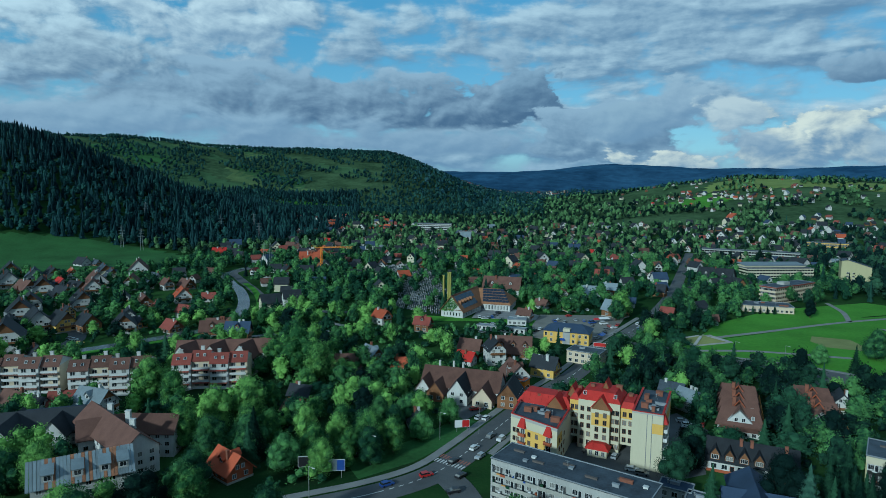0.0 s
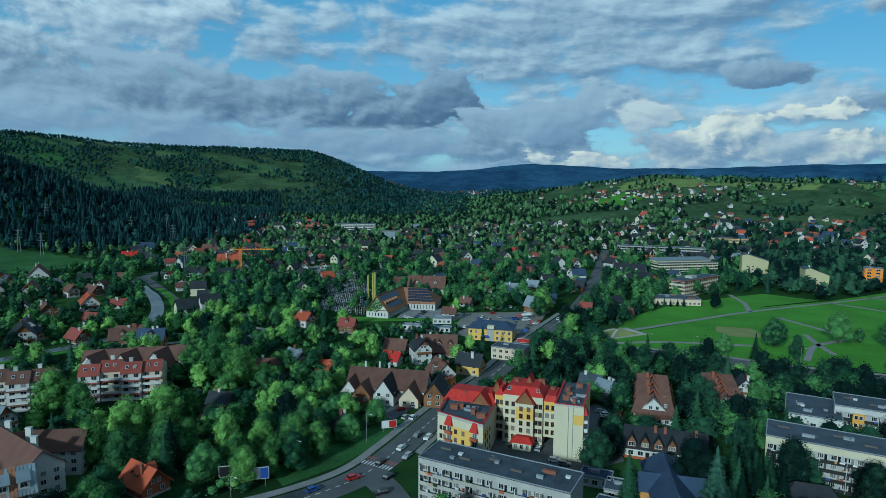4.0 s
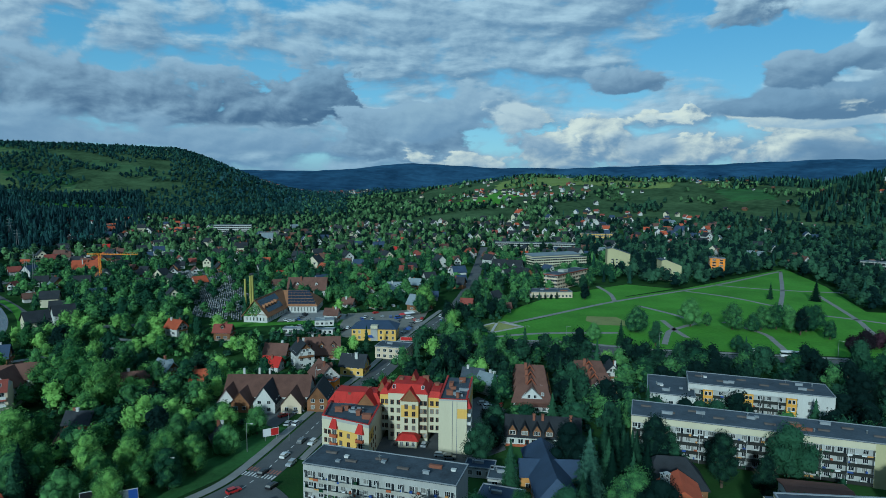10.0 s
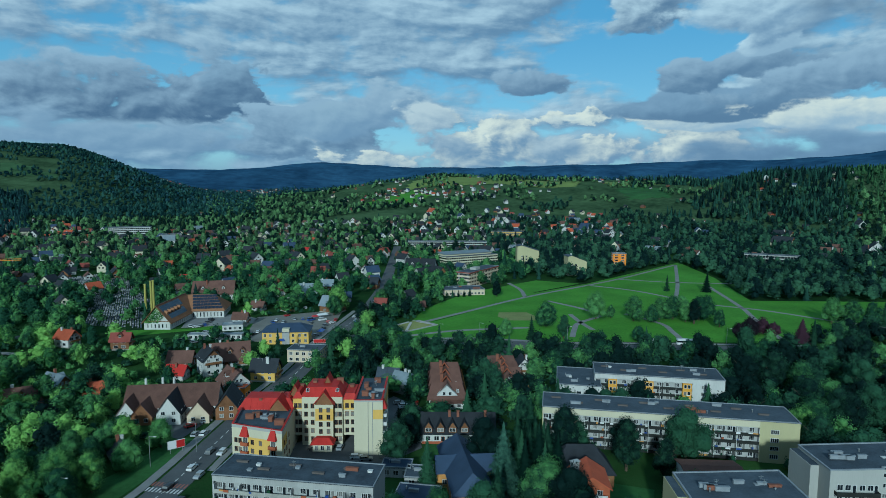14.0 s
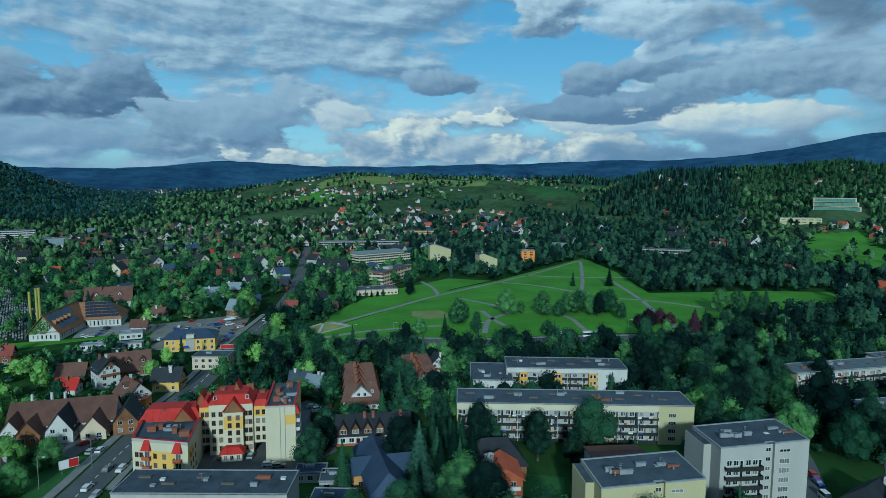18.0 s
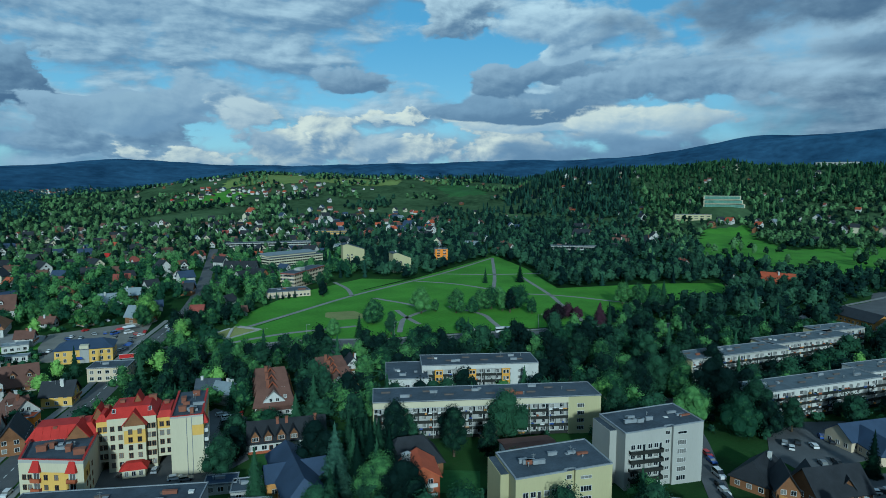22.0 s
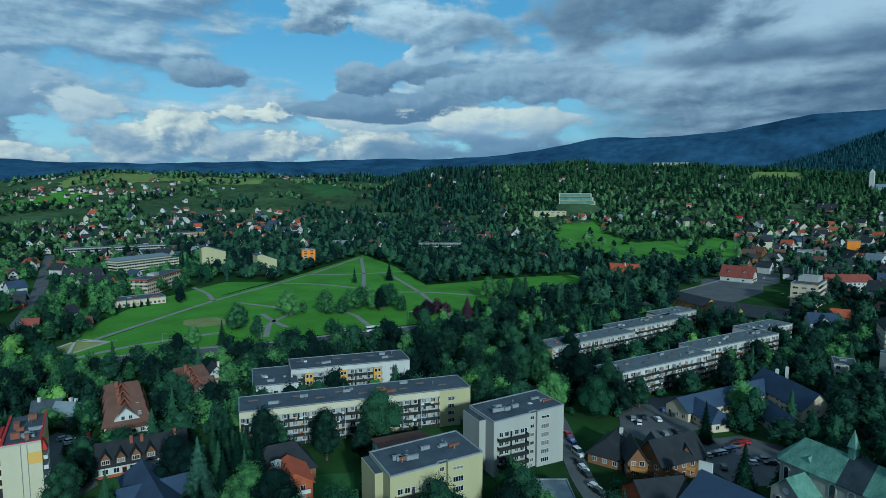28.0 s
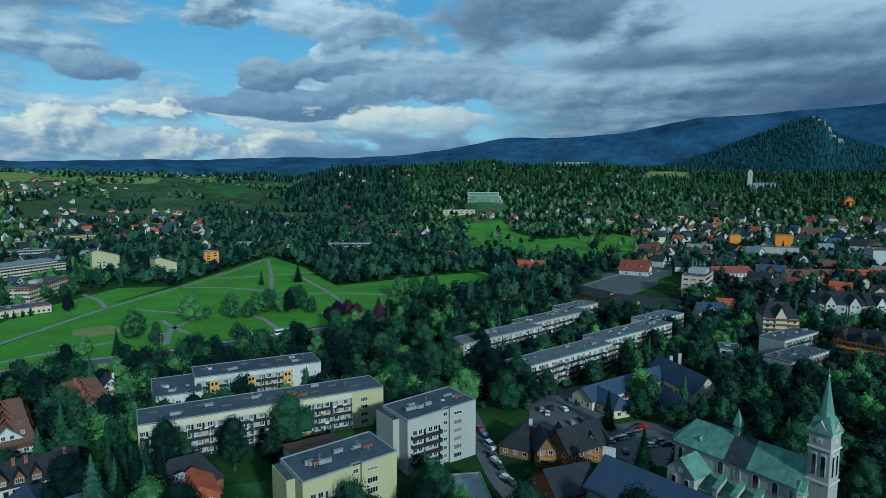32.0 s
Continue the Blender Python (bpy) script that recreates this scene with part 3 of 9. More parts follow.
def strip(name, pts, w, z, material, label, category, lift=0.12, off=0.0, clear=True, n=6):
    line = smooth(pts, n)
    L, R = ribbon(line, w, off)
    if clear:
        l2, r2 = ribbon(line, w + 5, off)
        BARE.append(l2 + r2[::-1])
    g = Geo()
    zl = [float(land(*p)) + z for p in line]
    for i in range(len(line) - 1):
        g.solid([(*R[i], zl[i] - lift), (*R[i + 1], zl[i + 1] - lift), (*L[i + 1], zl[i + 1] - lift), (*L[i], zl[i] - lift)],
                [(*R[i], zl[i]), (*R[i + 1], zl[i + 1]), (*L[i + 1], zl[i + 1]), (*L[i], zl[i])])
    return sheet(name, g, material, label, category)


def patch(name, poly, z, material, label, category, clear=True):
    if clear:
        BARE.append(poly)
    g = Geo()
    g.solid([(*p, -0.2) for p in poly], [(*p, z) for p in poly])
    return sheet(name, g, material, label, category)


def fit_patch(name, poly, z, material, label, category, step=22.0, clear=True):
    """A patch that follows the land."""
    if clear:
        BARE.append(poly)
    xs, ys = [p[0] for p in poly], [p[1] for p in poly]
    g = Geo()
    for x in np.arange(min(xs), max(xs), step):
        for y in np.arange(min(ys), max(ys), step):
            if inside(poly, x + step / 2, y + step / 2):
                g.face([(a, b, float(land(a, b)) + z) for a, b in ((x, y), (x + step, y), (x + step, y + step), (x, y + step))])
    return sheet(name, g, material, label, category)


# park lawns and meadows
PARK = [(128, 318), (133, 342), (200, 374), (279, 419), (363, 443), (562, 523), (500, 420), (425, 322), (515, 276), (560, 240), (500, 205), (440, 195), (384, 214), (330, 222), (286, 246), (207, 284), (169, 312)]
patch("park_lawn", PARK, 0.06, LAWN, "broad mown green lawn of the town park", "lawn")
patch("worn_lawn", [(222, 366), (240, 358), (238, 342), (234, 332), (215, 341), (214, 354)], 0.10, WORN, "worn yellowed patch in the park lawn", "grass patch", False)
fit_patch("meadow", [(-620, 600), (-409, 545), (-347, 564), (-304, 593), (-272, 647), (-297, 724), (-371, 760), (-459, 760), (-523, 730), (-640, 690)], 0.6, MEADOW, "grassy meadow under the dark wooded hill", "meadow", 9)
fit_patch("golf_meadow", [(690, 318), (694, 256), (664, 216), (664, 184), (712, 114), (782, 125), (975, 148), (1059, 207), (985, 262), (920, 300), (1000, 375), (1120, 440), (1062, 488), (930, 440)], 0.4, LAWN, "open green meadow beyond the trees", "meadow", 12)
patch("verge_lawn", [(-26, 178), (-10, 190), (3, 206), (13, 224), (6, 230), (-8, 210), (-32, 190)], 0.06, MEADOW, "mown grass verge beside the main road", "lawn")
patch("church_lawn", [(-8, 398), (26, 398), (62, 384), (60, 408), (22, 404), (4, 410), (-14, 414)], 0.06, LAWN, "grass bank before the church", "lawn")
patch("hotel_lawn", [(142, 347), (200, 376), (298, 427), (356, 446), (330, 478), (240, 446), (180, 400)], 0.05, LAWN, "lawn and beds beside the park hotel", "lawn")
patch("garden_lawn", [(76, 172), (110, 160), (116, 172), (84, 186)], 0.05, MEADOW, "small lawn in front of the terrace", "lawn")
patch("yard_lawn", [(112, 128), (122, 118), (132, 128), (122, 138)], 0.05, MEADOW, "small lawn beside the brick house", "lawn")

# hay meadows and pastures on the hills
for _p, _m, _l in (([(461, 1397), (513, 1335), (590, 1320), (650, 1400), (644, 1477), (550, 1447)], LAWN, "fresh green meadow on the hillside"),
                   ([(620, 1490), (700, 1480), (800, 1430), (900, 1350), (1010, 1300), (1120, 1400), (1100, 1560), (900, 1700), (700, 1640)], HAY, "sunlit hay meadow on the hilltop"),
                   ([(1010, 1090), (1090, 1040), (1180, 1150), (1160, 1240), (1080, 1220)], MEADOW, "pasture between woods on the hill"),
                   ([(1120, 1290), (1220, 1220), (1300, 1320), (1210, 1440)], HAY, "yellowish hay field on the hill"),
                   ([(-560, 1560), (-480, 1600), (-330, 1640), (-250, 1680), (-290, 1760), (-420, 1740), (-560, 1660)], LAWN, "bright mown meadow at the foot of the ridge"),
                   ([(1560, 260), (1700, 265), (1740, 170), (1600, 150)], HAY, "hay field before the mountains")):
    fit_patch("pasture", _p, 0.5, _m, _l, "meadow", 16, _l[:3] in ("hay", "bri"))

_r = random.Random(77)
for _i in range(26):
    _a, _d, _w, _h = radians(_r.uniform(-29, -5)), _r.uniform(1950, 2620), _r.uniform(70, 190), _r.uniform(50, 110)
    _x, _y = _d * math.sin(_a), _d * math.cos(_a)
    fit_patch("pasture", [(_x - _w, _y + 0.5 * _w), (_x + _w, _y - 0.7 * _w), (_x + _w, _y - 0.7 * _w + _h), (_x - _w, _y + 0.5 * _w + _h)], 0.6, (PALEGRASS, MEADOW, PALEGRASS, HAYGRASS)[_i % 4],
              ("pale grazed pasture on the long ridge", "green meadow on the long ridge", "pale grazed pasture on the long ridge", "mown yellowish strip on the long ridge")[_i % 4], "meadow", 22, False)

# roads
MAIN = [(-62, 150), (-40, 160), (-19, 170), (-3, 182), (9, 200), (21, 221), (37, 248), (61, 284), (86, 328), (112, 369), (138, 409), (163, 455), (190, 510), (214, 563), (266, 682), (330, 830)]
strip("main_road", MAIN, 10.5, 0.10, ASPHALT, "grey asphalt main road through the town", "road")
strip("pavement", MAIN[:11], 3.0, 0.22, PAVING, "raised pavement beside the main road", "pavement", off=7.6)
strip("pavement", MAIN[4:7], 2.4, 0.22, PAVING, "raised pavement beside the main road", "pavement", off=-7.3)
PARKROAD = [(112, 328), (128, 318), (169, 300), (207, 272), (250, 250), (286, 231), (323, 210), (366, 183), (410, 159), (473, 136), (561, 118), (652, 103)]
strip("park_road", PARKROAD, 11, 0.10, ASPHALT, "asphalt road along the park behind trees", "road")
strip("park_pavement", PARKROAD, 3, 0.2, PAVING, "pavement along the park road", "pavement", off=8)
strip("crossing_road", [(100, 348), (118, 338), (128, 318), (140, 300), (150, 284)], 9, 0.11, ASPHALT, "asphalt road at the roundabout by the park", "road")
strip("north_road", [(640, 98), (720, 104), (899, 113), (1090, 128)], 12, 0.3, ASPHALT, "asphalt road climbing out of the junction", "road")
strip("north_road", [(700, 84), (850, 86), (1006, 86), (1120, 96)], 12, 0.3, ASPHALT, "asphalt street running out of the town", "road")
patch("junction", [(473, 128), (530, 118), (600, 134), (658, 116), (690, 80), (621, 72), (578, 84), (520, 110)], 0.12, ASPHALT, "wide asphalt junction of two roads", "road")
strip("side_street", [(238, 122), (228, 112), (206, 94), (184, 79), (166, 66), (150, 50), (136, 30)], 7, 0.10, ASPHALT, "narrow side street with parked cars", "road")
strip("side_street", [(-290, 330), (-250, 316), (-212, 318), (-207, 334), (-216, 353), (-236, 376), (-262, 400)], 9, 0.10, ASPHALT, "asphalt lane winding between houses", "road")
strip("river_road", [(-60, 420), (-110, 430), (-140, 470), (-165, 517), (-195, 573), (-210, 610), (-190, 660), (-150, 690)], 8, 0.10, ASPHALT, "asphalt road beside the river", "road")
strip("river", [(-210, 300), (-168, 340), (-145, 367), (-139, 395), (-148, 445), (-170, 503), (-190, 540), (-214, 598), (-200, 660), (-150, 730)], 8.5, 0.09, WATER, "shallow stony mountain river", "water")
strip("river_bank", [(-196, 305), (-156, 340), (-133, 367), (-127, 395), (-136, 445), (-158, 503), (-178, 540)], 5, 0.14, LAWN, "grassy river bank", "lawn")
strip("lane", [(-84, 395), (-60, 372), (-110, 352), (-150, 330)], 4, 0.09, PAVING, "pale narrow lane between gardens", "road")
strip("zebra_road", [(-1, 184), (5, 172), (8, 156), (5, 130), (2, 100)], 9, 0.105, ASPHALT, "asphalt side road joining the main road", "road")
patch("car_park", [(0, 238), (8, 226), (30, 256), (20, 266)], 0.12, ASPHALT, "asphalt car park with parked cars", "car park")
patch("car_park", [(52, 356), (78, 338), (100, 362), (122, 412), (118, 420), (66, 420), (56, 388)], 0.12, GRAVEL, "gravel yard full of parked cars", "car park")
patch("car_park", [(240, 84), (264, 64), (236, 47), (206, 60), (212, 72)], 0.12, ASPHALT, "asphalt car park between trees", "car park")
patch("car_park", [(216, 50), (232, 36), (230, 14), (205, 10), (192, 30), (200, 42)], 0.13, ASPHALT, "asphalt parking yard by the church", "car park")
patch("car_park", [(163, 262), (182, 300), (196, 292), (176, 258)], 0.12, ASPHALT, "asphalt car park behind the houses", "car park")
patch("market_yard", [(425, 112), (540, 126), (600, 112), (610, 84), (560, 76), (480, 90), (440, 96)], 0.08, ASPHALT, "asphalt car park before the market", "car park")
patch("courtyard", [(30, 190), (62, 176), (82, 184), (88, 206), (64, 214), (44, 206)], 0.12, ASPHALT, "asphalt courtyard of the apartment house", "courtyard")
patch("courtyard", [(80, 200), (98, 216), (92, 236), (74, 224)], 0.11, ASPHALT, "asphalt yard with parked cars", "courtyard")
patch("churchyard", [(18, 408), (60, 402), (66, 416), (52, 436), (26, 444)], 0.12, PAVING, "paved church forecourt", "courtyard")
patch("inn_yard", [(258, 40), (272, 48), (286, 34), (272, 22)], 0.12, PAVING, "pale paved yard of the inn", "courtyard")

# park paths
for p in ([(133, 348), (200, 377), (272, 408), (357, 435), (425, 459), (542, 509)], [(272, 408), (288, 440), (298, 475)], [(357, 435), (374, 397), (378, 356)],
          [(279, 388), (284, 352), (281, 327)], [(405, 453), (436, 419), (478, 391), (520, 372)], [(264, 340), (255, 318), (248, 296)],
          [(225, 287), (240, 304), (252, 315), (281, 327)], [(542, 509), (437, 407), (380, 355), (340, 318)], [(455, 390), (396, 308), (370, 277), (335, 233), (322, 214)],
          [(378, 330), (400, 293), (410, 254), (425, 215)], [(300, 325), (300, 292), (289, 271), (276, 250)], [(133, 330), (170, 330), (215, 318)]):
    strip("park_path", p, 3.4, 0.12, PAVING, "pale paved path across the park lawn", "path", clear=False)


def road_marks():
    """Painted centre lines, a zebra crossing and red cycle crossings of the main road."""
    line = smooth(MAIN[:12], 12)
    g = Geo()
    L, R = ribbon(line, 0.3, 0.15)
    for i in range(len(line) - 1):
        if i % 2 == 0 or i < 24:
            g.slab([(*R[i], 0.125), (*R[i + 1], 0.125), (*L[i + 1], 0.125), (*L[i], 0.125)], 0.02)
    sheet("lane_line", g, LINE, "white painted line on the main road", "road marking")
    d = Vector((12, 17, 0)).normalized()
    s = Vector((-d.y, d.x, 0))
    for base, m in ((Vector((1.2, 188, 0)), LINE), (Vector((3.0, 190.8, 0)), REDPAVE)):
        g = Geo()
        for k in range(10):
            a = base + s * (k * 1.15 - 5.3)
            q = [a, a + s * 0.55, a + s * 0.55 + d * 2.4, a + d * 2.4]
            g.slab([(v.x, v.y, 0.125) for v in q][::-1], 0.02)
        sheet("zebra_crossing", g, m, "painted stripes of a road crossing", "road marking")


road_marks()


def rock_face():
    """Bare limestone crags on the shoulder of the hill."""
    rng = random.Random(4)
    g = Geo()
    for i in range(22):
        a = radians(rng.uniform(93.2, 95.3))
        r = 2860 - 90 * (math.degrees(a) - 93.2) + rng.uniform(-30, 30)
        x, y = r * math.sin(a), r * math.cos(a)
        z, w, h = float(land(x, y)), rng.uniform(8, 20), rng.uniform(5, 20)
        ring = [(x + w * math.cos(t) * rng.uniform(0.6, 1.1), y + w * math.sin(t) * rng.uniform(0.6, 1.1)) for t in (0, 1.05, 2.1, 3.14, 4.2, 5.2)]
        g.solid([(p, q, z - 12) for p, q in ring], [(x + (p - x) * rng.uniform(0.2, 0.7), y + (q - y) * rng.uniform(0.2, 0.7), z + h * rng.uniform(0.5, 1.0)) for p, q in ring])
    sheet("rock_face", g, ROCK, "pale bare limestone crags on the wooded hill", "rocks")


rock_face()

# ---- apartment blocks ----
def roof_bits(parent, x0, x1, y0, y1, z, n, seed, low=0.5):
    """Vents, hatches, brick stacks and aerials on a flat roof."""
    rng = random.Random(seed)
    for i in range(n):
        x, y = rng.uniform(x0 + 1, x1 - 1), rng.uniform(y0 + 2, y1 - 2)
        k = rng.random()
        if k < 0.45:
            L = rng.uniform(1.6, 3.4)
            part("chimney", Geo().box(x, x + L, y, y + 0.7, z, z + low + 0.3).box(x - 0.1, x + L + 0.1, y - 0.1, y + 0.8, z + low + 0.3, z + low + 0.42), (BRICKSTACK if k < 0.05 else ROOFRIM), parent)
        elif k < 0.7:
            part("roof_hatch", Geo().box(x, x + 1.2, y, y + 1.0, z, z + 0.45).box(x - 0.08, x + 1.28, y - 0.08, y + 1.08, z + 0.45, z + 0.55), ROOFRIM if k < 0.6 else TRIM, parent)
        elif k < 0.88:
            part("vent_pipe", Geo().rod(x, y, z, z + 0.9, 0.16).rod(x, y, z + 0.9, z + 1.1, 0.3, 0.1), METAL, parent)
        else:
            part("aerial", Geo().rod(x, y, z, z + 2.2, 0.04).box(x - 0.6, x + 0.6, y - 0.03, y + 0.03, z + 1.9, z + 1.96).box(x - 0.4, x + 0.4, y - 0.03, y + 0.03, z + 1.5, z + 1.56), METAL, parent)


def flat_roof(parent, poly, z, material=ROOFS["grey"], rim=ROOFRIM, h=0.4):
    part("roof", Geo().prism(poly, z, z + 0.2), material, parent)
    g = Geo()
    n = len(poly)
    for i in range(n):
        a, b = poly[i], poly[(i + 1) % n]
        d = Vector((b[0] - a[0], b[1] - a[1])).normalized()
        nx, ny = -d.y * 0.3, d.x * 0.3
        g.prism([a, b, (b[0] + nx - d.x * 0.3, b[1] + ny - d.y * 0.3), (a[0] + nx + d.x * 0.3, a[1] + ny + d.y * 0.3)], z, z + h)
    part("parapet", g, rim, parent)


def balcony_row(parent, x0, x1, y, z, depth, panel, bay):
    """Floor slab, solid front panel in lengths, and dividing walls of one storey's balconies."""
    part("balcony_slab", Geo().box(x0, x1, y - depth, y, z - 0.18, z), TRIM, parent)
    n = max(1, round((x1 - x0) / (2 * bay)))
    w = (x1 - x0) / n
    for i in range(n):
        a = x0 + i * w
        part("balcony_panel", Geo().box(a + 0.06, a + w - 0.06, y - depth - 0.06, y - depth, z - 0.22, z + 0.88), panel, parent)
    for i in range(n + 1):
        a = min(max(x0 + i * w, x0 + 0.1), x1 - 0.1)
        part("balcony_divider", Geo().box(a - 0.08, a + 0.08, y - depth + 0.01, y, z, z + 2.2), TRIM, parent)


def slab_block(name, x, y, turn, L, W, floors, label, wall="cream", end="lemon", fh=2.85, attic=2.0, base=1.0, tail=0.0, bay=3.3, accents=(), front="shaded_white", roof="grey", seed=1, panel=DARKTRIM, group="long apartment blocks", head=0.0):
    """A long block whose front runs from (x, y) along turn; balconies all along it but for head and tail metres at its ends."""
    t = thing(name, pose(x, y, 0, 0, 0, turn), label, "apartment block", group)
    keep_clear(x, y, turn, 0, L, 0, W, 3.0)
    H = base + floors * fh + attic
    rec = 1.3
    g = Geo().box(head, L - tail, rec, W, 0, H - attic)
    # by default the front wall has cloud shade painted into its white
    part("wall", g, WALLS[front], t)
    part("attic_band", Geo().box(head, L - tail, 0, W, H - attic, H), WALLS[wall], t)
    if tail:
        part("end_bay", Geo().box(L - tail, L, 0, W, 0, H), WALLS[end], t)
        windows(t, (L - tail, 0), (L, 0), [tail * 0.38], [base + 0.9 + i * fh for i in range(floors)], 2.4, 1.3, 4)
    else:
        part("end_wall", Geo().box(L - 0.35, L, 0, rec, 0, H - attic), WALLS[end], t)
    part("end_wall", Geo().box(0, max(head, 0.35), 0, rec if not head else W, 0, H - attic), WALLS[end], t)
    flat_roof(t, [(-0.15, -0.15), (L + 0.15, -0.15), (L + 0.15, W + 0.15), (-0.15, W + 0.15)], H, ROOFS[roof])
    x0, x1 = max(head, 0.35), L - max(tail, 0.35)
    nb = round((x1 - x0) / bay)
    rng = random.Random(seed)
    for i in range(floors):
        z = base + i * fh
        balcony_row(t, x0 + 0.05, x1 - 0.05, rec, z, rec + 0.25, panel, bay)
        us = spread(x0, x1, nb)
        wins = [u - x0 + rng.uniform(-0.25, 0.1) for u in us]
        windows(t, (x0, rec), (x1, rec), [u - 0.45 for u in wins], [z + 0.75], 1.35, 1.3, 3)
        windows(t, (x0, rec), (x1, rec), [u + 0.85 for u in wins if rng.random() < 0.55], [z + 0.1], 0.75, 1.95, 1, name="balcony_door")
    for u in accents:
        part("accent_panel", Geo().box(u, u + 3.4, -0.32, rec, base - 0.3, H - attic), WALLS["ochre"], t, "ochre yellow stair bay")
        windows(t, (u, -0.32), (u + 3.4, -0.32), [1.0, 2.4], [base + 0.8 + i * fh for i in range(floors)], 0.9, 1.3, 1)
    roof_bits(t, 1, L - 1, 1, W - 1, H + 0.2, int(L / 6), seed)
    for k in range(int(L / 7.5)):
        u = 3.0 + k * 7.5
        v = W * (0.35 if k % 2 else 0.62)
        part("vent_box", Geo().box(u, u + 3.2, v, v + 0.6, H + 0.2, H + 0.6).box(u - 0.1, u + 3.3, v - 0.1, v + 0.7, H + 0.6, H + 0.7), VENT, t, "low brown vent box")
    # towels, flower boxes and chairs on the balconies
    g = Geo()
    for i in range(floors):
        for k in range(int((x1 - x0) / 1.6)):
            if rng.random() < 0.5:
                u, w, h = x0 + 0.4 + k * 1.6 + rng.uniform(-0.4, 0.4), rng.uniform(0.25, 0.8), rng.uniform(0.2, 0.7)
                z = base + i * fh
                if rng.random() < 0.5:
                    g.box(u - w, u + w, -0.42, -0.33, z + 0.92 - h, z + 0.94, rng.randrange(5))
                else:
                    g.box(u - w * 0.6, u + w * 0.6, 0.15, 0.7, z, z + 0.9 + h * 0.6, rng.randrange(5))
    clutter = part("balcony_clutter", g, (PAINTS[0], PAINTS[3], WALLS["brick"], WALLS["honey"], LEAF[0]), t, "towels, flower boxes and chairs")
    clutter["kind"] = "stuff"
    return t


slab_block("apartment_block", 120.1, 168.3, -36.1, 81.5, 14.8, 4, "long cream apartment block with dark balcony bands", fh=2.75, base=0.6, attic=2.1, tail=12.0, seed=3)
slab_block("apartment_block", 161.2, 190.6, -36.7, 49.5, 15.6, 4, "white apartment block with ochre stair bays and balconies", fh=2.75, base=0.9, attic=1.8, wall="white", end="white", tail=12.0, accents=(5.4, 19.4, 33.8), seed=4)
for _x, _y, _a, _l, _t, _e, _s in (
        (234.0, 85.0, -23.3, 64.6, "white apartment block with long balcony rows", "white", 5),
        (296.6, 64.3, -23.9, 61.0, "white apartment block stepped behind its neighbour", "white", 6),
        (351.0, 50.5, -24.0, 34.0, "short white apartment block at the row's end", "white", 7),
        (259.3, 122.3, -21.6, 58.0, "pale apartment block half hidden by trees", "lemon", 8),
        (313.6, 108.4, -21.0, 56.0, "pale apartment block with lemon end wall", "lemon", 9),
        (362.0, 100.0, -22.0, 30.0, "short lemon-ended apartment block by the road", "lemon", 10)):
    slab_block("apartment_block", _x, _y, _a, _l, 12.8, 4, _t, fh=2.65, base=0.6, attic=0.9, wall="white" if _e == "white" else "pale", end=_e, head=0.0 if _e == "white" else 0.6, seed=_s, bay=4.2, front="white", roof="palefelt")
slab_block("apartment_block", 13.0, 163.2, -34.3, 43.0, 12.4, 4, "weathered grey concrete block with cluttered balconies", wall="grey", end="grey", attic=1.6, base=0.9, seed=11, panel=WALLS["stone"])


def annex():
    t = thing("apartment_annex", pose(144.7, 193.6, 0, 0, 0, -36.7), "low white annex with flat felt roof", "annex")
    keep_clear(144.7, 193.6, -36.7, 0, 17, 0, 26)
    part("wall", Geo().box(0, 17.4, 0, 24, 0, 10.6), WALLS["white"], t)
    flat_roof(t, [(-0.1, -0.1), (17.4, -0.1), (17.4, 24), (-0.1, 24)], 10.6)
    windows(t, (0, 0), (17.4, 0), spread(0, 17.4, 5), [1.2, 4.1, 7.0], 1.6, 1.3)
    roof_bits(t, 2, 15, 2, 14, 10.8, 6, 21)


annex()


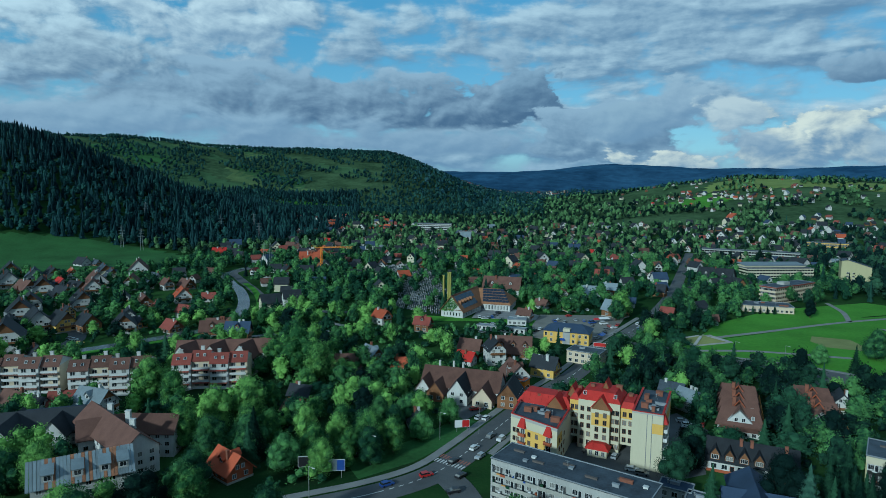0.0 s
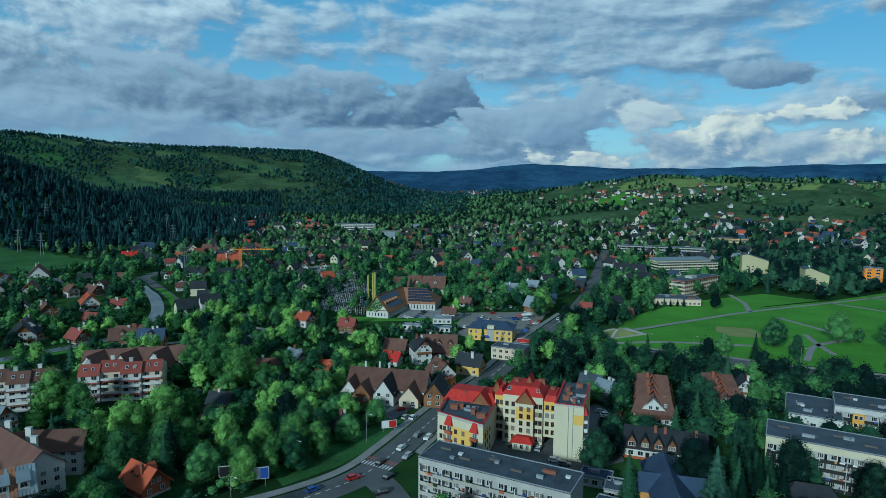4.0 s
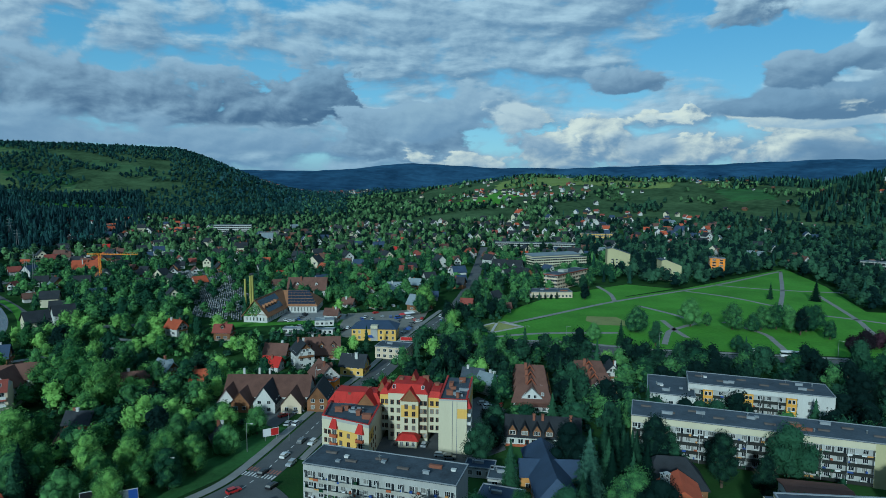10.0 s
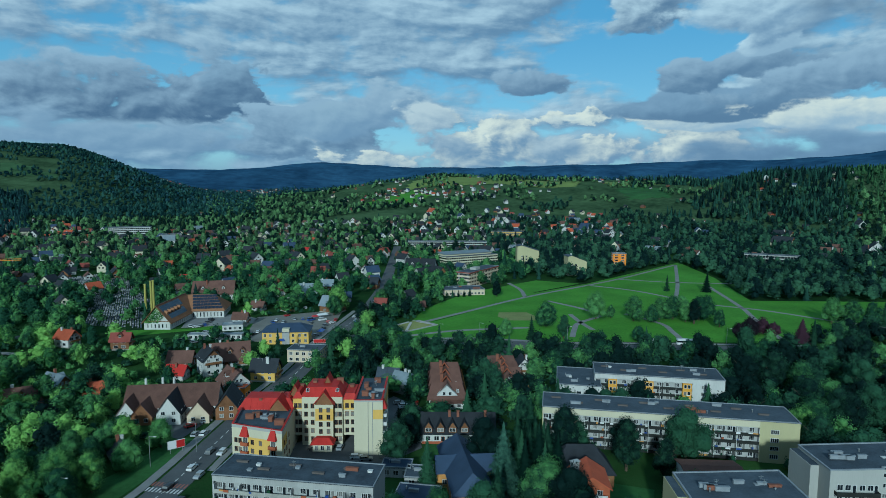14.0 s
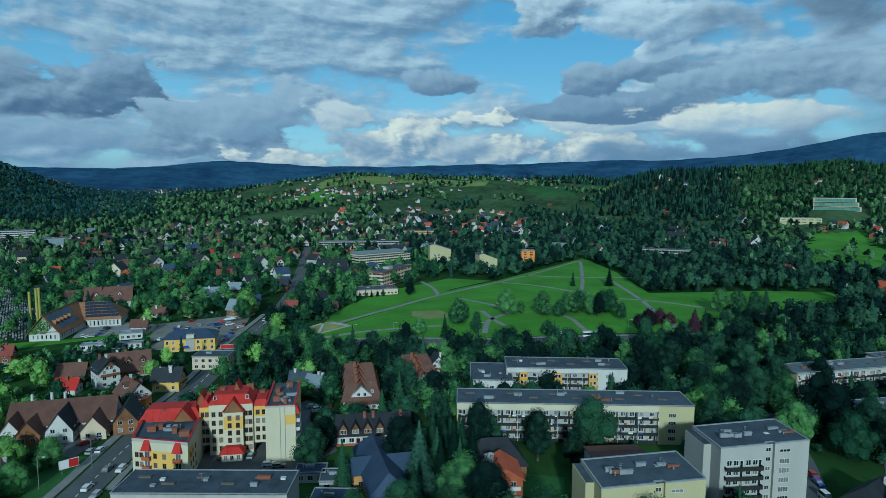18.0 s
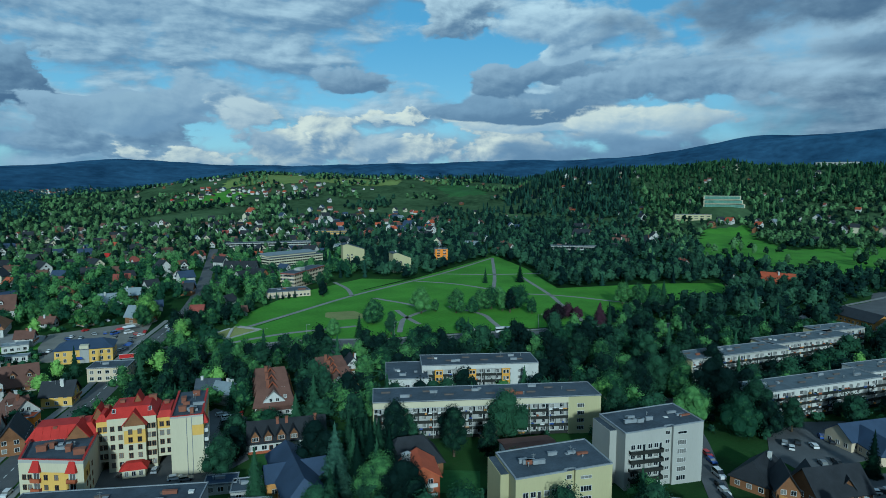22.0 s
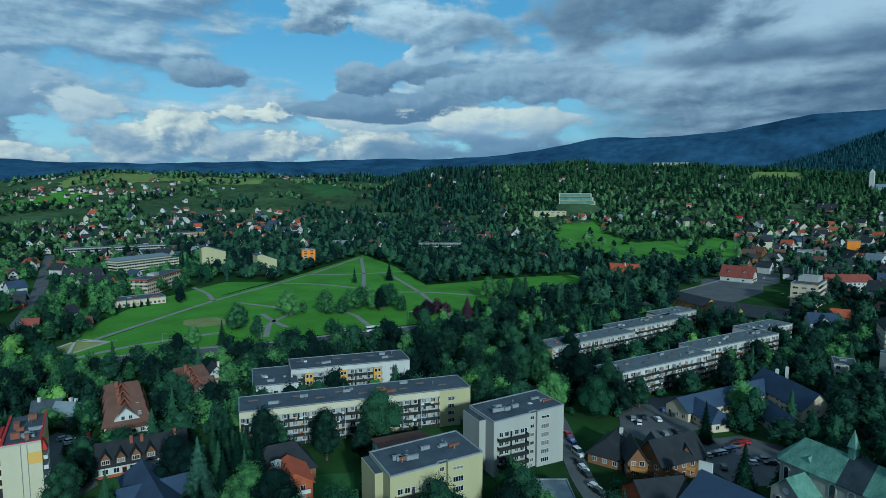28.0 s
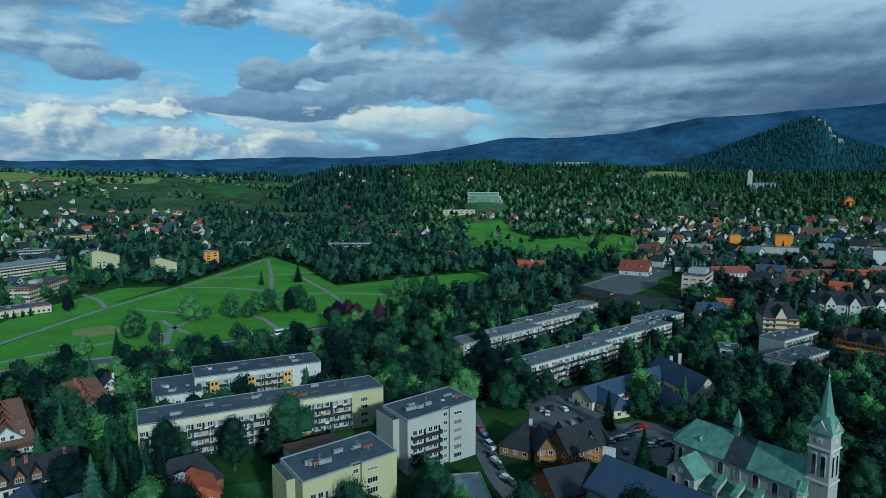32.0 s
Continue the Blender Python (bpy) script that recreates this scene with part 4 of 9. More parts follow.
def tower_block(x, y, turn, label, wall, seed, floors=6):
    """A six-storey block: a notched front with balconies, a monopitch roof and a plain end with stair windows."""
    fh, t = 2.75, thing("tower_block", pose(x, y, 0, 0, 0, turn), label, "apartment block", "tower blocks")
    H = floors * fh + 0.8
    L, W = 28.2, 15.6
    keep_clear(x, y, turn, 0, L, 0, W, 2.5)
    ring = [(0, 5.0), (2.2, 5.0), (2.2, 0), (15.5, 0), (15.5, 0.9), (18, 0.9), (18, 0), (L, 0), (L, W), (0, W)]
    main = ring[2:9] + [(2.2, W)]
    lift = lambda q: H + (q[0] - 3) / L * 1.4
    part("wall", Geo().solid([(*q, 0) for q in main], [(*q, lift(q)) for q in main]), WALLS[wall], t)
    part("low_wall", Geo().box(0, 2.2, 5.0, W, 0, H - 0.9), WALLS[wall], t)
    roof = [(2.5, 0.3), (L - 0.3, 0.3), (L - 0.3, W - 0.3), (2.5, W - 0.3)]
    part("roof", Geo().solid([(*q, lift(q) - 0.1) for q in roof], [(*q, lift(q) + 0.12) for q in roof]), ROOFS["grey"], t)
    part("low_roof", Geo().box(0.2, 2.2, 5.2, W - 0.2, H - 0.9, H - 0.75), ROOFS["grey"], t)
    ring, hs = main, [lift(q) for q in main]
    g = Geo()
    for i in range(len(ring)):
        a, b, ha, hb = ring[i], ring[(i + 1) % len(ring)], hs[i], hs[(i + 1) % len(ring)]
        d = Vector((b[0] - a[0], b[1] - a[1])).normalized()
        nx, ny = -d.y * 0.35, d.x * 0.35
        q = [(a[0] - nx * 0.3, a[1] - ny * 0.3), (b[0] - nx * 0.3, b[1] - ny * 0.3), (b[0] + nx, b[1] + ny), (a[0] + nx, a[1] + ny)]
        g.solid([(*p, h) for p, h in zip(q, (ha, hb, hb, ha))], [(*p, h + 0.35) for p, h in zip(q, (ha, hb, hb, ha))])
    part("parapet", g, ROOFRIM, t)
    zs = [1.3 + i * fh for i in range(floors)]
    for z in zs[1:5]:
        part("balcony_slab", Geo().box(3.4, 14.2, -1.3, 0, z - 1.15, z - 1.0), TRIM, t)
        part("balcony_panel", Geo().box(3.4, 14.2, -1.36, -1.28, z - 1.2, z - 0.05).box(3.4, 3.48, -1.3, 0, z - 1.0, z - 0.05).box(14.12, 14.2, -1.3, 0, z - 1.0, z - 0.05), DARKTRIM, t)
    windows(t, (2.2, 0), (15.5, 0), [2.6, 4.6, 8.2, 10.2], zs[:5], 1.3, 1.35, 2)
    windows(t, (2.2, 0), (15.5, 0), [6.2, 11.6], [z - 0.7 for z in zs[:5]], 0.8, 2.0, 1, name="balcony_door")
    windows(t, (15.5, 0.9), (18, 0.9), [1.2], [z + 0.5 for z in zs], 1.3, 1.0, 2)
    windows(t, (18, 0), (L, 0), [3.0], zs[:5], 2.9, 1.35, 4)
    windows(t, (18, 0), (L, 0), [3.0], [zs[5] + 0.6], 2.9, 0.7, 3)
    roof_bits(t, 4, L - 3, 3, W - 3, H + 0.6, 13, seed, 0.7)


tower_block(152.3, 92.2, -28.1, "pale six-storey block with dark balconies and sloping roof", "pale", 31)
tower_block(107.5, 95.0, -28.6, "lemon six-storey block with sloping felt roof", "lemon", 32)


def yellow_house():
    """The U-shaped apartment house with red roofs round a court: a skewed front wing by the street, a middle and a tall end wing."""
    t = thing("courtyard_apartment_house", pose(59.3, 188.1, 0, 0, 0, -25), "cream and ochre apartment house with bright red roofs", "apartment house")
    for q in ((-41, -21, -12, 21), (-22, 1, 7, 22), (0, 10, 0, 26)):
        keep_clear(59.3, 188.1, -25, *q, 2.5)
    cr, oc, rd, gy = WALLS["cream"], WALLS["yellow"], ROOFS["red"], ROOFS["grey"]
    HL, HR, HM = 12.2, 18.2, 17.2
    fl, fr, br, bl = (-38.2, -5.6), (-20.8, -11.7), (-21.6, 20.0), (-41.0, 20.0)
    ang = math.degrees(math.atan2(fr[1] - fl[1], fr[0] - fl[0]))
    face = pose(fl[0], fl[1], 0, 0, 0, ang)          # along the street front
    FW = math.hypot(fr[0] - fl[0], fr[1] - fl[1])
    part("street_wing", Geo().prism([fl, fr, br, bl], 0, HL), cr, t)
    part("end_wing", Geo().box(0, 9.4, 0, 25, 0, HR), cr, t)
    part("middle_wing", Geo().box(-18.8, -5.0, 8.1, 21, 0, HM), cr, t)
    part("link", Geo().box(-22.0, -18.8, 9.3, 20, 3.2, 16.2), cr, t)
    part("link_panel", Geo().box(-21.98, -18.82, 9.29, 9.5, 12.4, 16.1), oc, t, "ochre painted upper panel")
    part("link", Geo().box(-5.0, 0, 9.3, 20, 3.2, 15.8), cr, t)
    part("link_panel", Geo().box(-4.98, -0.02, 9.29, 9.5, 12.2, 15.7), oc, t, "ochre painted upper panel")
    part("bay", Geo().box(-13.9, -7.9, 6.3, 8.1, 0, 15.0), cr, t)
    part("bay_panel", Geo().box(-13.91, -7.89, 6.29, 8.1, 9.4, 13.6), oc, t, "ochre painted upper panel")
    part("wing_panel", Geo().box(6.2, 9.46, -0.06, 1.5, 12.4, 15.6), oc, t, "ochre painted band")
    part("wing_panel", Geo().box(9.3, 9.47, 1.5, 24, 12.4, 15.6), oc, t, "ochre painted band")
    part("wing_panel", Geo().box(5.6, FW - 4.4, -0.010, 0.1, 4.3, 9.6), oc, t, "ochre painted panel", face)
    part("wing_panel", Geo().box(0.1, 7.0, -0.010, 0.1, 6.6, 10.4), oc, t, "ochre painted band", pose(fr[0], fr[1], 0, 0, 0, 90 + 1.4))
    for x in (4.6, 6.1):
        part("rain_pipe", Geo().rod(x, -0.1, 0, HR, 0.08, 0.08, 6), ROOFRIM, t)
    # flat roofs with red-capped parapets
    part("roof", Geo().prism([(-37.9, -5.2), (-21.1, -11.2), (-21.6, 8.6), (-39.6, 8.6)], HL, HL + 0.2), gy, t, "dark flat felt roof")
    part("roof", Geo().box(0.45, 8.95, 0.45, 24.5, HR, HR + 0.2), gy, t, "dark flat felt roof")
    def rim(a, b, z, h=1.0):
        d = Vector((b[0] - a[0], b[1] - a[1])).normalized()
        q = [a, b, (b[0] - d.y * 0.45, b[1] + d.x * 0.45), (a[0] - d.y * 0.45, a[1] + d.x * 0.45)]
        part("parapet", Geo().prism(q, z, z + h), WALLS["pale"], t)
        q = [(a[0] + d.y * 0.1, a[1] - d.x * 0.1), (b[0] + d.y * 0.1, b[1] - d.x * 0.1), (b[0] - d.y * 0.55, b[1] + d.x * 0.55), (a[0] - d.y * 0.55, a[1] + d.x * 0.55)]
        part("parapet_cap", Geo().prism(q, z + h, z + h + 0.12), rd, t)
    rim(fl, fr, HL)
    rim((fr[0], fr[1] + 0.5), (-21.5, 8.6), HL)
    rim((-39.8, 8.6), (fl[0], fl[1] + 0.5), HL)
    rim((0, 0), (9.4, 0), HR, 0.6)
    rim((9.4, 0.5), (9.4, 25), HR, 0.6)
    rim((0, 25), (0, 0.5), HR, 0.6)
    def hip(x0, x1, y0, y1, z, h, inset, name="red_roof"):
        a = [(x0, y0, z), (x1, y0, z), (x1, y1, z), (x0, y1, z)]
        b = [(x0 + inset, y0 + inset, z + h), (x1 - inset, y0 + inset, z + h), (x1 - inset, y1 - inset, z + h), (x0 + inset, y1 - inset, z + h)]
        part(name, Geo().solid(a, b), rd, t)
        # standing seams on the front slope
        n = max(2, int((x1 - x0) / 2.2))
        for i in range(1, n):
            u = x0 + (x1 - x0) * i / n
            v = min(max(u, x0 + inset), x1 - inset)
            part("seam", Geo().solid([(u - 0.05, y0, z), (u + 0.05, y0, z), (v + 0.05, y0 + inset, z + h), (v - 0.05, y0 + inset, z + h)], [(u - 0.05, y0 - 0.06, z + 0.08), (u + 0.05, y0 - 0.06, z + 0.08), (v + 0.05, y0 + inset - 0.06, z + h + 0.08), (v - 0.05, y0 + inset - 0.06, z + h + 0.08)]), rd, t)
    hip(-41.2, -21.2, 9.2, 20.4, HL, 3.4, 2.4)
    hip(-19.2, -4.7, 7.8, 21.3, HM, 2.8, 2.2)
    hip(-22.2, -18.7, 9.0, 20.4, 16.2, 2.0, 1.2)
    hip(-5.1, 0, 9.0, 20.4, 15.8, 2.0, 0.9)
    hip(-15.0, -7.0, 1.6, 7.2, 2.8, 1.7, 1.8, "porch_roof")
    part("porch", Geo().box(-14.2, -7.8, 2.4, 6.3, 0, 2.8), cr, t)
    windows(t, (-14.2, 2.4), (-7.8, 2.4), [1.2, 3.2, 5.2], [0.8], 1.0, 1.4)
    def gable(x0, x1, y0, y1, z, h):
        xm = (x0 + x1) / 2
        for sd in (-1, 1):
            q = [(xm + sd * ((x1 - x0) / 2 + 0.45), y0 - 0.35, z - 0.1), (xm, y0 - 0.35, z + h), (xm, y1, z + h), (xm + sd * ((x1 - x0) / 2 + 0.45), y1, z - 0.1)]
            q = q if sd < 0 else q[::-1]
            part("gable_roof", Geo().solid(q, [(a, b, c + 0.25) for a, b, c in q]), rd, t)
        part("gable_wall", Geo().solid([(x0, y0, z), (x1, y0, z), (xm, y0, z + h)], [(x0, y1, z), (x1, y1, z), (xm, y1, z + h)]), WALLS["wood"], t)
    gable(-14.0, -7.8, 6.2, 12, 15.0, 4.4)
    gable(-29.5, -23.5, 6.5, 13, HL + 0.6, 4.2)
    gable(-12.4, -9.4, 14, 19, 18.6, 4.0)
    gable(-24.5, -20.5, 14.5, 20, 14.6, 4.6)
    # balcony stacks under little red hoods on the street front
    for u in (5.0, FW - 3.2):
        part("stack_roof", Geo().solid([(u - 1.5, -1.2, 9.9), (u + 1.5, -1.2, 9.9), (u + 1.5, 0.2, 9.9), (u - 1.5, 0.2, 9.9)],
                                       [(u - 0.8, -0.1, 12.9), (u + 0.8, -0.1, 12.9), (u + 0.8, 0.2, 12.9), (u - 0.8, 0.2, 12.9)]), rd, t, m=face)
        for z in (1.3, 4.2, 7.1):
            part("balcony", Geo().box(u - 1.3, u + 1.3, -1.1, 0, z - 0.2, z).box(u - 1.3, u + 1.3, -1.1, -1.02, z, z + 0.95).box(u - 1.3, u - 1.22, -1, 0, z, z + 0.95).box(u + 1.22, u + 1.3, -1, 0, z, z + 0.95), WALLS["brick"], t, m=face)
        windows(t, fl, fr, [u], [1.4, 4.3, 7.2], 1.6, 2.1, 2, name="balcony_door")
    part("stack_roof", Geo().solid([(9.2, 0.6, 15.6), (10.8, 0.6, 15.6), (10.8, 3.8, 15.6), (9.2, 3.8, 15.6)], [(9.2, 1.4, 18.6), (9.7, 1.4, 18.6), (9.7, 3.0, 18.6), (9.2, 3.0, 18.6)]), rd, t)
    for z in (1.4, 4.3, 7.2, 10.1, 13.0):
        part("balcony", Geo().box(9.4, 10.7, 0.8, 5.6, z - 0.2, z).box(10.62, 10.7, 0.8, 5.6, z, z + 0.95).box(9.4, 10.7, 0.8, 0.88, z, z + 0.95), TRIM, t)
        windows(t, (9.4, 0), (9.4, 25), [2.2, 4.2, 9, 12, 16], [z + 0.2], 1.2, 1.9, 1)
    wd = WALLS["wood"]
    windows(t, fl, fr, [1.5, 3.0, 7.6, 10.6], [1.6, 4.5, 7.4], 1.0, 1.4, 2, frame=wd)
    windows(t, fr, br, [3.5, 6.5, 10], [1.6, 4.5, 7.4], 1.0, 1.4, 2, frame=wd)
    windows(t, bl, fl, spread(2, 23, 6), [1.6, 4.5, 7.4], 1.1, 1.4, 2, frame=wd)
    rows = [1.6 + 2.9 * i for i in range(5)]
    windows(t, (-18.8, 8.1), (-5.0, 8.1), [1.4, 3.6, 11.6, 13.0], rows, 1.05, 1.5, 2, frame=wd)
    windows(t, (-13.9, 6.3), (-7.9, 6.3), [1.8, 4.4], [4.9, 7.4, 9.9, 12.4], 1.05, 1.5, 2, frame=wd)
    windows(t, (-22.0, 9.3), (-18.8, 9.3), [0.9, 2.3], [4.2, 7.1, 10.0, 12.9], 1.0, 1.5, 2, frame=wd)
    windows(t, (-5.0, 9.3), (0, 9.3), [1.4, 3.4], [4.2, 7.1, 10.0, 12.9], 1.1, 1.5, 2, frame=wd)
    for x in (-16.9, -6.8):
        me = window_mesh(0.9, 1.2, 1)
        part("roof_window", me, None, t, m=pose(x, 8.9, HM + 1.45, -38, 0, 0))
    for x, y, z, w, d in ((-35.5, 0, HL, 2.6, 1.2), (-32.5, 1.5, HL, 1.2, 1.2), (-27.5, -2.5, HL, 1.4, 2.2), (-24.8, -5.2, HL, 3.0, 1.6), (-34, 11, 13.6, 1.0, 3.2), (-28, 16, 14.2, 1.2, 1.2), (-16, 14, 19, 1.4, 1.4),
                          (-8, 17, 19, 2.2, 1.0), (2.0, 5, HR, 2.2, 1.1), (5.5, 2.5, HR, 1.0, 1.0), (2, 13, HR, 1.4, 2.4), (5, 19, HR, 2.2, 1.2), (-20.8, 16, 17, 1.2, 1.2), (-3.4, 16, 16.8, 1.4, 1.8)):
        part("chimney", Geo().box(x, x + w, y, y + d, z - 0.6, z + 1.7).box(x - 0.12, x + w + 0.12, y - 0.12, y + d + 0.12, z + 1.7, z + 1.88), BRICKSTACK, t, "brick chimney stack")
    roof_bits(t, -36, -23, -3, 7, HL + 0.2, 8, 41)
    roof_bits(t, 1.2, 8.4, 2, 23, HR + 0.2, 9, 42)


yellow_house()

# ---- houses ----
LOOKS = {"dark": "dark slate", "brown": "brown tiled", "red": "bright red", "brickred": "faded red", "orange": "orange tiled", "blue": "blue-grey metal", "steel": "pale metal", "copper": "green copper", "grey": "grey felt"}
WALLNAME = {"white": "white-walled", "wood": "dark timber", "honey": "honey-coloured timber", "yellow": "yellow", "cream": "cream", "beige": "beige", "brick": "red brick", "pale": "pale rendered", "grey": "grey", "stone": "stone", "lemon": "lemon", "orange": "orange"}


def gable_roof(parent, w, l, z, h, material, over=0.8, thick=0.28, name="roof", y0=None, cx=0.0):
    """Two roof slabs over a w by l plan (ridge along y), and a ridge cap."""
    y0 = -l / 2 if y0 is None else y0
    a, b = y0 - over, y0 + l + over
    k = h / (w / 2)
    e = w / 2 + over * 0.8
    ze = z - over * 0.8 * k
    for s in (-1, 1):
        q = [(cx + s * e, a, ze), (cx, a, z + h), (cx, b, z + h), (cx + s * e, b, ze)]
        q = q if s < 0 else q[::-1]
        part(name, Geo().solid([(x, y, zz) for x, y, zz in q], [(x, y, zz + thick) for x, y, zz in q]), material, parent)


def gable_body(w, l, z0, z1, h, y0=None, cx=0.0):
    y0 = -l / 2 if y0 is None else y0
    f = [(cx - w / 2, z0), (cx + w / 2, z0), (cx + w / 2, z1), (cx, z1 + h), (cx - w / 2, z1)]
    return Geo().solid([(x, y0, z) for x, z in f], [(x, y0 + l, z) for x, z in f])


def dormer(parent, side, y, w, eave, h, roof, wall, dw=2.2, inset=0.35):
    """A gabled dormer standing on one roof slope."""
    xs = side * w / 2 * (1 - inset)
    zb = eave + h * inset
    t = 1.5
    x1 = side * w / 2 * 0.1
    g = Geo()
    f = [(y - dw / 2, zb - 0.2), (y + dw / 2, zb - 0.2), (y + dw / 2, zb + t), (y, zb + t + dw * 0.55), (y - dw / 2, zb + t)]
    lo, hi = [(xs, b, z) for b, z in f], [(x1, b, z) for b, z in f]
    d = part("dormer", g.solid(lo, hi) if side < 0 else g.solid(hi, lo), wall, parent)
    r = Geo()
    xo = xs + side * 0.5
    for s in (-1, 1):
        q = [(xo, y, zb + t + dw * 0.55 + 0.1), (x1, y, zb + t + dw * 0.55 + 0.1), (x1, y + s * (dw / 2 + 0.4), zb + t - 0.35), (xo, y + s * (dw / 2 + 0.4), zb + t - 0.35)]
        r.solid(q, [(a, b, c + 0.18) for a, b, c in q])
    part("dormer_roof", r, roof, d)
    me = window_mesh(1.1, 1.1, 2)
    ob = new("window", me)
    ob.parent = d
    ob.matrix_basis = Matrix.Translation((xs, y, zb + 0.35)) @ Matrix.Rotation(math.pi / 2 * side, 4, "Z")


HCOUNT = [0]


def house(x, y, turn, w, l, eave, roof, wall, dorms=0, rise=None, label="", upper=None, balcony=True, clear=1.0):
    """A steep-roofed house of the hill country: gable front towards -y in its own frame."""
    HCOUNT[0] += 1
    rng = random.Random(HCOUNT[0])
    h = rise or w * 0.52
    z = float(land(x, y))
    label = label or "%s house with a steep %s roof" % (WALLNAME[wall], LOOKS[roof])
    t = thing("house", pose(x, y, z, 0, 0, turn), label, "house", "town houses")
    keep_clear(x, y, turn, -w / 2, w / 2, -l / 2, l / 2, clear)
    part("plinth", Geo().box(-w / 2 - 0.1, w / 2 + 0.1, -l / 2 - 0.1, l / 2 + 0.1, -0.6, 0.7), WALLS["stone"], t)
    part("wall", gable_body(w, l, 0.7, eave, h), WALLS[wall], t)
    up = WALLS[upper] if upper else (WALLS["wood"] if rng.random() < 0.5 else None)
    if up:
        k = 0.6
        part("gable_cladding", Geo().solid([(-w / 2 * k, -l / 2 - 0.08, eave + h * (1 - k)), (w / 2 * k, -l / 2 - 0.08, eave + h * (1 - k)), (0, -l / 2 - 0.08, eave + h)],
                                           [(-w / 2 * k, -l / 2, eave + h * (1 - k)), (w / 2 * k, -l / 2, eave + h * (1 - k)), (0, -l / 2, eave + h)]), up, t)
    gable_roof(t, w, l, eave, h, ROOFS[roof], 0.9)
    floors = max(1, round((eave - 0.4) / 2.7))
    zs = [1.3 + 2.7 * i for i in range(floors)]
    far = math.hypot(x, y) > 330
    bay = 9.0 if far else 3.0
    ww = 2.0 if far else 1.2
    windows(t, (-w / 2, -l / 2), (w / 2, -l / 2), spread(0.4, w - 0.4, max(2, int(w / bay))), zs, ww, 1.3, 2)
    windows(t, (-w / 2, -l / 2 - 0.09), (w / 2, -l / 2 - 0.09), [w / 2 - 0.9, w / 2 + 0.9], [eave + 0.7], 1.0, 1.2, 2)
    windows(t, (w / 2, -l / 2), (w / 2, l / 2), spread(0.8, l - 0.8, max(2, int(l / (bay + 0.4)))), zs, ww, 1.3, 2)
    windows(t, (-w / 2, l / 2), (-w / 2, -l / 2), spread(0.8, l - 0.8, max(2, int(l / (bay + 0.4)))), zs, ww, 1.3, 2)
    for s in (-1, 1):
        for i in range(dorms):
            dormer(t, s, -l / 2 + l * (i + 0.5) / dorms, w, eave, h, ROOFS[roof], WALLS[wall])
    if balcony and floors > 1:
        zb = zs[-1] - 0.9
        part("balcony", Geo().box(-w * 0.42, w * 0.42, -l / 2 - 1.2, -l / 2, zb - 0.15, zb).box(-w * 0.42, w * 0.42, -l / 2 - 1.2, -l / 2 - 1.12, zb, zb + 0.95), WALLS["wood"], t, "timber balcony")
    for i in range(1 + (rng.random() < 0.5)):
        cx, cy = rng.uniform(-0.2, 0.2) * w, rng.uniform(-0.35, 0.35) * l
        part("chimney", Geo().box(cx - 0.4, cx + 0.4, cy - 0.5, cy + 0.5, eave + h * 0.4, eave + h + 1.1).box(cx - 0.5, cx + 0.5, cy - 0.6, cy + 0.6, eave + h + 1.1, eave + h + 1.25), WALLS["white"] if rng.random() < 0.5 else BRICKSTACK, t)
    return t


def box_block(name, x, y, turn, L, W, H, floors, wall, label, roof="grey", ww=1.5, step=2.9, category="building", seed=1, rim=ROOFRIM, z=None):
    """A plain flat-roofed building, its front from (x, y) along turn."""
    z = float(land(x, y)) if z is None else z
    t = thing(name, pose(x, y, z, 0, 0, turn), label, category)
    keep_clear(x, y, turn, 0, L, 0, W, 1.5)
    part("wall", Geo().box(0, L, 0, W, -0.8, H), WALLS[wall], t)
    flat_roof(t, [(-0.2, -0.2), (L + 0.2, -0.2), (L + 0.2, W + 0.2), (-0.2, W + 0.2)], H, ROOFS[roof], rim, 0.5)
    fh = (H - 0.4) / floors
    if math.hypot(x, y) > 500:
        step, ww = (5.5, 3.2) if math.hypot(x, y) < 1000 else (11.0, 6.5)
    zs = [0.9 + fh * i for i in range(floors)]
    windows(t, (0, 0), (L, 0), spread(0.3, L - 0.3, max(2, int(L / step))), zs, ww, 1.4, 2)
    windows(t, (L, 0), (L, W), spread(0.3, W - 0.3, max(1, int(W / step))), zs, ww, 1.4, 2)
    windows(t, (0, W), (0, 0), spread(0.3, W - 0.3, max(1, int(W / step))), zs, ww, 1.4, 2)
    roof_bits(t, 0.5, L - 2, 0.5, W - 0.5, H + 0.2, max(2, int(L * W / 90)), seed)
    return t


def band_block(name, x, y, turn, L, W, H, floors, wall, label, category="building"):
    """A long modern building with ribbons of windows between pale bands."""
    z = float(land(x, y))
    t = thing(name, pose(x, y, z, 0, 0, turn), label, category)
    keep_clear(x, y, turn, 0, L, 0, W, 1.5)
    fh = H / floors
    part("core", Geo().box(0.3, L - 0.3, 0.3, W - 0.3, -0.8, H - 0.1), GLASS, t, "dark ribbon of glazing")
    for i in range(floors + 1):
        part("wall_band", Geo().box(0, L, 0, W, max(-0.5, i * fh - 0.75), i * fh + (0.75 if i < floors else 0.3)), WALLS[wall], t)
    for i in range(int(L / 3) + 1):
        part("pier", Geo().box(i * 3 - 0.0, i * 3 + 0.3, 0.05, 0.3, 0, H - 0.3), WALLS[wall], t)
    flat_roof(t, [(-0.2, -0.2), (L + 0.2, -0.2), (L + 0.2, W + 0.2), (-0.2, W + 0.2)], H + 0.3)
    return t

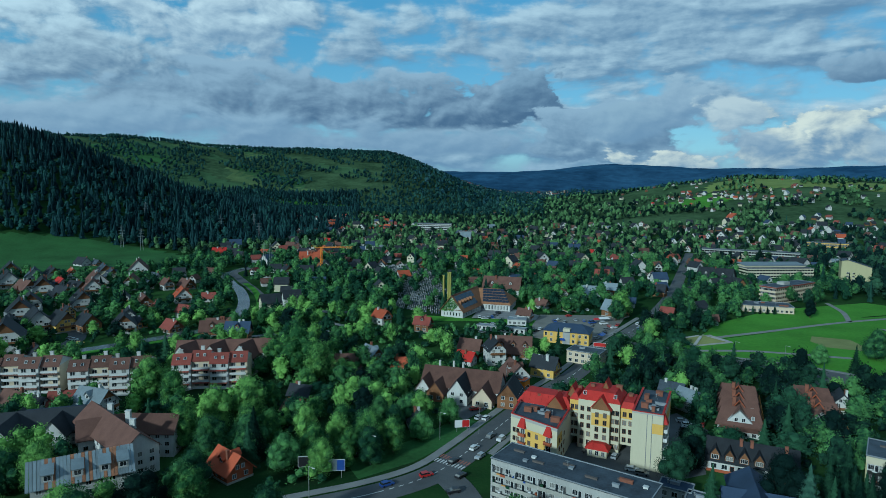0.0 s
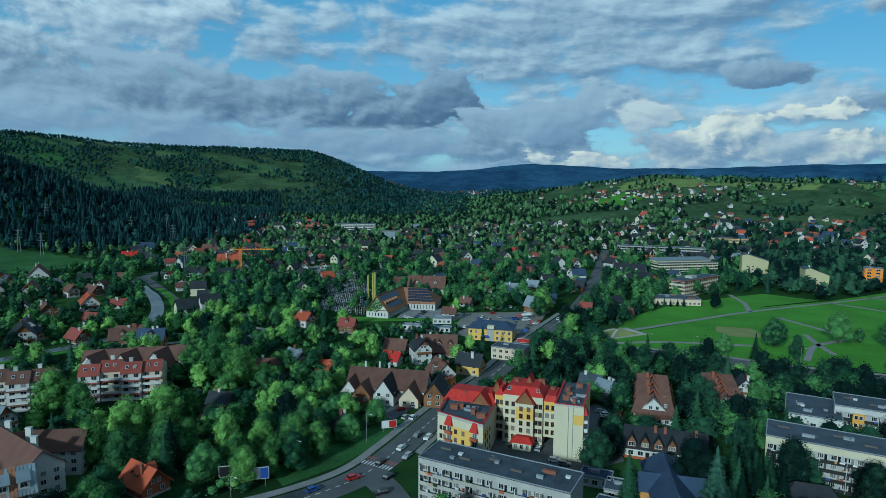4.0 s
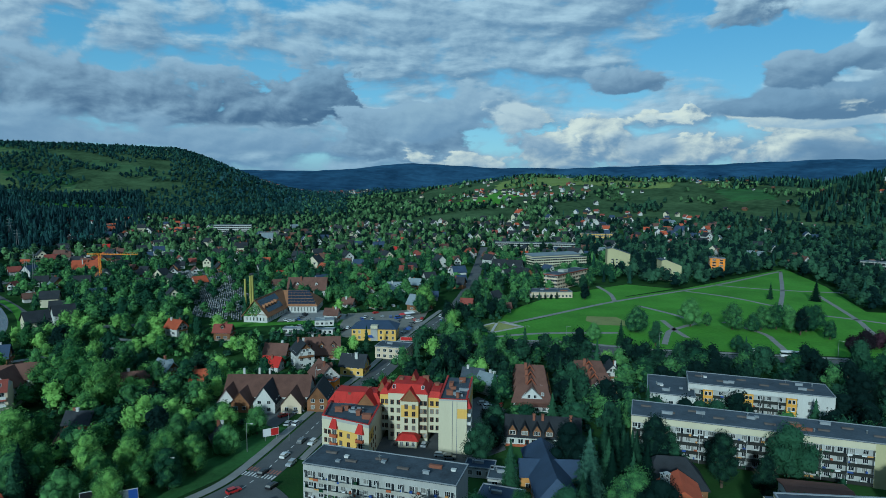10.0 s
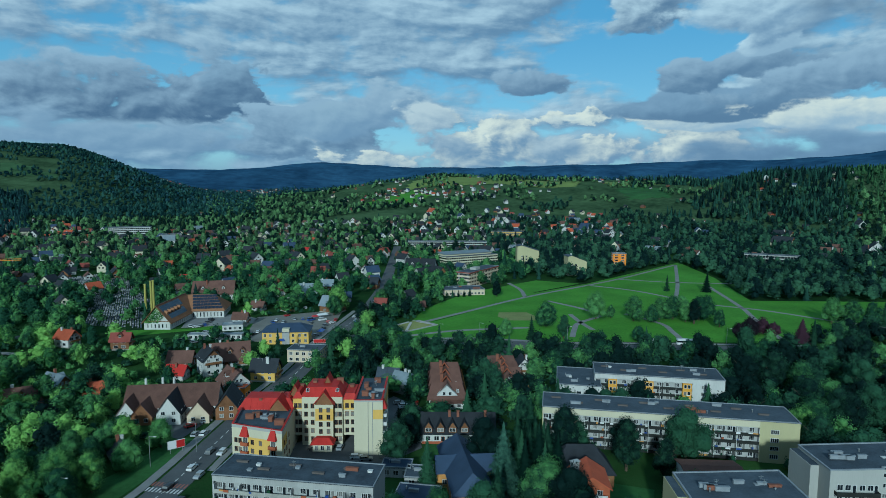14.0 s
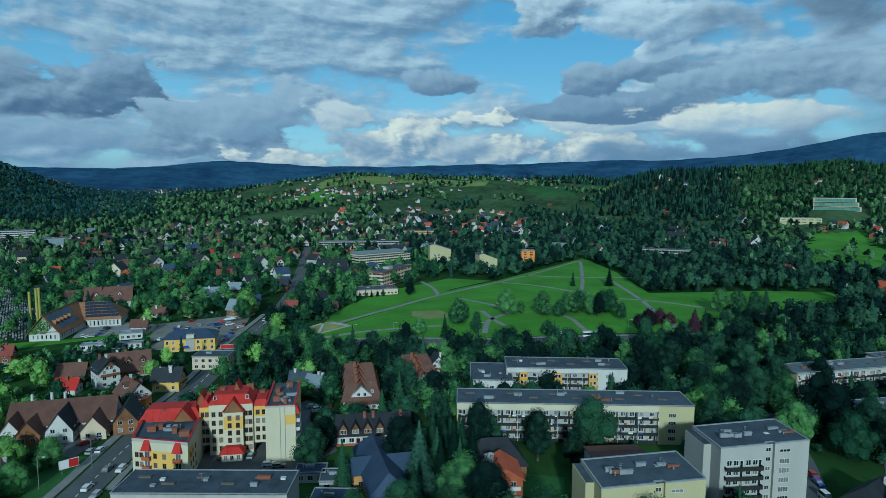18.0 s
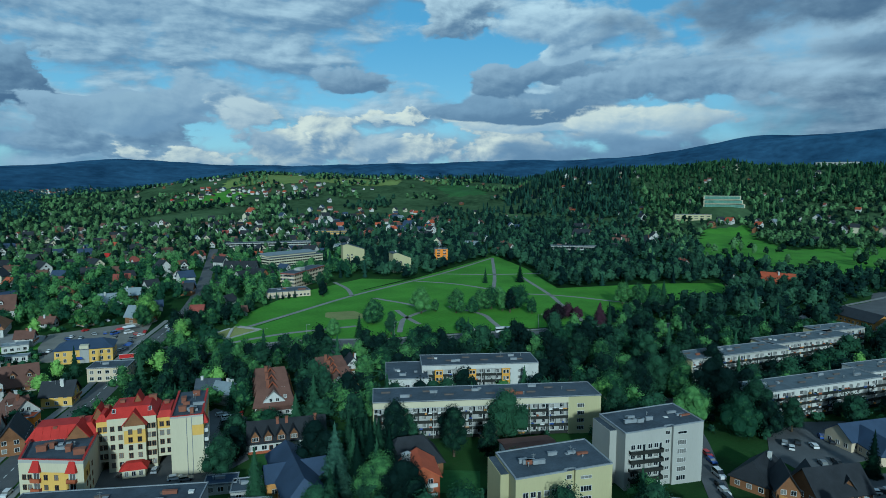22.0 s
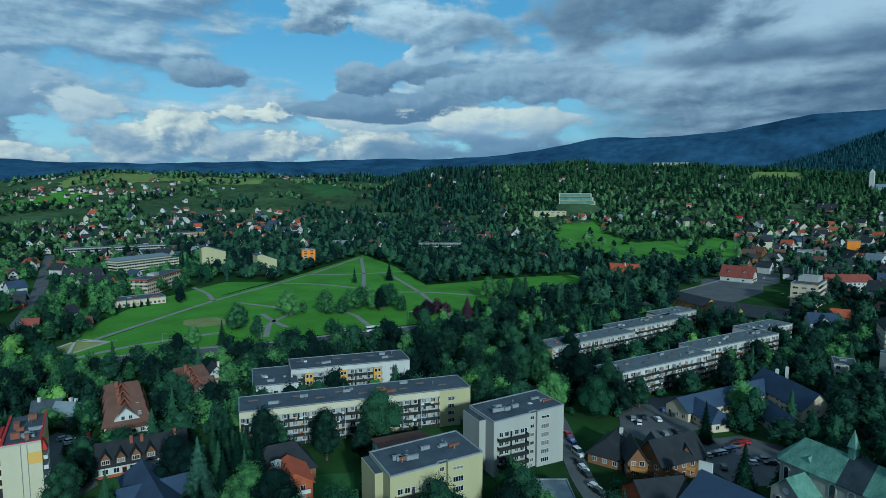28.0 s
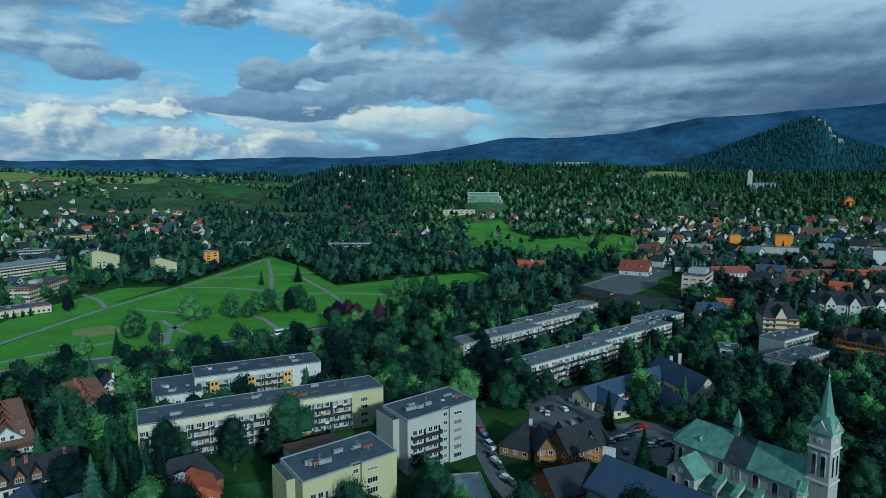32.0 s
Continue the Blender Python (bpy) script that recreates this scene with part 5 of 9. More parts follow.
# houses, from the west round to the east
house(-403.7, 564.3, 37, 16.1, 20.9, 5.2, "dark", "wood", 0)
house(-360.7, 533.3, 33, 14.9, 19.4, 5.2, "grey", "white", 0)
house(-348.6, 540.0, 43, 15.0, 19.5, 5.2, "dark", "white", 1)
house(-343.3, 559.6, 38, 11.7, 15.2, 3.2, "orange", "white", 0)
house(-319.8, 504.9, 46, 11.1, 14.4, 3.2, "red", "white", 0)
house(-273.1, 469.1, 31, 13.1, 17.1, 7.8, "brown", "white", 1)
house(-299.0, 544.8, 39, 12.2, 15.9, 5.2, "grey", "cream", 1)
house(-261.3, 506.1, 21, 13.4, 17.4, 5.2, "brown", "white", 0)
house(-249.8, 508.6, 45, 7.6, 9.9, 3.2, "grey", "white", 0)
house(-287.3, 472.4, 59, 12.5, 16.3, 5.2, "dark", "wood", 2)
house(-313.6, 440.7, 41, 11.4, 14.8, 5.2, "brown", "white", 0)
house(-317.7, 489.1, 61, 9.3, 12.1, 3.2, "grey", "beige", 0)
house(-287.3, 418.8, 35, 13.2, 17.2, 5.2, "dark", "white", 0)
house(-281.5, 434.3, 52, 9.0, 11.7, 5.2, "dark", "white", 0)
house(-244.9, 391.1, 51, 6.9, 8.9, 5.2, "dark", "yellow", 0)
house(-234.4, 442.5, 22, 6.5, 8.5, 5.2, "dark", "white", 0)
house(-195.9, 451.8, 29, 11.6, 15.1, 5.2, "orange", "white", 1)
house(-217.5, 510.4, 51, 9.9, 12.8, 3.2, "brown", "wood", 0)
house(-198.0, 417.4, 44, 8.1, 10.5, 3.2, "brickred", "wood", 0)
house(-199.9, 380.7, 29, 8.6, 11.1, 5.2, "dark", "white", 0)
house(-187.5, 368.8, 55, 6.5, 8.5, 3.2, "dark", "honey", 0)
house(-253.0, 350.0, 37, 11.3, 14.7, 5.2, "dark", "white", 0)
house(-381.7, 640.7, 61, 11.7, 15.2, 3.2, "dark", "white", 0)
house(-367.4, 641.7, 60, 6.5, 8.5, 3.2, "grey", "wood", 0)
house(-231.1, 503.8, 44, 8.2, 10.6, 5.2, "brown", "white", 0)
house(-177.4, 454.9, 101, 6.8, 8.9, 3.2, "brickred", "white", 0)
house(-136.8, 354.6, 101, 9.7, 12.6, 3.2, "brown", "wood", 1)
house(-117.9, 343.8, 94, 9.8, 12.8, 5.2, "blue", "wood", 1)
house(-94.3, 309.8, 47, 6.5, 8.5, 5.2, "red", "wood", 0)
house(-148.7, 673.0, 92, 17.0, 22.5, 5.2, "orange", "white", 0)
house(-270.1, 729.6, 100, 11.8, 15.3, 5.2, "red", "white", 0)
house(-40.6, 387.9, 46, 7.7, 10.0, 5.2, "orange", "white", 0)
house(-13.5, 369.0, 72, 7.0, 9.2, 5.2, "brickred", "wood", 1)
house(-20.6, 288.0, 89, 6.5, 8.5, 3.2, "orange", "wood", 0)
house(-46.4, 286.3, 94, 9.9, 12.9, 3.2, "brown", "wood", 1)
house(-35.9, 296.3, 37, 8.5, 11.1, 5.2, "steel", "wood", 1)
house(-59.1, 246.0, 74, 6.5, 8.5, 3.2, "dark", "wood", 0)
house(-57.0, 226.9, 54, 6.5, 8.5, 3.2, "brown", "wood", 0)
house(-10.2, 219.7, 13, 6.5, 8.5, 3.2, "dark", "white", 0)
house(-65.5, 179.9, 50, 8.7, 11.3, 3.2, "orange", "brick", 1)
house(25.1, 303.5, 10, 8.8, 11.4, 7.8, "dark", "white", 0)
house(31.7, 270.5, 13, 9.7, 12.5, 5.2, "brown", "white", 1)
house(10.8, 300.1, 58, 6.5, 8.5, 3.2, "red", "white", 0)
house(13.8, 320.9, 68, 8.5, 11.0, 3.2, "brown", "wood", 0)
house(47.4, 282.5, 60, 8.6, 11.2, 5.2, "dark", "yellow", 0)
house(36.0, 316.9, 82, 13.8, 18.0, 3.2, "brown", "wood", 3)
house(52.5, 399.1, 63, 6.5, 8.5, 5.2, "brown", "white", 0)
house(70.6, 443.4, 51, 6.6, 8.6, 3.2, "brown", "white", 0)
house(91.6, 478.6, 19, 6.5, 8.5, 5.2, "brown", "white", 0)
house(88.5, 433.7, 18, 6.5, 8.5, 5.2, "dark", "honey", 0)
house(117.8, 491.5, 72, 11.4, 14.9, 3.2, "steel", "white", 0)
house(135.9, 503.1, 65, 8.6, 11.2, 5.2, "steel", "wood", 0)
house(117.3, 417.9, 44, 11.3, 14.7, 5.2, "steel", "wood", 1)
house(134.2, 554.5, 6, 6.5, 8.5, 3.2, "dark", "white", 0)
house(47.2, 503.2, 75, 17.0, 29.8, 5.2, "brown", "white", 2)
house(253.8, 573.0, 51, 17.0, 30.0, 5.2, "dark", "white", 2)
house(-206.2, 303.0, 44, 6.5, 8.5, 3.2, "dark", "white", 0)
house(-156.6, 228.9, 64, 6.5, 8.5, 3.2, "dark", "white", 0)
house(-169.5, 233.9, 66, 7.2, 9.4, 3.2, "brown", "white", 0)
house(-147.4, 232.2, 107, 8.6, 11.2, 3.2, "brickred", "white", 0)
house(-129.9, 220.7, 70, 9.7, 12.6, 7.8, "steel", "white", 1)
house(158.0, 238.1, -24, 7.1, 9.3, 5.2, "dark", "white", 0)
house(98.2, 239.8, 28, 6.5, 8.5, 5.2, "steel", "white", 0)
house(94.6, 248.7, 54, 6.5, 8.5, 5.2, "grey", "white", 0)
house(610.8, 104.3, -5, 17.0, 27.0, 5.2, "brickred", "white", 2)
house(563.7, 194.1, 9, 17.0, 25.7, 5.2, "orange", "wood", 2)
house(800.3, 24.5, -63, 17.0, 22.1, 7.8, "dark", "white", 1)
house(703.3, 117.6, -21, 12.0, 15.6, 5.2, "dark", "wood", 0)
house(553.0, 225.0, -8, 10.1, 13.1, 3.2, "dark", "wood", 0)
house(631.5, 313.4, -34, 12.7, 16.5, 3.2, "brickred", "white", 0)
house(1232.5, -107.7, -75, 17.0, 22.1, 5.2, "steel", "white", 0)
house(1120.3, -75.9, -9, 17.0, 30.0, 5.2, "brown", "white", 0)
house(1023.5, -104.1, -56, 17.0, 22.1, 7.8, "blue", "white", 0)
house(1361.1, -145.1, -86, 17.0, 22.1, 10.4, "red", "orange", 0)
house(1048.0, -153.3, -28, 17.0, 30.0, 5.2, "dark", "yellow", 0)
house(1618.7, -22.4, -21, 17.0, 30.0, 5.2, "dark", "wood", 0)
house(1306.2, 83.1, -6, 17.0, 30.0, 5.2, "dark", "wood", 2)
house(871.0, 478.8, -51, 17.0, 22.1, 7.8, "dark", "white", 0)
house(915.2, 642.6, 5, 17.0, 30.0, 5.2, "dark", "cream", 0)
house(845.4, 521.9, 22, 15.0, 19.5, 3.2, "brown", "wood", 0)
house(602.9, 605.1, 35, 14.0, 18.1, 3.2, "steel", "white", 0)
house(851.6, 596.9, 5, 17.0, 30.0, 5.2, "dark", "cream", 0)
house(788.7, 486.4, 22, 17.0, 22.7, 3.2, "brown", "wood", 0)
house(813.7, 455.9, -41, 17.0, 22.1, 7.8, "dark", "white", 0)
house(540.6, 1162.7, 5, 15.4, 20.0, 5.2, "orange", "white", 0)
house(-365.3, 507.0, 39, 17.0, 22.1, 5.2, "dark", "white", 0)
house(-328.1, 474.2, 59, 12.4, 16.1, 5.2, "brown", "white", 0)
house(-315.6, 475.3, 35, 17.0, 22.1, 5.2, "dark", "white", 1)
house(-285.6, 452.0, 60, 11.1, 14.5, 5.2, "dark", "white", 0)
house(-254.4, 423.9, 37, 14.8, 19.2, 5.2, "dark", "white", 1)
house(-274.6, 390.0, 34, 15.8, 20.5, 5.2, "dark", "white", 0)
house(-229.2, 360.8, 51, 12.1, 15.7, 5.2, "dark", "yellow", 0)
house(-294.7, 512.6, 36, 16.2, 21.1, 5.2, "brown", "white", 0)
house(-288.5, 572.3, 23, 17.0, 22.1, 7.8, "brown", "white", 0)
house(-254.5, 533.7, 44, 12.2, 15.9, 3.2, "grey", "white", 0)
house(-311.5, 556.3, 35, 17.0, 22.1, 5.2, "grey", "cream", 1)
house(-190.4, 357.5, 29, 12.4, 16.1, 5.2, "dark", "white", 0)
house(-162.7, 359.2, 52, 8.3, 10.8, 3.2, "brickred", "wood", 0)
house(-134.1, 359.2, 100, 10.8, 14.0, 3.2, "brown", "wood", 0)
house(-213.5, 360.0, 50, 10.4, 13.6, 5.2, "dark", "wood", 0)
house(-244.8, 361.4, 40, 14.9, 19.3, 5.2, "dark", "white", 0)
house(-231.0, 315.6, 32, 16.8, 21.8, 7.8, "dark", "white", 0)
house(-210.2, 422.4, 36, 11.1, 14.4, 5.2, "brown", "wood", 0)

# ---- buildings of their own kind ----
def wing(t, ax, ay, bx, by, w, eave, rise, roof, wall, over=0.6, zs=(1.2,), ww=1.3, step=3.2, hip=0.0):
    """A gabled range from a to b, added to thing t in t's own frame."""
    L, a = math.hypot(bx - ax, by - ay), math.degrees(math.atan2(by - ay, bx - ax))
    ob = part("range", Geo().box(0, L, -w / 2, w / 2, -0.5, eave), WALLS[wall], t, m=pose(ax, ay, 0, 0, 0, a))
    if not hip:
        for x0, x1 in ((0, 0.3), (L - 0.3, L)):
            part("gable_wall", Geo().solid([(x0, -w / 2, eave), (x0, w / 2, eave), (x0, 0, eave + rise)], [(x1, -w / 2, eave), (x1, w / 2, eave), (x1, 0, eave + rise)]), WALLS[wall], ob)
    k = rise / (w / 2)
    e, ze = w / 2 + over, eave - over * k
    x0, x1 = -over, L + over
    for s in (-1, 1):
        q = [(x0, s * e, ze), (x1, s * e, ze), (x1 - hip, 0, eave + rise), (x0 + hip, 0, eave + rise)]
        q = q if s < 0 else q[::-1]
        part("roof", Geo().solid(q, [(x, y, z + 0.25) for x, y, z in q]), ROOFS[roof], ob)
    if hip:
        for x, xx, s in ((x0, x0 + hip, -1), (x1, x1 - hip, 1)):
            q = [(x, -e * s * -1, ze), (x, e * s * -1, ze), (xx, 0, eave + rise)]
            part("roof_end", Geo().solid(q, [(a_, b_, c_ + 0.25) for a_, b_, c_ in q]), ROOFS[roof], ob)
    windows(ob, (0, -w / 2), (L, -w / 2), spread(0.5, L - 0.5, max(2, int(L / step))), zs, ww, 1.3, 2)
    windows(ob, (L, w / 2), (0, w / 2), spread(0.5, L - 0.5, max(2, int(L / step))), zs, ww, 1.3, 2)
    windows(ob, (0, w / 2), (0, -w / 2), spread(0.5, w - 0.5, max(1, int(w / step))), zs, ww, 1.3, 2)
    windows(ob, (L, -w / 2), (L, w / 2), spread(0.5, w - 0.5, max(1, int(w / step))), zs, ww, 1.3, 2)
    m = t.matrix_basis
    p = m @ Vector((ax, ay, 0))
    keep_clear(p.x, p.y, a + math.degrees(m.to_euler().z), 0, L, -w / 2, w / 2, 1.5)
    return ob


def mansard_block(x, y, turn, L, roof, label, seed):
    """A stepped apartment block: balconies with tiled aprons, a steep tiled roof with roof lights and chimneys."""
    t = thing("terraced_apartment_block", pose(x, y, 0, 0, 0, turn), label, "apartment block", "terraced apartment blocks")
    keep_clear(x, y, turn, 0, L, -2, 13, 2)
    n = round(L / 7.2)
    w = L / n
    rng = random.Random(seed)
    for i in range(n):
        d = 0.0 if i % 2 else -1.6
        x0, x1 = i * w, (i + 1) * w
        H = 11.6 + (0.9 if i % 3 == 1 else 0.0)
        s = part("section", Geo().box(x0, x1, d, 12.5, 0, H), WALLS["beige" if i % 2 else "white"], t)
        q = [(x0 - 0.1, d - 0.5, H - 0.4), (x1 + 0.1, d - 0.5, H - 0.4), (x1 + 0.1, d + 3.6, H + 3.4), (x0 - 0.1, d + 3.6, H + 3.4)]
        part("roof", Geo().solid(q, [(a, b + 0.1, c + 0.25) for a, b, c in q]), ROOFS[roof], s)
        q = [(x0 - 0.1, d + 3.6, H + 3.4), (x1 + 0.1, d + 3.6, H + 3.4), (x1 + 0.1, 13, H - 0.3), (x0 - 0.1, 13, H - 0.3)]
        part("roof", Geo().solid(q, [(a, b, c + 0.25) for a, b, c in q]), ROOFS[roof], s)
        part("roof_cheek", Geo().solid([(x0, d, H), (x0, 12.5, H), (x0, d + 3.6, H + 3.3)], [(x1, d, H), (x1, 12.5, H), (x1, d + 3.6, H + 3.3)]), WALLS["white"], s)
        for k in range(4):
            z = 0.4 + 2.8 * k
            bal = part("balcony", Geo().box(x0 + 0.4, x1 - 0.4, d - 1.3, d, z - 0.15, z).box(x0 + 0.4, x1 - 0.4, d - 1.3, d - 1.2, z, z + 0.95), TRIM, s, "white balcony parapet")
            if k % 2:
                q = [(x0 + 0.3, d - 1.55, z - 0.55), (x1 - 0.3, d - 1.55, z - 0.55), (x1 - 0.3, d - 1.25, z + 0.15), (x0 + 0.3, d - 1.25, z + 0.15)]
                part("balcony_apron", Geo().solid(q, [(a, b + 0.1, c) for a, b, c in q]), ROOFS[roof], bal)
            windows(s, (x0, d), (x1, d), [w * 0.25, w * 0.75], [z + 0.8], 1.7, 1.4, 2)
        for u in (0.3, 0.68):
            me = window_mesh(0.9, 1.2, 1)
            ob = new("roof_window", me)
            ob.parent = s
            ob.matrix_basis = pose(x0 + w * u, d + 1.15, H + 1.55, -43, 0, 0)
        cx = x0 + w * rng.uniform(0.3, 0.7)
        part("chimney", Geo().box(cx - 0.7, cx + 0.7, d + 4, d + 4.9, H + 1.5, H + 5).box(cx - 0.8, cx + 0.8, d + 3.9, d + 5, H + 5, H + 5.2), WALLS["white" if i % 2 else "grey"], s)


mansard_block(-192, 247, 9, 30, "brown", "stepped apartment block with brown tiled roof and balconies", 1)
mansard_block(-155, 246, 13, 31, "brown", "stepped apartment block with brown tiled aprons", 2)
mansard_block(-117, 257, 9, 31, "brickred", "stepped apartment block with red tiled roof", 3)
_t = thing("gabled_row", pose(0, 0, 0), "row of brown-roofed gabled houses behind the blocks", "terrace")
for _x, _y in ((-118, 281), (-105, 283), (-92, 285)):
    wing(_t, _x - 3, _y - 7, _x + 1, _y + 8, 11, 8.5, 6.0, "brown", "white", zs=(1.2, 4.0, 6.6))
wing(_t, -126, 284, -84, 290, 9, 9.5, 5.0, "brown", "white", zs=(1.2, 4.0, 6.6))


def striped_house():
    """The long house with a patched ribbed metal roof, its ribs running down the slope."""
    t = thing("patched_roof_house", pose(-101.5, 164.5, 0, 0, 0, 31), "pale house with rusty striped ribbed metal roof", "house")
    keep_clear(-101.5, 164.5, 31, -14, 14, -8, 8)
    part("wall", gable_body(12.5, 24, 0, 8.6, 4.6), WALLS["pale"], t, m=pose(0, 0, 0, 0, 0, 90))
    rust = mat("rusty_sheet", (0.30, 0.15, 0.085), 0.7, 0.45, 0.5, 3.0, metal=0.2)
    pale = ROOFS["steel"]
    rng = random.Random(8)
    for s in (-1, 1):
        n = 30
        for i in range(n):
            a, b = -13 + 26 * i / n, -13 + 26 * (i + 1) / n - 0.10
            e, r = s * 7.3, 0.05 * s
            q = [(a, e, 8.0), (b, e, 8.0), (b, r, 13.4), (a, r, 13.4)]
            q = q if s < 0 else q[::-1]
            k = rng.random()
            part("roof_sheet", Geo().solid(q, [(x, y, z + (0.22 if k < 0.4 else 0.16)) for x, y, z in q]), rust if 0.28 < (k + i * 0.013) % 1 < 0.52 else pale, t)
    for x in (-8, -1, 5.5, 10):
        part("dormer", Geo().box(x - 1.3, x + 1.3, -5.8, -2, 9.3, 11.6), WALLS["grey"], t)
        q = [(x - 1.6, -6.3, 11.4), (x + 1.6, -6.3, 11.4), (x + 1.6, -1, 12.6), (x - 1.6, -1, 12.6)]
        part("dormer_roof", Geo().slab(q, -0.15), pale, t)
        windows(t, (x - 1.3, -5.8), (x + 1.3, -5.8), [1.3], [9.8], 1.6, 1.2, 2)
    windows(t, (-12, -6.25), (12, -6.25), spread(0.5, 23.5, 8), [1.2, 4.0, 6.6], 1.2, 1.3)
    windows(t, (12, -6.25), (12, 6.25), spread(0.5, 12, 4), [1.2, 4.0, 6.6], 1.2, 1.3)


striped_house()
_t = thing("guest_house", pose(0, 0, 0), "large white guest house with brown tiled roofs", "house")
wing(_t, -121, 204, -92, 178, 11.5, 8.6, 5.2, "brown", "white", zs=(1.2, 3.9, 6.4), step=3.0)
wing(_t, -104, 196, -88, 196, 9, 8.2, 4.6, "brown", "white", zs=(1.2, 3.9, 6.4))
wing(_t, -118, 190, -106, 197, 9, 7.6, 4.8, "brown", "white", zs=(1.2, 3.9))
for _x, _y in ((-112, 197), (-103, 191), (-98, 184)):
    part("chimney", Geo().box(_x, _x + 1.6, _y, _y + 1.1, 10, 15.4).box(_x - 0.1, _x + 1.7, _y - 0.1, _y + 1.2, 15.4, 15.6), WALLS["white"], _t)
_t = thing("guest_house", pose(0, 0, 0), "white guest house under dark slate roofs", "house")
wing(_t, -152, 197, -122, 207, 10, 5.6, 5.8, "dark", "white", zs=(1.2, 3.9))
wing(_t, -141, 186, -145, 204, 9, 5.6, 5.6, "dark", "white", zs=(1.2, 3.9))
wing(_t, -129, 194, -132, 208, 8, 5.6, 5.0, "dark", "white", zs=(1.2, 3.9))
part("solar_panel", Geo().solid([(-141, 199.0, 9.2), (-124, 204.6, 9.2), (-124.8, 206.6, 11.6), (-141.8, 201.0, 11.6)], [(-141, 199.0, 9.4), (-124, 204.6, 9.4), (-124.8, 206.6, 11.8), (-141.8, 201.0, 11.8)]), SOLAR, _t, "rows of dark solar panels")
_t = thing("villa", pose(0, 0, 0), "big villa with many brown tiled gables", "house")
wing(_t, -8, 260, 24, 250, 13, 5.0, 6.4, "brown", "white", zs=(1.2,))
wing(_t, 5, 242, 10, 257, 8.5, 4.6, 6.0, "dark", "white", zs=(1.2, 3.9))
wing(_t, 25, 238, 29, 251, 8, 5.0, 5.2, "dark", "wood", zs=(1.2, 3.9))
wing(_t, -9, 248, -5, 262, 7, 4.2, 5.0, "brown", "white", zs=(1.2,))
wing(_t, 15, 239, 20, 254, 8, 3.6, 4.8, "brown", "beige", zs=(1.2,))
wing(_t, -4, 246, 1, 259, 7.5, 3.6, 4.6, "brown", "wood", zs=(1.2,))
for _x, _y in ((-2, 261), (4, 260), (8, 258)):
    part("chimney", Geo().rod(_x, _y, 10, 13.2, 0.5, 0.45, 8), WALLS["white"], _t)


def gable_terrace():
    """The low dark terrace: mansard with a row of pointed dormers over a white ground floor on a brick base."""
    t = thing("dormer_terrace", pose(83.3, 187.0, 0, 0, 0, -25.5), "dark-roofed terrace with six pointed dormers", "house")
    keep_clear(83.3, 187, -25.5, -3, 26, -1, 10)
    part("wall", Geo().box(0, 25, 0, 9.5, 0, 3.9), WALLS["white"], t)
    part("brick_base", Geo().box(-0.1, 25.1, -0.1, 9.6, -0.3, 0.9), WALLS["brick"], t)
    part("porch", Geo().box(-3.2, 0, 1, 8, 0, 3.0), WALLS["white"], t)
    for s, y0, y1 in ((-1, -0.9, 4.75), (1, 10.4, 4.75)):
        q = [(-0.7, y0, 3.5), (25.7, y0, 3.5), (25.7, y1, 9.4), (-0.7, y1, 9.4)]
        q = q if s < 0 else q[::-1]
        part("roof", Geo().solid(q, [(a, b, c + 0.25) for a, b, c in q]), ROOFS["dark"], t)
    part("gable_wall", Geo().solid([(0, 0, 3.9), (0, 9.5, 3.9), (0, 4.75, 9.3)], [(25, 0, 3.9), (25, 9.5, 3.9), (25, 4.75, 9.3)]), WALLS["wood"], t)
    for i in range(6):
        x = 2.2 + i * 4.15
        d = part("dormer", Geo().solid([(x - 1.3, -0.6, 4.3), (x + 1.3, -0.6, 4.3), (x + 1.3, -0.6, 6.0), (x, -0.6, 7.9), (x - 1.3, -0.6, 6.0)], [(x - 1.3, 3.4, 4.3), (x + 1.3, 3.4, 4.3), (x + 1.3, 3.4, 6.0), (x, 3.4, 7.9), (x - 1.3, 3.4, 6.0)]), WALLS["wood"], t)
        for s in (-1, 1):
            q = [(x + s * 1.75, -1.1, 5.4), (x, -1.1, 8.2), (x, 3.6, 8.2), (x + s * 1.75, 3.6, 5.4)]
            q = q if s < 0 else q[::-1]
            part("dormer_roof", Geo().solid(q, [(a, b, c + 0.2) for a, b, c in q]), ROOFS["dark"], d)
        windows(d, (x - 1.3, -0.6), (x + 1.3, -0.6), [1.3], [4.6], 1.9, 1.2, 4)
    windows(t, (0, 0), (25, 0), [2, 5, 9.5, 12.5, 17.5, 23], [1.3], 1.5, 1.4, 2)
    windows(t, (0, 0), (25, 0), [7.2, 20.2], [0.3], 1.1, 2.2, 1, frame=WALLS["brick"], name="door")
    for x in (9.0, 12.0, 21.5):
        part("chimney", Geo().box(x, x + 0.9, 3.4, 4.2, 7.5, 10.4).box(x - 0.1, x + 1.0, 3.3, 4.3, 10.4, 10.55), BRICKSTACK, t)


gable_terrace()


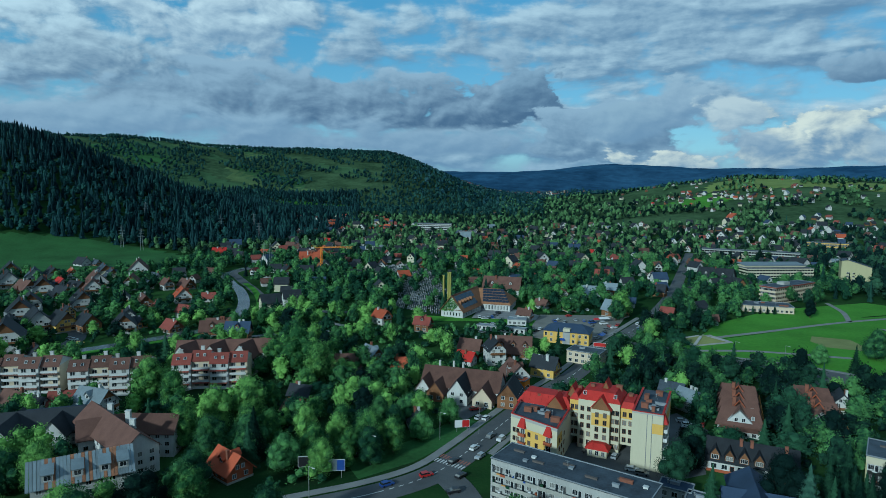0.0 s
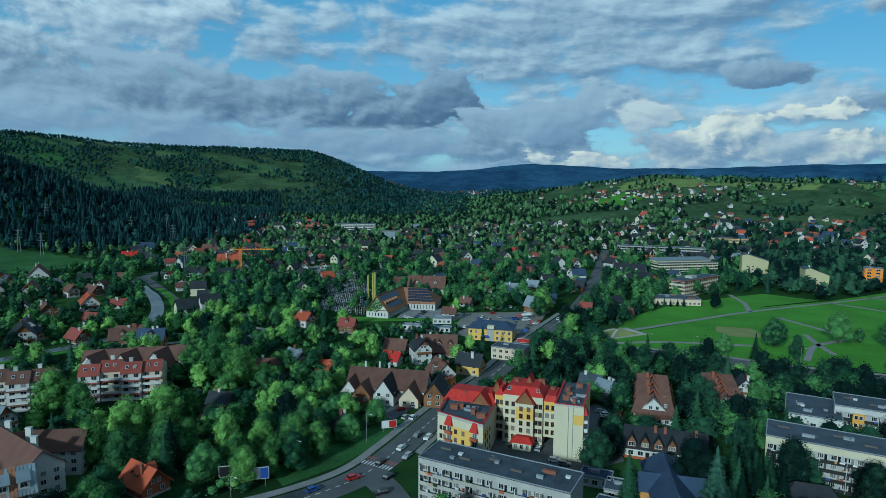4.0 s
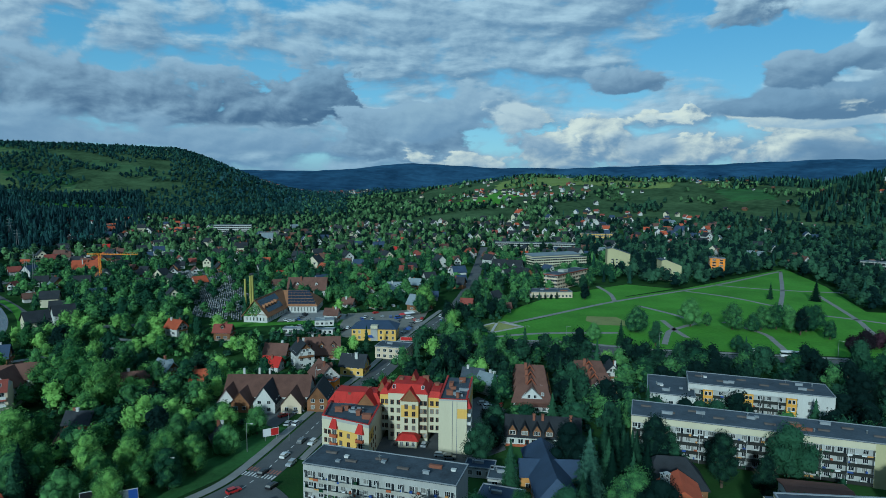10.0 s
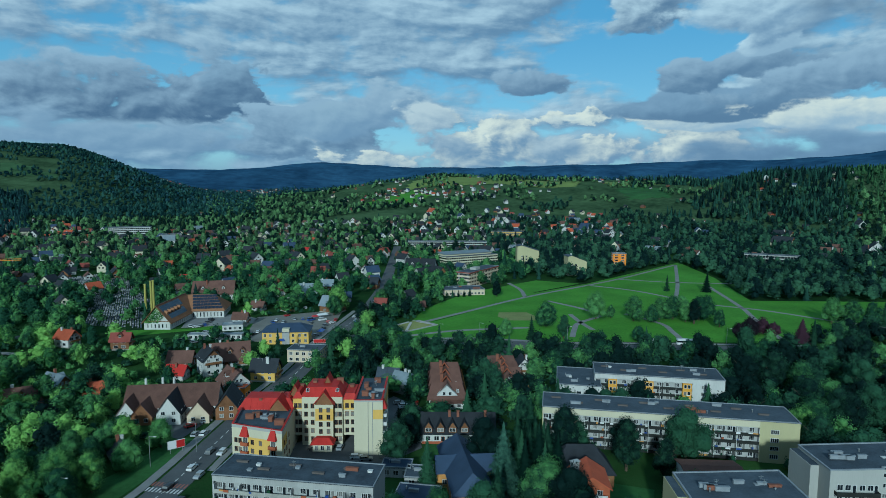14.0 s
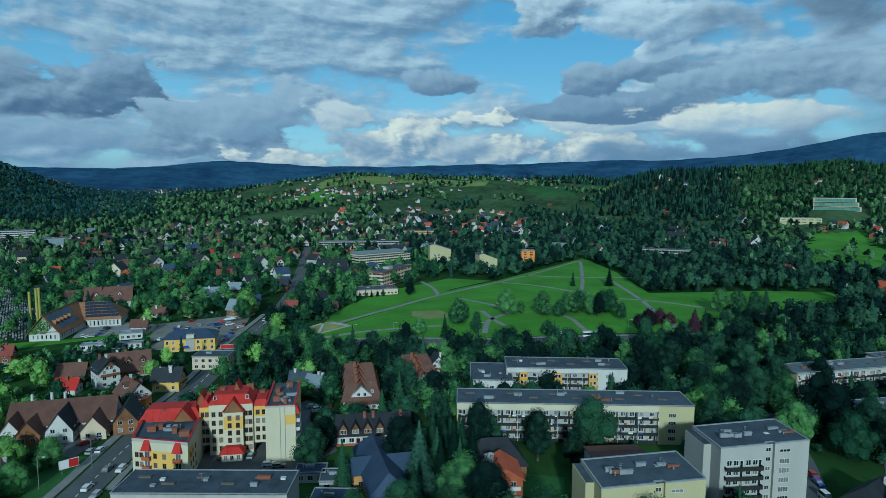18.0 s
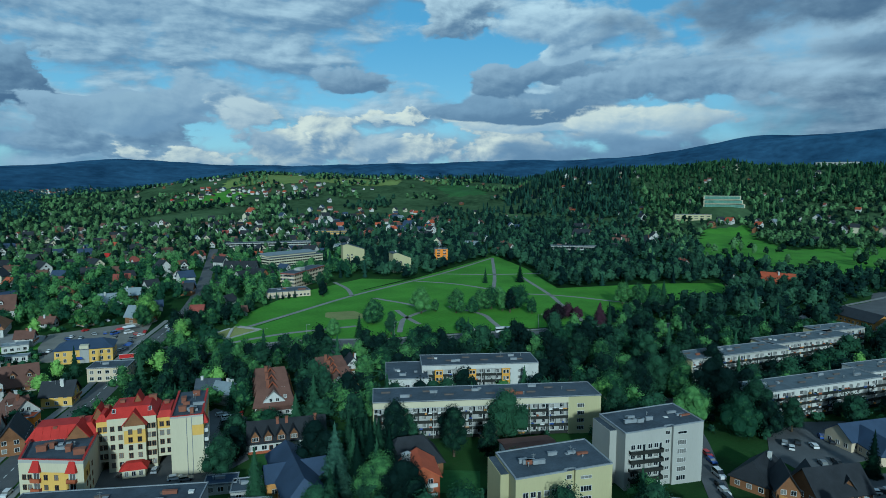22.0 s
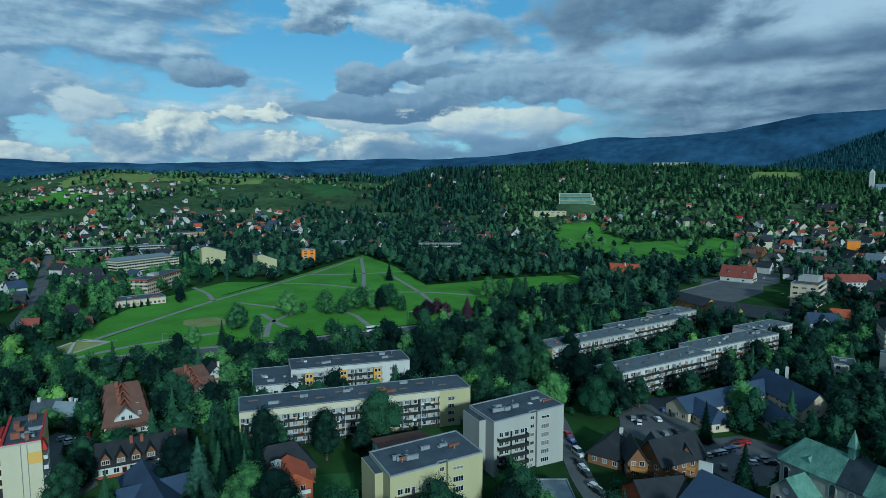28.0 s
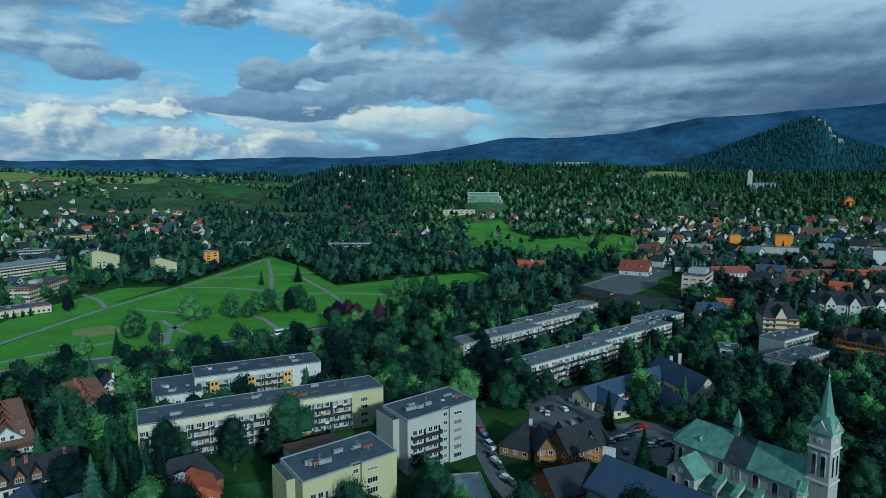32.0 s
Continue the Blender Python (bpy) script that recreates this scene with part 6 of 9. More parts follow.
def stepped_house(x, y, turn, n, label):
    """Broad brown roofs one behind the other, each with an orange-edged cross gable; a white gable and skirt roofs in front."""
    t = thing("stepped_guest_house", pose(x, y, 0, 0, 0, turn), label, "house", "stepped guest houses")
    D, w, e, h = 9.4, 14.0, 5.0, 4.6
    keep_clear(x, y, turn, -w / 2, w / 2, -1, n * D)
    for i in range(n):
        y0, y1 = i * D, (i + 1) * D
        ym = (y0 + y1) / 2
        s = part("section", Geo().box(-w / 2, w / 2, y0, y1 - 0.02, 0, e), WALLS["white" if i == 0 else "wood"], t)
        part("end_gable", Geo().solid([(-w / 2 + 0.3, y0, e), (-w / 2 + 0.3, y1, e), (-w / 2 + 1.4, ym, e + h - 0.4)][::-1], [(w / 2 - 0.3, y0, e), (w / 2 - 0.3, y1, e), (w / 2 - 1.4, ym, e + h - 0.4)][::-1]), WALLS["wood"], s)
        for ya in (y0 - 0.9, y1 + 0.4):
            q = [(-w / 2 - 1.1, ya, e - 0.9), (w / 2 + 1.1, ya, e - 0.9), (w / 2 - 0.9, ym, e + h), (-w / 2 + 0.9, ym, e + h)]
            q = q if ya < ym else q[::-1]
            part("roof", Geo().solid(q, [(a, b, c + 0.3) for a, b, c in q]), ROOFS["brown"], s)
        for sd in (-1, 1):
            # barge boards of the cross gable
            q = [(sd * 2.9, y0 + 0.2, e + h - 2.4), (sd * 2.5, y0 + 0.2, e + h - 2.4), (0, y0 + 0.2, e + h + 0.9), (0, y0 + 0.2, e + h + 1.4)]
            q = q if sd > 0 else q[::-1]
            if i:
                part("barge_board", Geo().solid(q, [(a, b + 0.35, c) for a, b, c in q]), WALLS["brick"], s, "orange-red barge board")
            q = [(sd * 2.9, y0 + 0.5, e + h - 2.5), (0, y0 + 0.5, e + h + 1.1), (0, ym + 0.4, e + h + 1.1), (sd * 0.3, ym + 0.4, e + h)]
            q = q if sd < 0 else q[::-1]
            part("cross_roof", Geo().solid(q, [(a, b, c + 0.2) for a, b, c in q]), ROOFS["brown"], s)
        if i:
            part("chimney", Geo().box(-2.4, -1.2, y0 + 1.2, y0 + 2.4, e + h - 2.5, e + h + 1.6).box(-2.5, -1.1, y0 + 1.1, y0 + 2.5, e + h + 1.6, e + h + 1.8), BRICKSTACK, s)
        windows(s, (w / 2, y0), (w / 2, y1), [2.2, 6.2], [1.2, 3.9], 1.3, 1.3)
        windows(s, (-w / 2, y1), (-w / 2, y0), [2.2, 6.2], [1.2, 3.9], 1.3, 1.3)
        me = window_mesh(0.9, 1.2, 1)
        ob = new("roof_window", me)
        ob.parent = s
        ob.matrix_basis = pose(w * 0.3, y0 + 0.75, e + 1.85, -36, 0, 0)
        for k in range(2):
            part("balcony", Geo().box(w / 2, w / 2 + 1.2, y0 + 0.6, y1 - 0.6, 1.6 + 2.7 * k, 1.75 + 2.7 * k).box(w / 2 + 1.1, w / 2 + 1.2, y0 + 0.6, y1 - 0.6, 1.75 + 2.7 * k, 2.7 + 2.7 * k), WALLS["honey"], s)
    part("front_gable", Geo().solid([(-4.2, -0.5, e + 0.9), (4.2, -0.5, e + 0.9), (0, -0.5, e + h + 0.3)], [(-4.2, 3, e + 0.9), (4.2, 3, e + 0.9), (0, 3, e + h + 0.3)]), WALLS["white"], t)
    for z, d, ww in ((e - 0.2, 1.9, w + 1.6), (3.2, 2.3, w + 0.6)):
        q = [(-ww / 2, -d, z), (ww / 2, -d, z), (ww / 2 - 1.6, 0.1, z + 1.3), (-ww / 2 + 1.6, 0.1, z + 1.3)]
        part("skirt_roof", Geo().solid(q, [(a, b, c + 0.2) for a, b, c in q]), ROOFS["brown"], t)
    windows(t, (-4.2, -0.5), (4.2, -0.5), [3.0, 5.4], [e + 1.2], 1.0, 1.2)
    windows(t, (-w / 2, 0), (w / 2, 0), [2.0, 4.8, 9.0, 11.8], [1.0, 4.6], 1.3, 1.2)


stepped_house(105.5, 212.5, -24, 4, "white guest house with stepped brown tiled roofs")
stepped_house(134.0, 211.0, -24, 4, "second guest house with stepped brown tiled roofs")

_t = thing("blue_roof_house", pose(0, 0, 0), "house with smooth blue-grey metal roof", "house")
wing(_t, 78, 140, 88, 171, 11, 5.2, 4.6, "blue", "honey", zs=(1.3,), hip=3.0)
wing(_t, 76, 160, 92, 154, 8, 5.0, 3.2, "blue", "honey", zs=(1.3,))
box_block("garage", 62, 170, -30, 9, 6, 3.0, 1, "grey", "low garage with dark blue metal roof", "blue", category="garage")
box_block("shed", 58, 150, -36, 12, 9, 3.4, 1, "grey", "low shed with dark blue metal roof", "blue", category="shed")
box_block("garage", 66, 161, -30, 8, 8, 3.0, 1, "grey", "low garage with grey flat roof", category="garage")
_t = thing("brick_house", pose(0, 0, 0), "red brick house with orange-red metal roof and balcony", "house")
wing(_t, 105.4, 124.2, 111.6, 134.4, 9.6, 8.2, 3.0, "orange", "brick", zs=(1.2, 3.9, 6.2), step=3.2)
part("balcony", Geo().box(-4, 4, -1.4, 0, 3.0, 3.2).box(-4, 4, -1.4, -1.25, 3.2, 4.1).box(-4, 4, -1.4, 0, 5.8, 6.0).box(-4, 4, -1.4, -1.25, 6.0, 6.9), TRIM, _t, m=pose(105.2, 124.0, 0, 0, 0, -31))
part("chimney", Geo().box(104.2, 106.4, 131.0, 132.2, 7, 12.6).box(104.0, 106.6, 130.8, 132.4, 12.6, 12.8), WALLS["white"], _t, "white rendered chimney")
_t = thing("dark_roof_house", pose(0, 0, 0), "low timber house under a black pyramid roof", "house")
wing(_t, 109, 148, 125, 140, 13, 4.4, 6.0, "dark", "wood", zs=(1.2,), hip=5.5)
_t = thing("service_building", pose(0, 0, 0), "low pale building with maroon sheet roof", "building")
wing(_t, 138, 123.5, 152, 115.5, 11, 7.4, 0.9, "brown", "white", zs=(1.2, 4.0))
box_block("workshop", 144.5, 59.5, 36, 15.5, 11.5, 4.6, 1, "beige", "low workshop with pale metal flat roof", "steel", category="workshop")
_t = thing("parish_hall", pose(0, 0, 0), "parish hall with big dark blue metal roof", "building")
wing(_t, 171, 35, 158, 4, 20, 5.5, 6.0, "blue", "stone", zs=(1.2,))
part("chimney", Geo().box(171.2, 172.8, 33, 36.4, 5, 13.4), WALLS["white"], _t, "broad white chimney")
_t = thing("barn", pose(0, 0, 0), "brick barn with dark green-black gable roof", "barn")
wing(_t, 160, 50, 170, 40.5, 14, 4.2, 4.6, "dark", "brick", zs=(1.2,))
_t = thing("log_house", pose(0, 0, 0), "old dark log house with shingle roof", "house")
wing(_t, 181, 66.5, 196, 66.5, 11, 3.6, 5.0, "dark", "wood", zs=(1.1,), hip=2.0)
part("chimney", Geo().box(191, 192, 64.5, 65.5, 5, 9.6), WALLS["white"], _t)
_t = thing("timber_villa", pose(0, 0, 0), "timber villa with dark gables and honey balconies", "house")
wing(_t, 182, 53, 197, 44, 11, 6.0, 5.6, "dark", "wood", zs=(1.2, 3.9))
for _x, _y in ((179.5, 55.5), (184.5, 50.5), (189.5, 44.0)):
    wing(_t, _x, _y, _x + 9, _y + 5.4, 6.0, 5.2, 4.4, "dark", "wood", zs=(1.2, 3.9), step=2.6)
    part("balcony", Geo().box(_x - 2.2, _x + 0.4, _y - 2.8, _y + 1.6, 2.9, 3.1).box(_x - 2.2, _x - 2.05, _y - 2.8, _y + 1.6, 3.1, 4.1), WALLS["honey"], _t)
_t = thing("inn", pose(0, 0, 0), "rambling inn under blue-grey metal roofs", "inn")
wing(_t, 236, 59, 287, 33, 10.5, 4.0, 4.0, "blue", "beige", zs=(1.1,))
wing(_t, 287, 37, 262, 15, 12, 5.0, 6.0, "blue", "beige", zs=(1.1, 3.6))
wing(_t, 254, 30, 238, 20, 9, 3.8, 4.0, "blue", "stone", zs=(1.1,))
wing(_t, 244, 56, 232, 42, 9, 3.8, 3.6, "blue", "beige", zs=(1.1,), hip=3.0)
for _x, _y in ((283, 31), (289, 28)):
    part("chimney", Geo().box(_x, _x + 1.4, _y, _y + 1.2, 6, 12.2), WALLS["white"], _t)


def church():
    """A stone church with green copper roofs, a tower with a spire, aisles with buttresses and a ridge turret."""
    t = thing("church", pose(174.6, -16.0, 0, 0, 0, 61.5), "grey stone church with green copper roofs and spire", "church")
    keep_clear(174.6, -16, 61.5, -8, 40, -12, 13, 2)
    st, cu = WALLS["stone"], ROOFS["copper"]
    part("nave", gable_body(10.6, 33, 0, 13.4, 5.6, 0), st, t, m=pose(0, 0, 0, 0, 0, -90))
    part("apse", Geo().prism([(33, -5.3), (36.0, -5.3), (38.6, -2.4), (38.6, 2.4), (36.0, 5.3), (33, 5.3)], 0, 13.2), st, t)
    for s in (-1, 1):
        for x0, x1, m in ((-0.5, 14.5, cu), (14.5, 21.0, ROOFS["newcopper"]), (21.0, 33.2, cu)):
            q = [(x0, s * 5.9, 12.9), (x1, s * 5.9, 12.9), (x1, 0, 19.4), (x0, 0, 19.4)]
            q = q if s < 0 else q[::-1]
            part("nave_roof", Geo().solid(q, [(a, b, c + 0.25) for a, b, c in q]), m, t)
        q = [(33.2, s * 5.9, 12.9), (37, s * 5.8, 12.9), (33.2, 0, 19.4)]
        q = q if s < 0 else q[::-1]
        part("apse_roof", Geo().solid(q, [(a, b, c + 0.25) for a, b, c in q]), cu, t)
        q = [(37, s * 5.8, 12.9), (39.4, s * 2.7, 12.9), (33.2, 0, 19.4)]
        q = q if s < 0 else q[::-1]
        part("apse_roof", Geo().solid(q, [(a, b, c + 0.25) for a, b, c in q]), cu, t)
        # aisles with lean-to copper roofs, buttresses with small caps
        ya, yb = s * 5.3, s * 10.6
        part("aisle", Geo().box(1, 26, min(ya, yb), max(ya, yb), 0, 4.8), st, t)
        q = [(0.6, s * 11.2, 4.5), (26.4, s * 11.2, 4.5), (26.4, s * 5.3, 7.4), (0.6, s * 5.3, 7.4)]
        q = q if s < 0 else q[::-1]
        part("aisle_roof", Geo().solid(q, [(a, b, c + 0.22) for a, b, c in q]), cu, t)
        for x in (4.5, 9.6, 14.7, 19.8):
            y0, y1 = sorted((s * 6.6, s * 11.4))
            part("buttress", Geo().solid([(x - 0.6, y0, 0), (x + 0.6, y0, 0), (x + 0.6, y1, 0), (x - 0.6, y1, 0)],
                                         [(x - 0.6, y0, 9.2 if s > 0 else 6.6), (x + 0.6, y0, 9.2 if s > 0 else 6.6), (x + 0.6, y1, 6.6 if s > 0 else 9.2), (x - 0.6, y1, 6.6 if s > 0 else 9.2)]), st, t)
            q = [(x - 0.8, s * 11.6, 6.6), (x + 0.8, s * 11.6, 6.6), (x + 0.8, s * 6.5, 9.4), (x - 0.8, s * 6.5, 9.4)]
            q = q if s < 0 else q[::-1]
            part("buttress_cap", Geo().solid(q, [(a, b, c + 0.25) for a, b, c in q]), cu, t)
        # transept
        part("transept", gable_body(8.6, 8.2, 0, 8.2, 4.0, 4.8 if s > 0 else -13.0, 29.2), st, t)
        for k in (-1, 1):
            q = [(29.2 + k * 4.9, s * 13.6, 7.7), (29.2, s * 13.6, 12.4), (29.2, s * 4.6, 12.4), (29.2 + k * 4.9, s * 4.6, 7.7)]
            q = q if k * s < 0 else q[::-1]
            part("transept_roof", Geo().solid(q, [(a, b, c + 0.25) for a, b, c in q]), cu, t)
    def arch(x, y, z, w, h, ang, deep=0.12):
        """A round-headed window with a pale surround."""
        n = 8
        ring = [(-w / 2, 0), (w / 2, 0)] + [(w / 2 * math.cos(math.pi * i / n), h - w / 2 + w / 2 * math.sin(math.pi * i / n)) for i in range(n + 1)]
        big = [(p[0] * 1.5, p[1] * 1.12 - 0.1) for p in ring]
        m = pose(x, y, z, 0, 0, ang)
        ob = part("arched_window", Geo().solid([(a, -deep, b) for a, b in big][::-1], [(a, 0.02, b) for a, b in big][::-1]), WALLS["white"], t, "pale stone window surround", m)
        part("pane", Geo().solid([(a, -deep - 0.04, b) for a, b in ring][::-1], [(a, -deep, b) for a, b in ring][::-1]), GLASS, ob, "dark glazing")
    for x in (2.6, 7.0, 12.1, 17.2, 22.0):
        arch(x, 5.3, 8.8, 1.4, 3.4, 180)
        arch(x, -5.3, 8.8, 1.4, 3.4, 0)
    for x in (27.2, 31.2):
        arch(x, 13.0, 2.6, 1.2, 4.0, 180)
    arch(34.6, 5.3, 7.5, 1.2, 4.2, 180)
    for x in (2.4, 7.0, 12.1, 17.2, 22.4):
        arch(x, 10.6, 1.2, 1.0, 2.4, 180)
    part("rose_window", Geo().prism([(0.9 * math.cos(i * 0.524), 0.9 * math.sin(i * 0.524)) for i in range(12)], 0, 0.15), WALLS["white"], t, m=pose(29.2, 13.0, 8.9, -90, 0, 0))
    # tower
    tx, ty, hw = -2.0, 0.8, 2.55
    part("tower", Geo().box(tx - hw, tx + hw, ty - hw, ty + hw, 0, 28.2), WALLS["stone"], t)
    for z in (15.5, 24.0, 28.0):
        part("string_course", Geo().box(tx - hw - 0.3, tx + hw + 0.3, ty - hw - 0.3, ty + hw + 0.3, z, z + 0.5), TRIM, t)
    for ang, dx, dy in ((180, 0, hw), (90, hw, 0), (0, 0, -hw), (270, -hw, 0)):
        ox, oy = (1.05, 0) if dx == 0 else (0, 1.05)
        for k in (-1, 1):
            arch(tx + dx + k * ox, ty + dy + k * oy, 17.4, 0.95, 5.2, ang)
        # clock gable
        g = Geo()
        part("clock_face", Geo().rod(0, 0, 0, 0.14, 0.8, 0.8, 16), TRIM, t, "white round clock face", pose(tx + dx * 1.005, ty + dy * 1.005, 26.2, 90, 0, ang))
        part("clock_hand", Geo().box(-0.06, 0.06, -0.7, 0.1, 0.145, 0.18), RUBBER, t, "dark clock pointer", pose(tx + dx * 1.005, ty + dy * 1.005, 26.2, 90, 0, ang))
        tri = [(-2.1, 28.2), (2.1, 28.2), (0, 31.2)]
        part("tower_gable", Geo().solid([(a, -0.25, b) for a, b in tri], [(a, 1.2, b) for a, b in tri]), st, t, m=pose(tx + dx, ty + dy, 0, 0, 0, ang))
    lo = [(tx + (hw + 0.5) * c, ty + (hw + 0.5) * s, 28.4) for c, s in ((-1, -1), (1, -1), (1, 1), (-1, 1))]
    oct8 = lambda r, z: [(tx + r * math.cos(math.pi / 8 + i * math.pi / 4), ty + r * math.sin(math.pi / 8 + i * math.pi / 4), z) for i in range(8)]
    part("spire_skirt", Geo().solid(lo, [(tx + 1.5 * c, ty + 1.5 * s, 32.2) for c, s in ((-1, -1), (1, -1), (1, 1), (-1, 1))]), cu, t)
    part("spire", Geo().solid(oct8(2.15, 30.0), oct8(0.12, 42.0)), cu, t, "green copper spire")
    part("finial", Geo().rod(tx, ty, 41.8, 44.0, 0.09).rod(tx, ty, 42.0, 42.5, 0.35, 0.2).box(tx - 0.5, tx + 0.5, ty - 0.05, ty + 0.05, 43.2, 43.35), METAL, t)
    # stair turret beside the tower
    part("stair_turret", Geo().rod(1.2, 4.6, 0, 12.0, 1.7, 1.7, 8), st, t)
    part("turret_roof", Geo().rod(1.2, 4.6, 12.0, 15.0, 2.1, 0.15, 8), cu, t)
    # ridge turret
    part("ridge_turret", Geo().box(19.8, 21.4, -0.8, 0.8, 18.4, 22.0), cu, t)
    part("turret_spire", Geo().solid([(19.5, -1.1, 21.8), (21.7, -1.1, 21.8), (21.7, 1.1, 21.8), (19.5, 1.1, 21.8)], [(20.55, -0.05, 26.4), (20.65, -0.05, 26.4), (20.65, 0.05, 26.4), (20.55, 0.05, 26.4)]), cu, t)
    part("roof_dormer", Geo().solid([(28.6, 4.4, 14.6), (30.2, 4.4, 14.6), (29.4, 4.4, 16.2)], [(28.6, 2, 15.6), (30.2, 2, 15.6), (29.4, 2, 16.8)]), cu, t)


church()


def sanctuary():
    """The modern parish church: two steep tan roofs that meet in a corner, solar panels, white walls with slit windows, slim towers."""
    t = thing("parish_church", pose(0, 0, 0), "white modern church with tan roofs and solar panels", "church")
    keep_clear(4.6, 409, -25.5, -9, 9, 0, 46, 2.0)
    keep_clear(25.4, 435.1, -16, -4, 22, 0, 28, 2.0)
    white = WALLS["white"]
    # long wing, its gable to the street
    m = pose(4.6, 409, 0, 0, 0, -25.5)
    EV, RG, hw, L = 5.0, 14.6, 8.0, 44.0
    part("nave_wall", Geo().solid([(-hw, 0, 0), (hw, 0, 0), (hw, 0, EV), (0, 0, RG - 0.5), (-hw, 0, EV)], [(-hw, L, 0), (hw, L, 0), (hw, L, EV), (0, L, RG - 0.5), (-hw, L, EV)]), white, t, "white rendered wall", m)
    k = (RG - EV) / hw
    for sd in (-1, 1):
        q = [(sd * (hw + 1.1), -1.4, EV - 1.1 * k), (0, -1.4, RG), (0, L, RG), (sd * (hw + 1.1), L, EV - 1.1 * k)]
        q = q if sd < 0 else q[::-1]
        part("nave_roof", Geo().solid(q, [(a, b, c + 0.35) for a, b, c in q]), TANROOF, t, "steep tan shingle roof", m)
    part("ridge_cap", Geo().box(-0.35, 0.35, -1.5, L, RG + 0.2, RG + 0.5), ROOFS["brown"], t, "", m)
    for lo, hi, y0, y1 in ((0.10, 0.46, 1.0, 30.0), (0.58, 0.92, 4.0, 28.0)):
        n = 9
        for i in range(n):
            a, b = y0 + (y1 - y0) * i / n, y0 + (y1 - y0) * (i + 1) / n - 0.15
            z0, z1 = RG - hi * (RG - EV) + 0.45, RG - lo * (RG - EV) + 0.45
            part("solar_panel", Geo().slab([(hi * hw, a, z0), (hi * hw, b, z0), (lo * hw, b, z1), (lo * hw, a, z1)], 0.1), SOLAR, t, "", m)
    for i in range(5):
        y, x0 = 3.0 + i * 4.6, 0.50 * hw
        z0 = RG - 0.50 * (RG - EV) + 0.3
        part("dormer", Geo().solid([(x0 + 1.5, y - 1.3, z0 - 1.2), (x0 + 1.5, y + 1.3, z0 - 1.2), (x0 + 1.5, y, z0 + 1.2)], [(x0 - 1.4, y - 0.2, z0 + 1.1), (x0 - 1.4, y + 0.2, z0 + 1.1), (x0 - 1.4, y, z0 + 1.3)]), TANROOF, t, "small pointed dormer", m)
    ax, ay = math.cos(radians(-25.5)), math.sin(radians(-25.5))
    at = lambda u, v: (4.6 + ax * u - ay * v, 409 + ay * u + ax * v)
    windows(t, at(-hw, 0), at(hw, 0), spread(1.2, 2 * hw - 1.2, 6), [1.2], 0.8, 2.2, 1)
    windows(t, at(hw, 0), at(hw, 30), spread(2, 28, 9), [1.0], 0.7, 2.6, 1)
    part("gable_beam", Geo().solid([(-hw, -0.25, EV), (hw, -0.25, EV), (hw, -0.25, EV + 0.4), (-hw, -0.25, EV + 0.4)], [(-hw, 0, EV), (hw, 0, EV), (hw, 0, EV + 0.4), (-hw, 0, EV + 0.4)]), WALLS["wood"], t, "dark timber beam", m)
    # cross wing under a broad hipped roof
    m2 = pose(25.4, 435.1, 0, 0, 0, -16)
    X, D, R2 = 21.2, 26.0, 13.8
    part("hall_wall", Geo().box(-8, X, 0, D, 0, 5.0), white, t, "white rendered wall", m2)
    part("hall_roof", Geo().solid([(-8, -0.9, 4.7), (X + 0.9, -0.9, 4.7), (X + 0.9, D + 0.9, 4.7), (-8, D + 0.9, 4.7)], [(-8, D / 2 - 0.2, R2), (X - 8.5, D / 2 - 0.2, R2), (X - 8.5, D / 2 + 0.2, R2), (-8, D / 2 + 0.2, R2)]), TANROOF, t, "broad tan hipped roof", m2)
    k = (R2 - 4.7) / (D / 2 + 0.7)
    for j in range(5):
        v0, v1 = 1.0 + j * 2.35, 2.9 + j * 2.35
        x0, x1 = 1.2 - j * 0.5, X - 1.0 - j * 1.35
        n = 8 - j // 2
        for i in range(n):
            a, b = x0 + (x1 - x0) * i / n, x0 + (x1 - x0) * (i + 1) / n - 0.14
            z0, z1 = 4.7 + (v0 + 0.9) * k + 0.22, 4.7 + (v1 + 0.9) * k + 0.22
            part("solar_panel", Geo().slab([(a, v0, z0), (b, v0, z0), (b, v1, z1), (a, v1, z1)], 0.1), SOLAR, t, "", m2)
    bx, by = math.cos(radians(-16)), math.sin(radians(-16))
    at2 = lambda u, v: (25.4 + bx * u - by * v, 435.1 + by * u + bx * v)
    windows(t, at2(0, 0), at2(X, 0), spread(0.8, X - 0.8, 9), [0.9], 0.8, 3.0, 1)
    windows(t, at2(X, 0), at2(X, D), spread(2, D - 2, 8), [0.9], 0.8, 3.0, 1)
    for x, h in ((-1.3, 24.1), (2.1, 26.0), (3.5, 26.2)):
        part("slim_tower", Geo().rod(x, 437, 0, h, 0.75, 0.65, 8).rod(x, 437, h, h + 0.5, 0.9, 0.9, 8), WALLS["olive"], t, "slim yellow-green pillar tower")
    box_block("low_wall_building", 19.7, 374.4, -22.6, 30.6, 5, 2.8, 1, "white", "long low white outbuilding", "steel", category="outbuilding")
    return t


SANCTUARY = sanctuary()


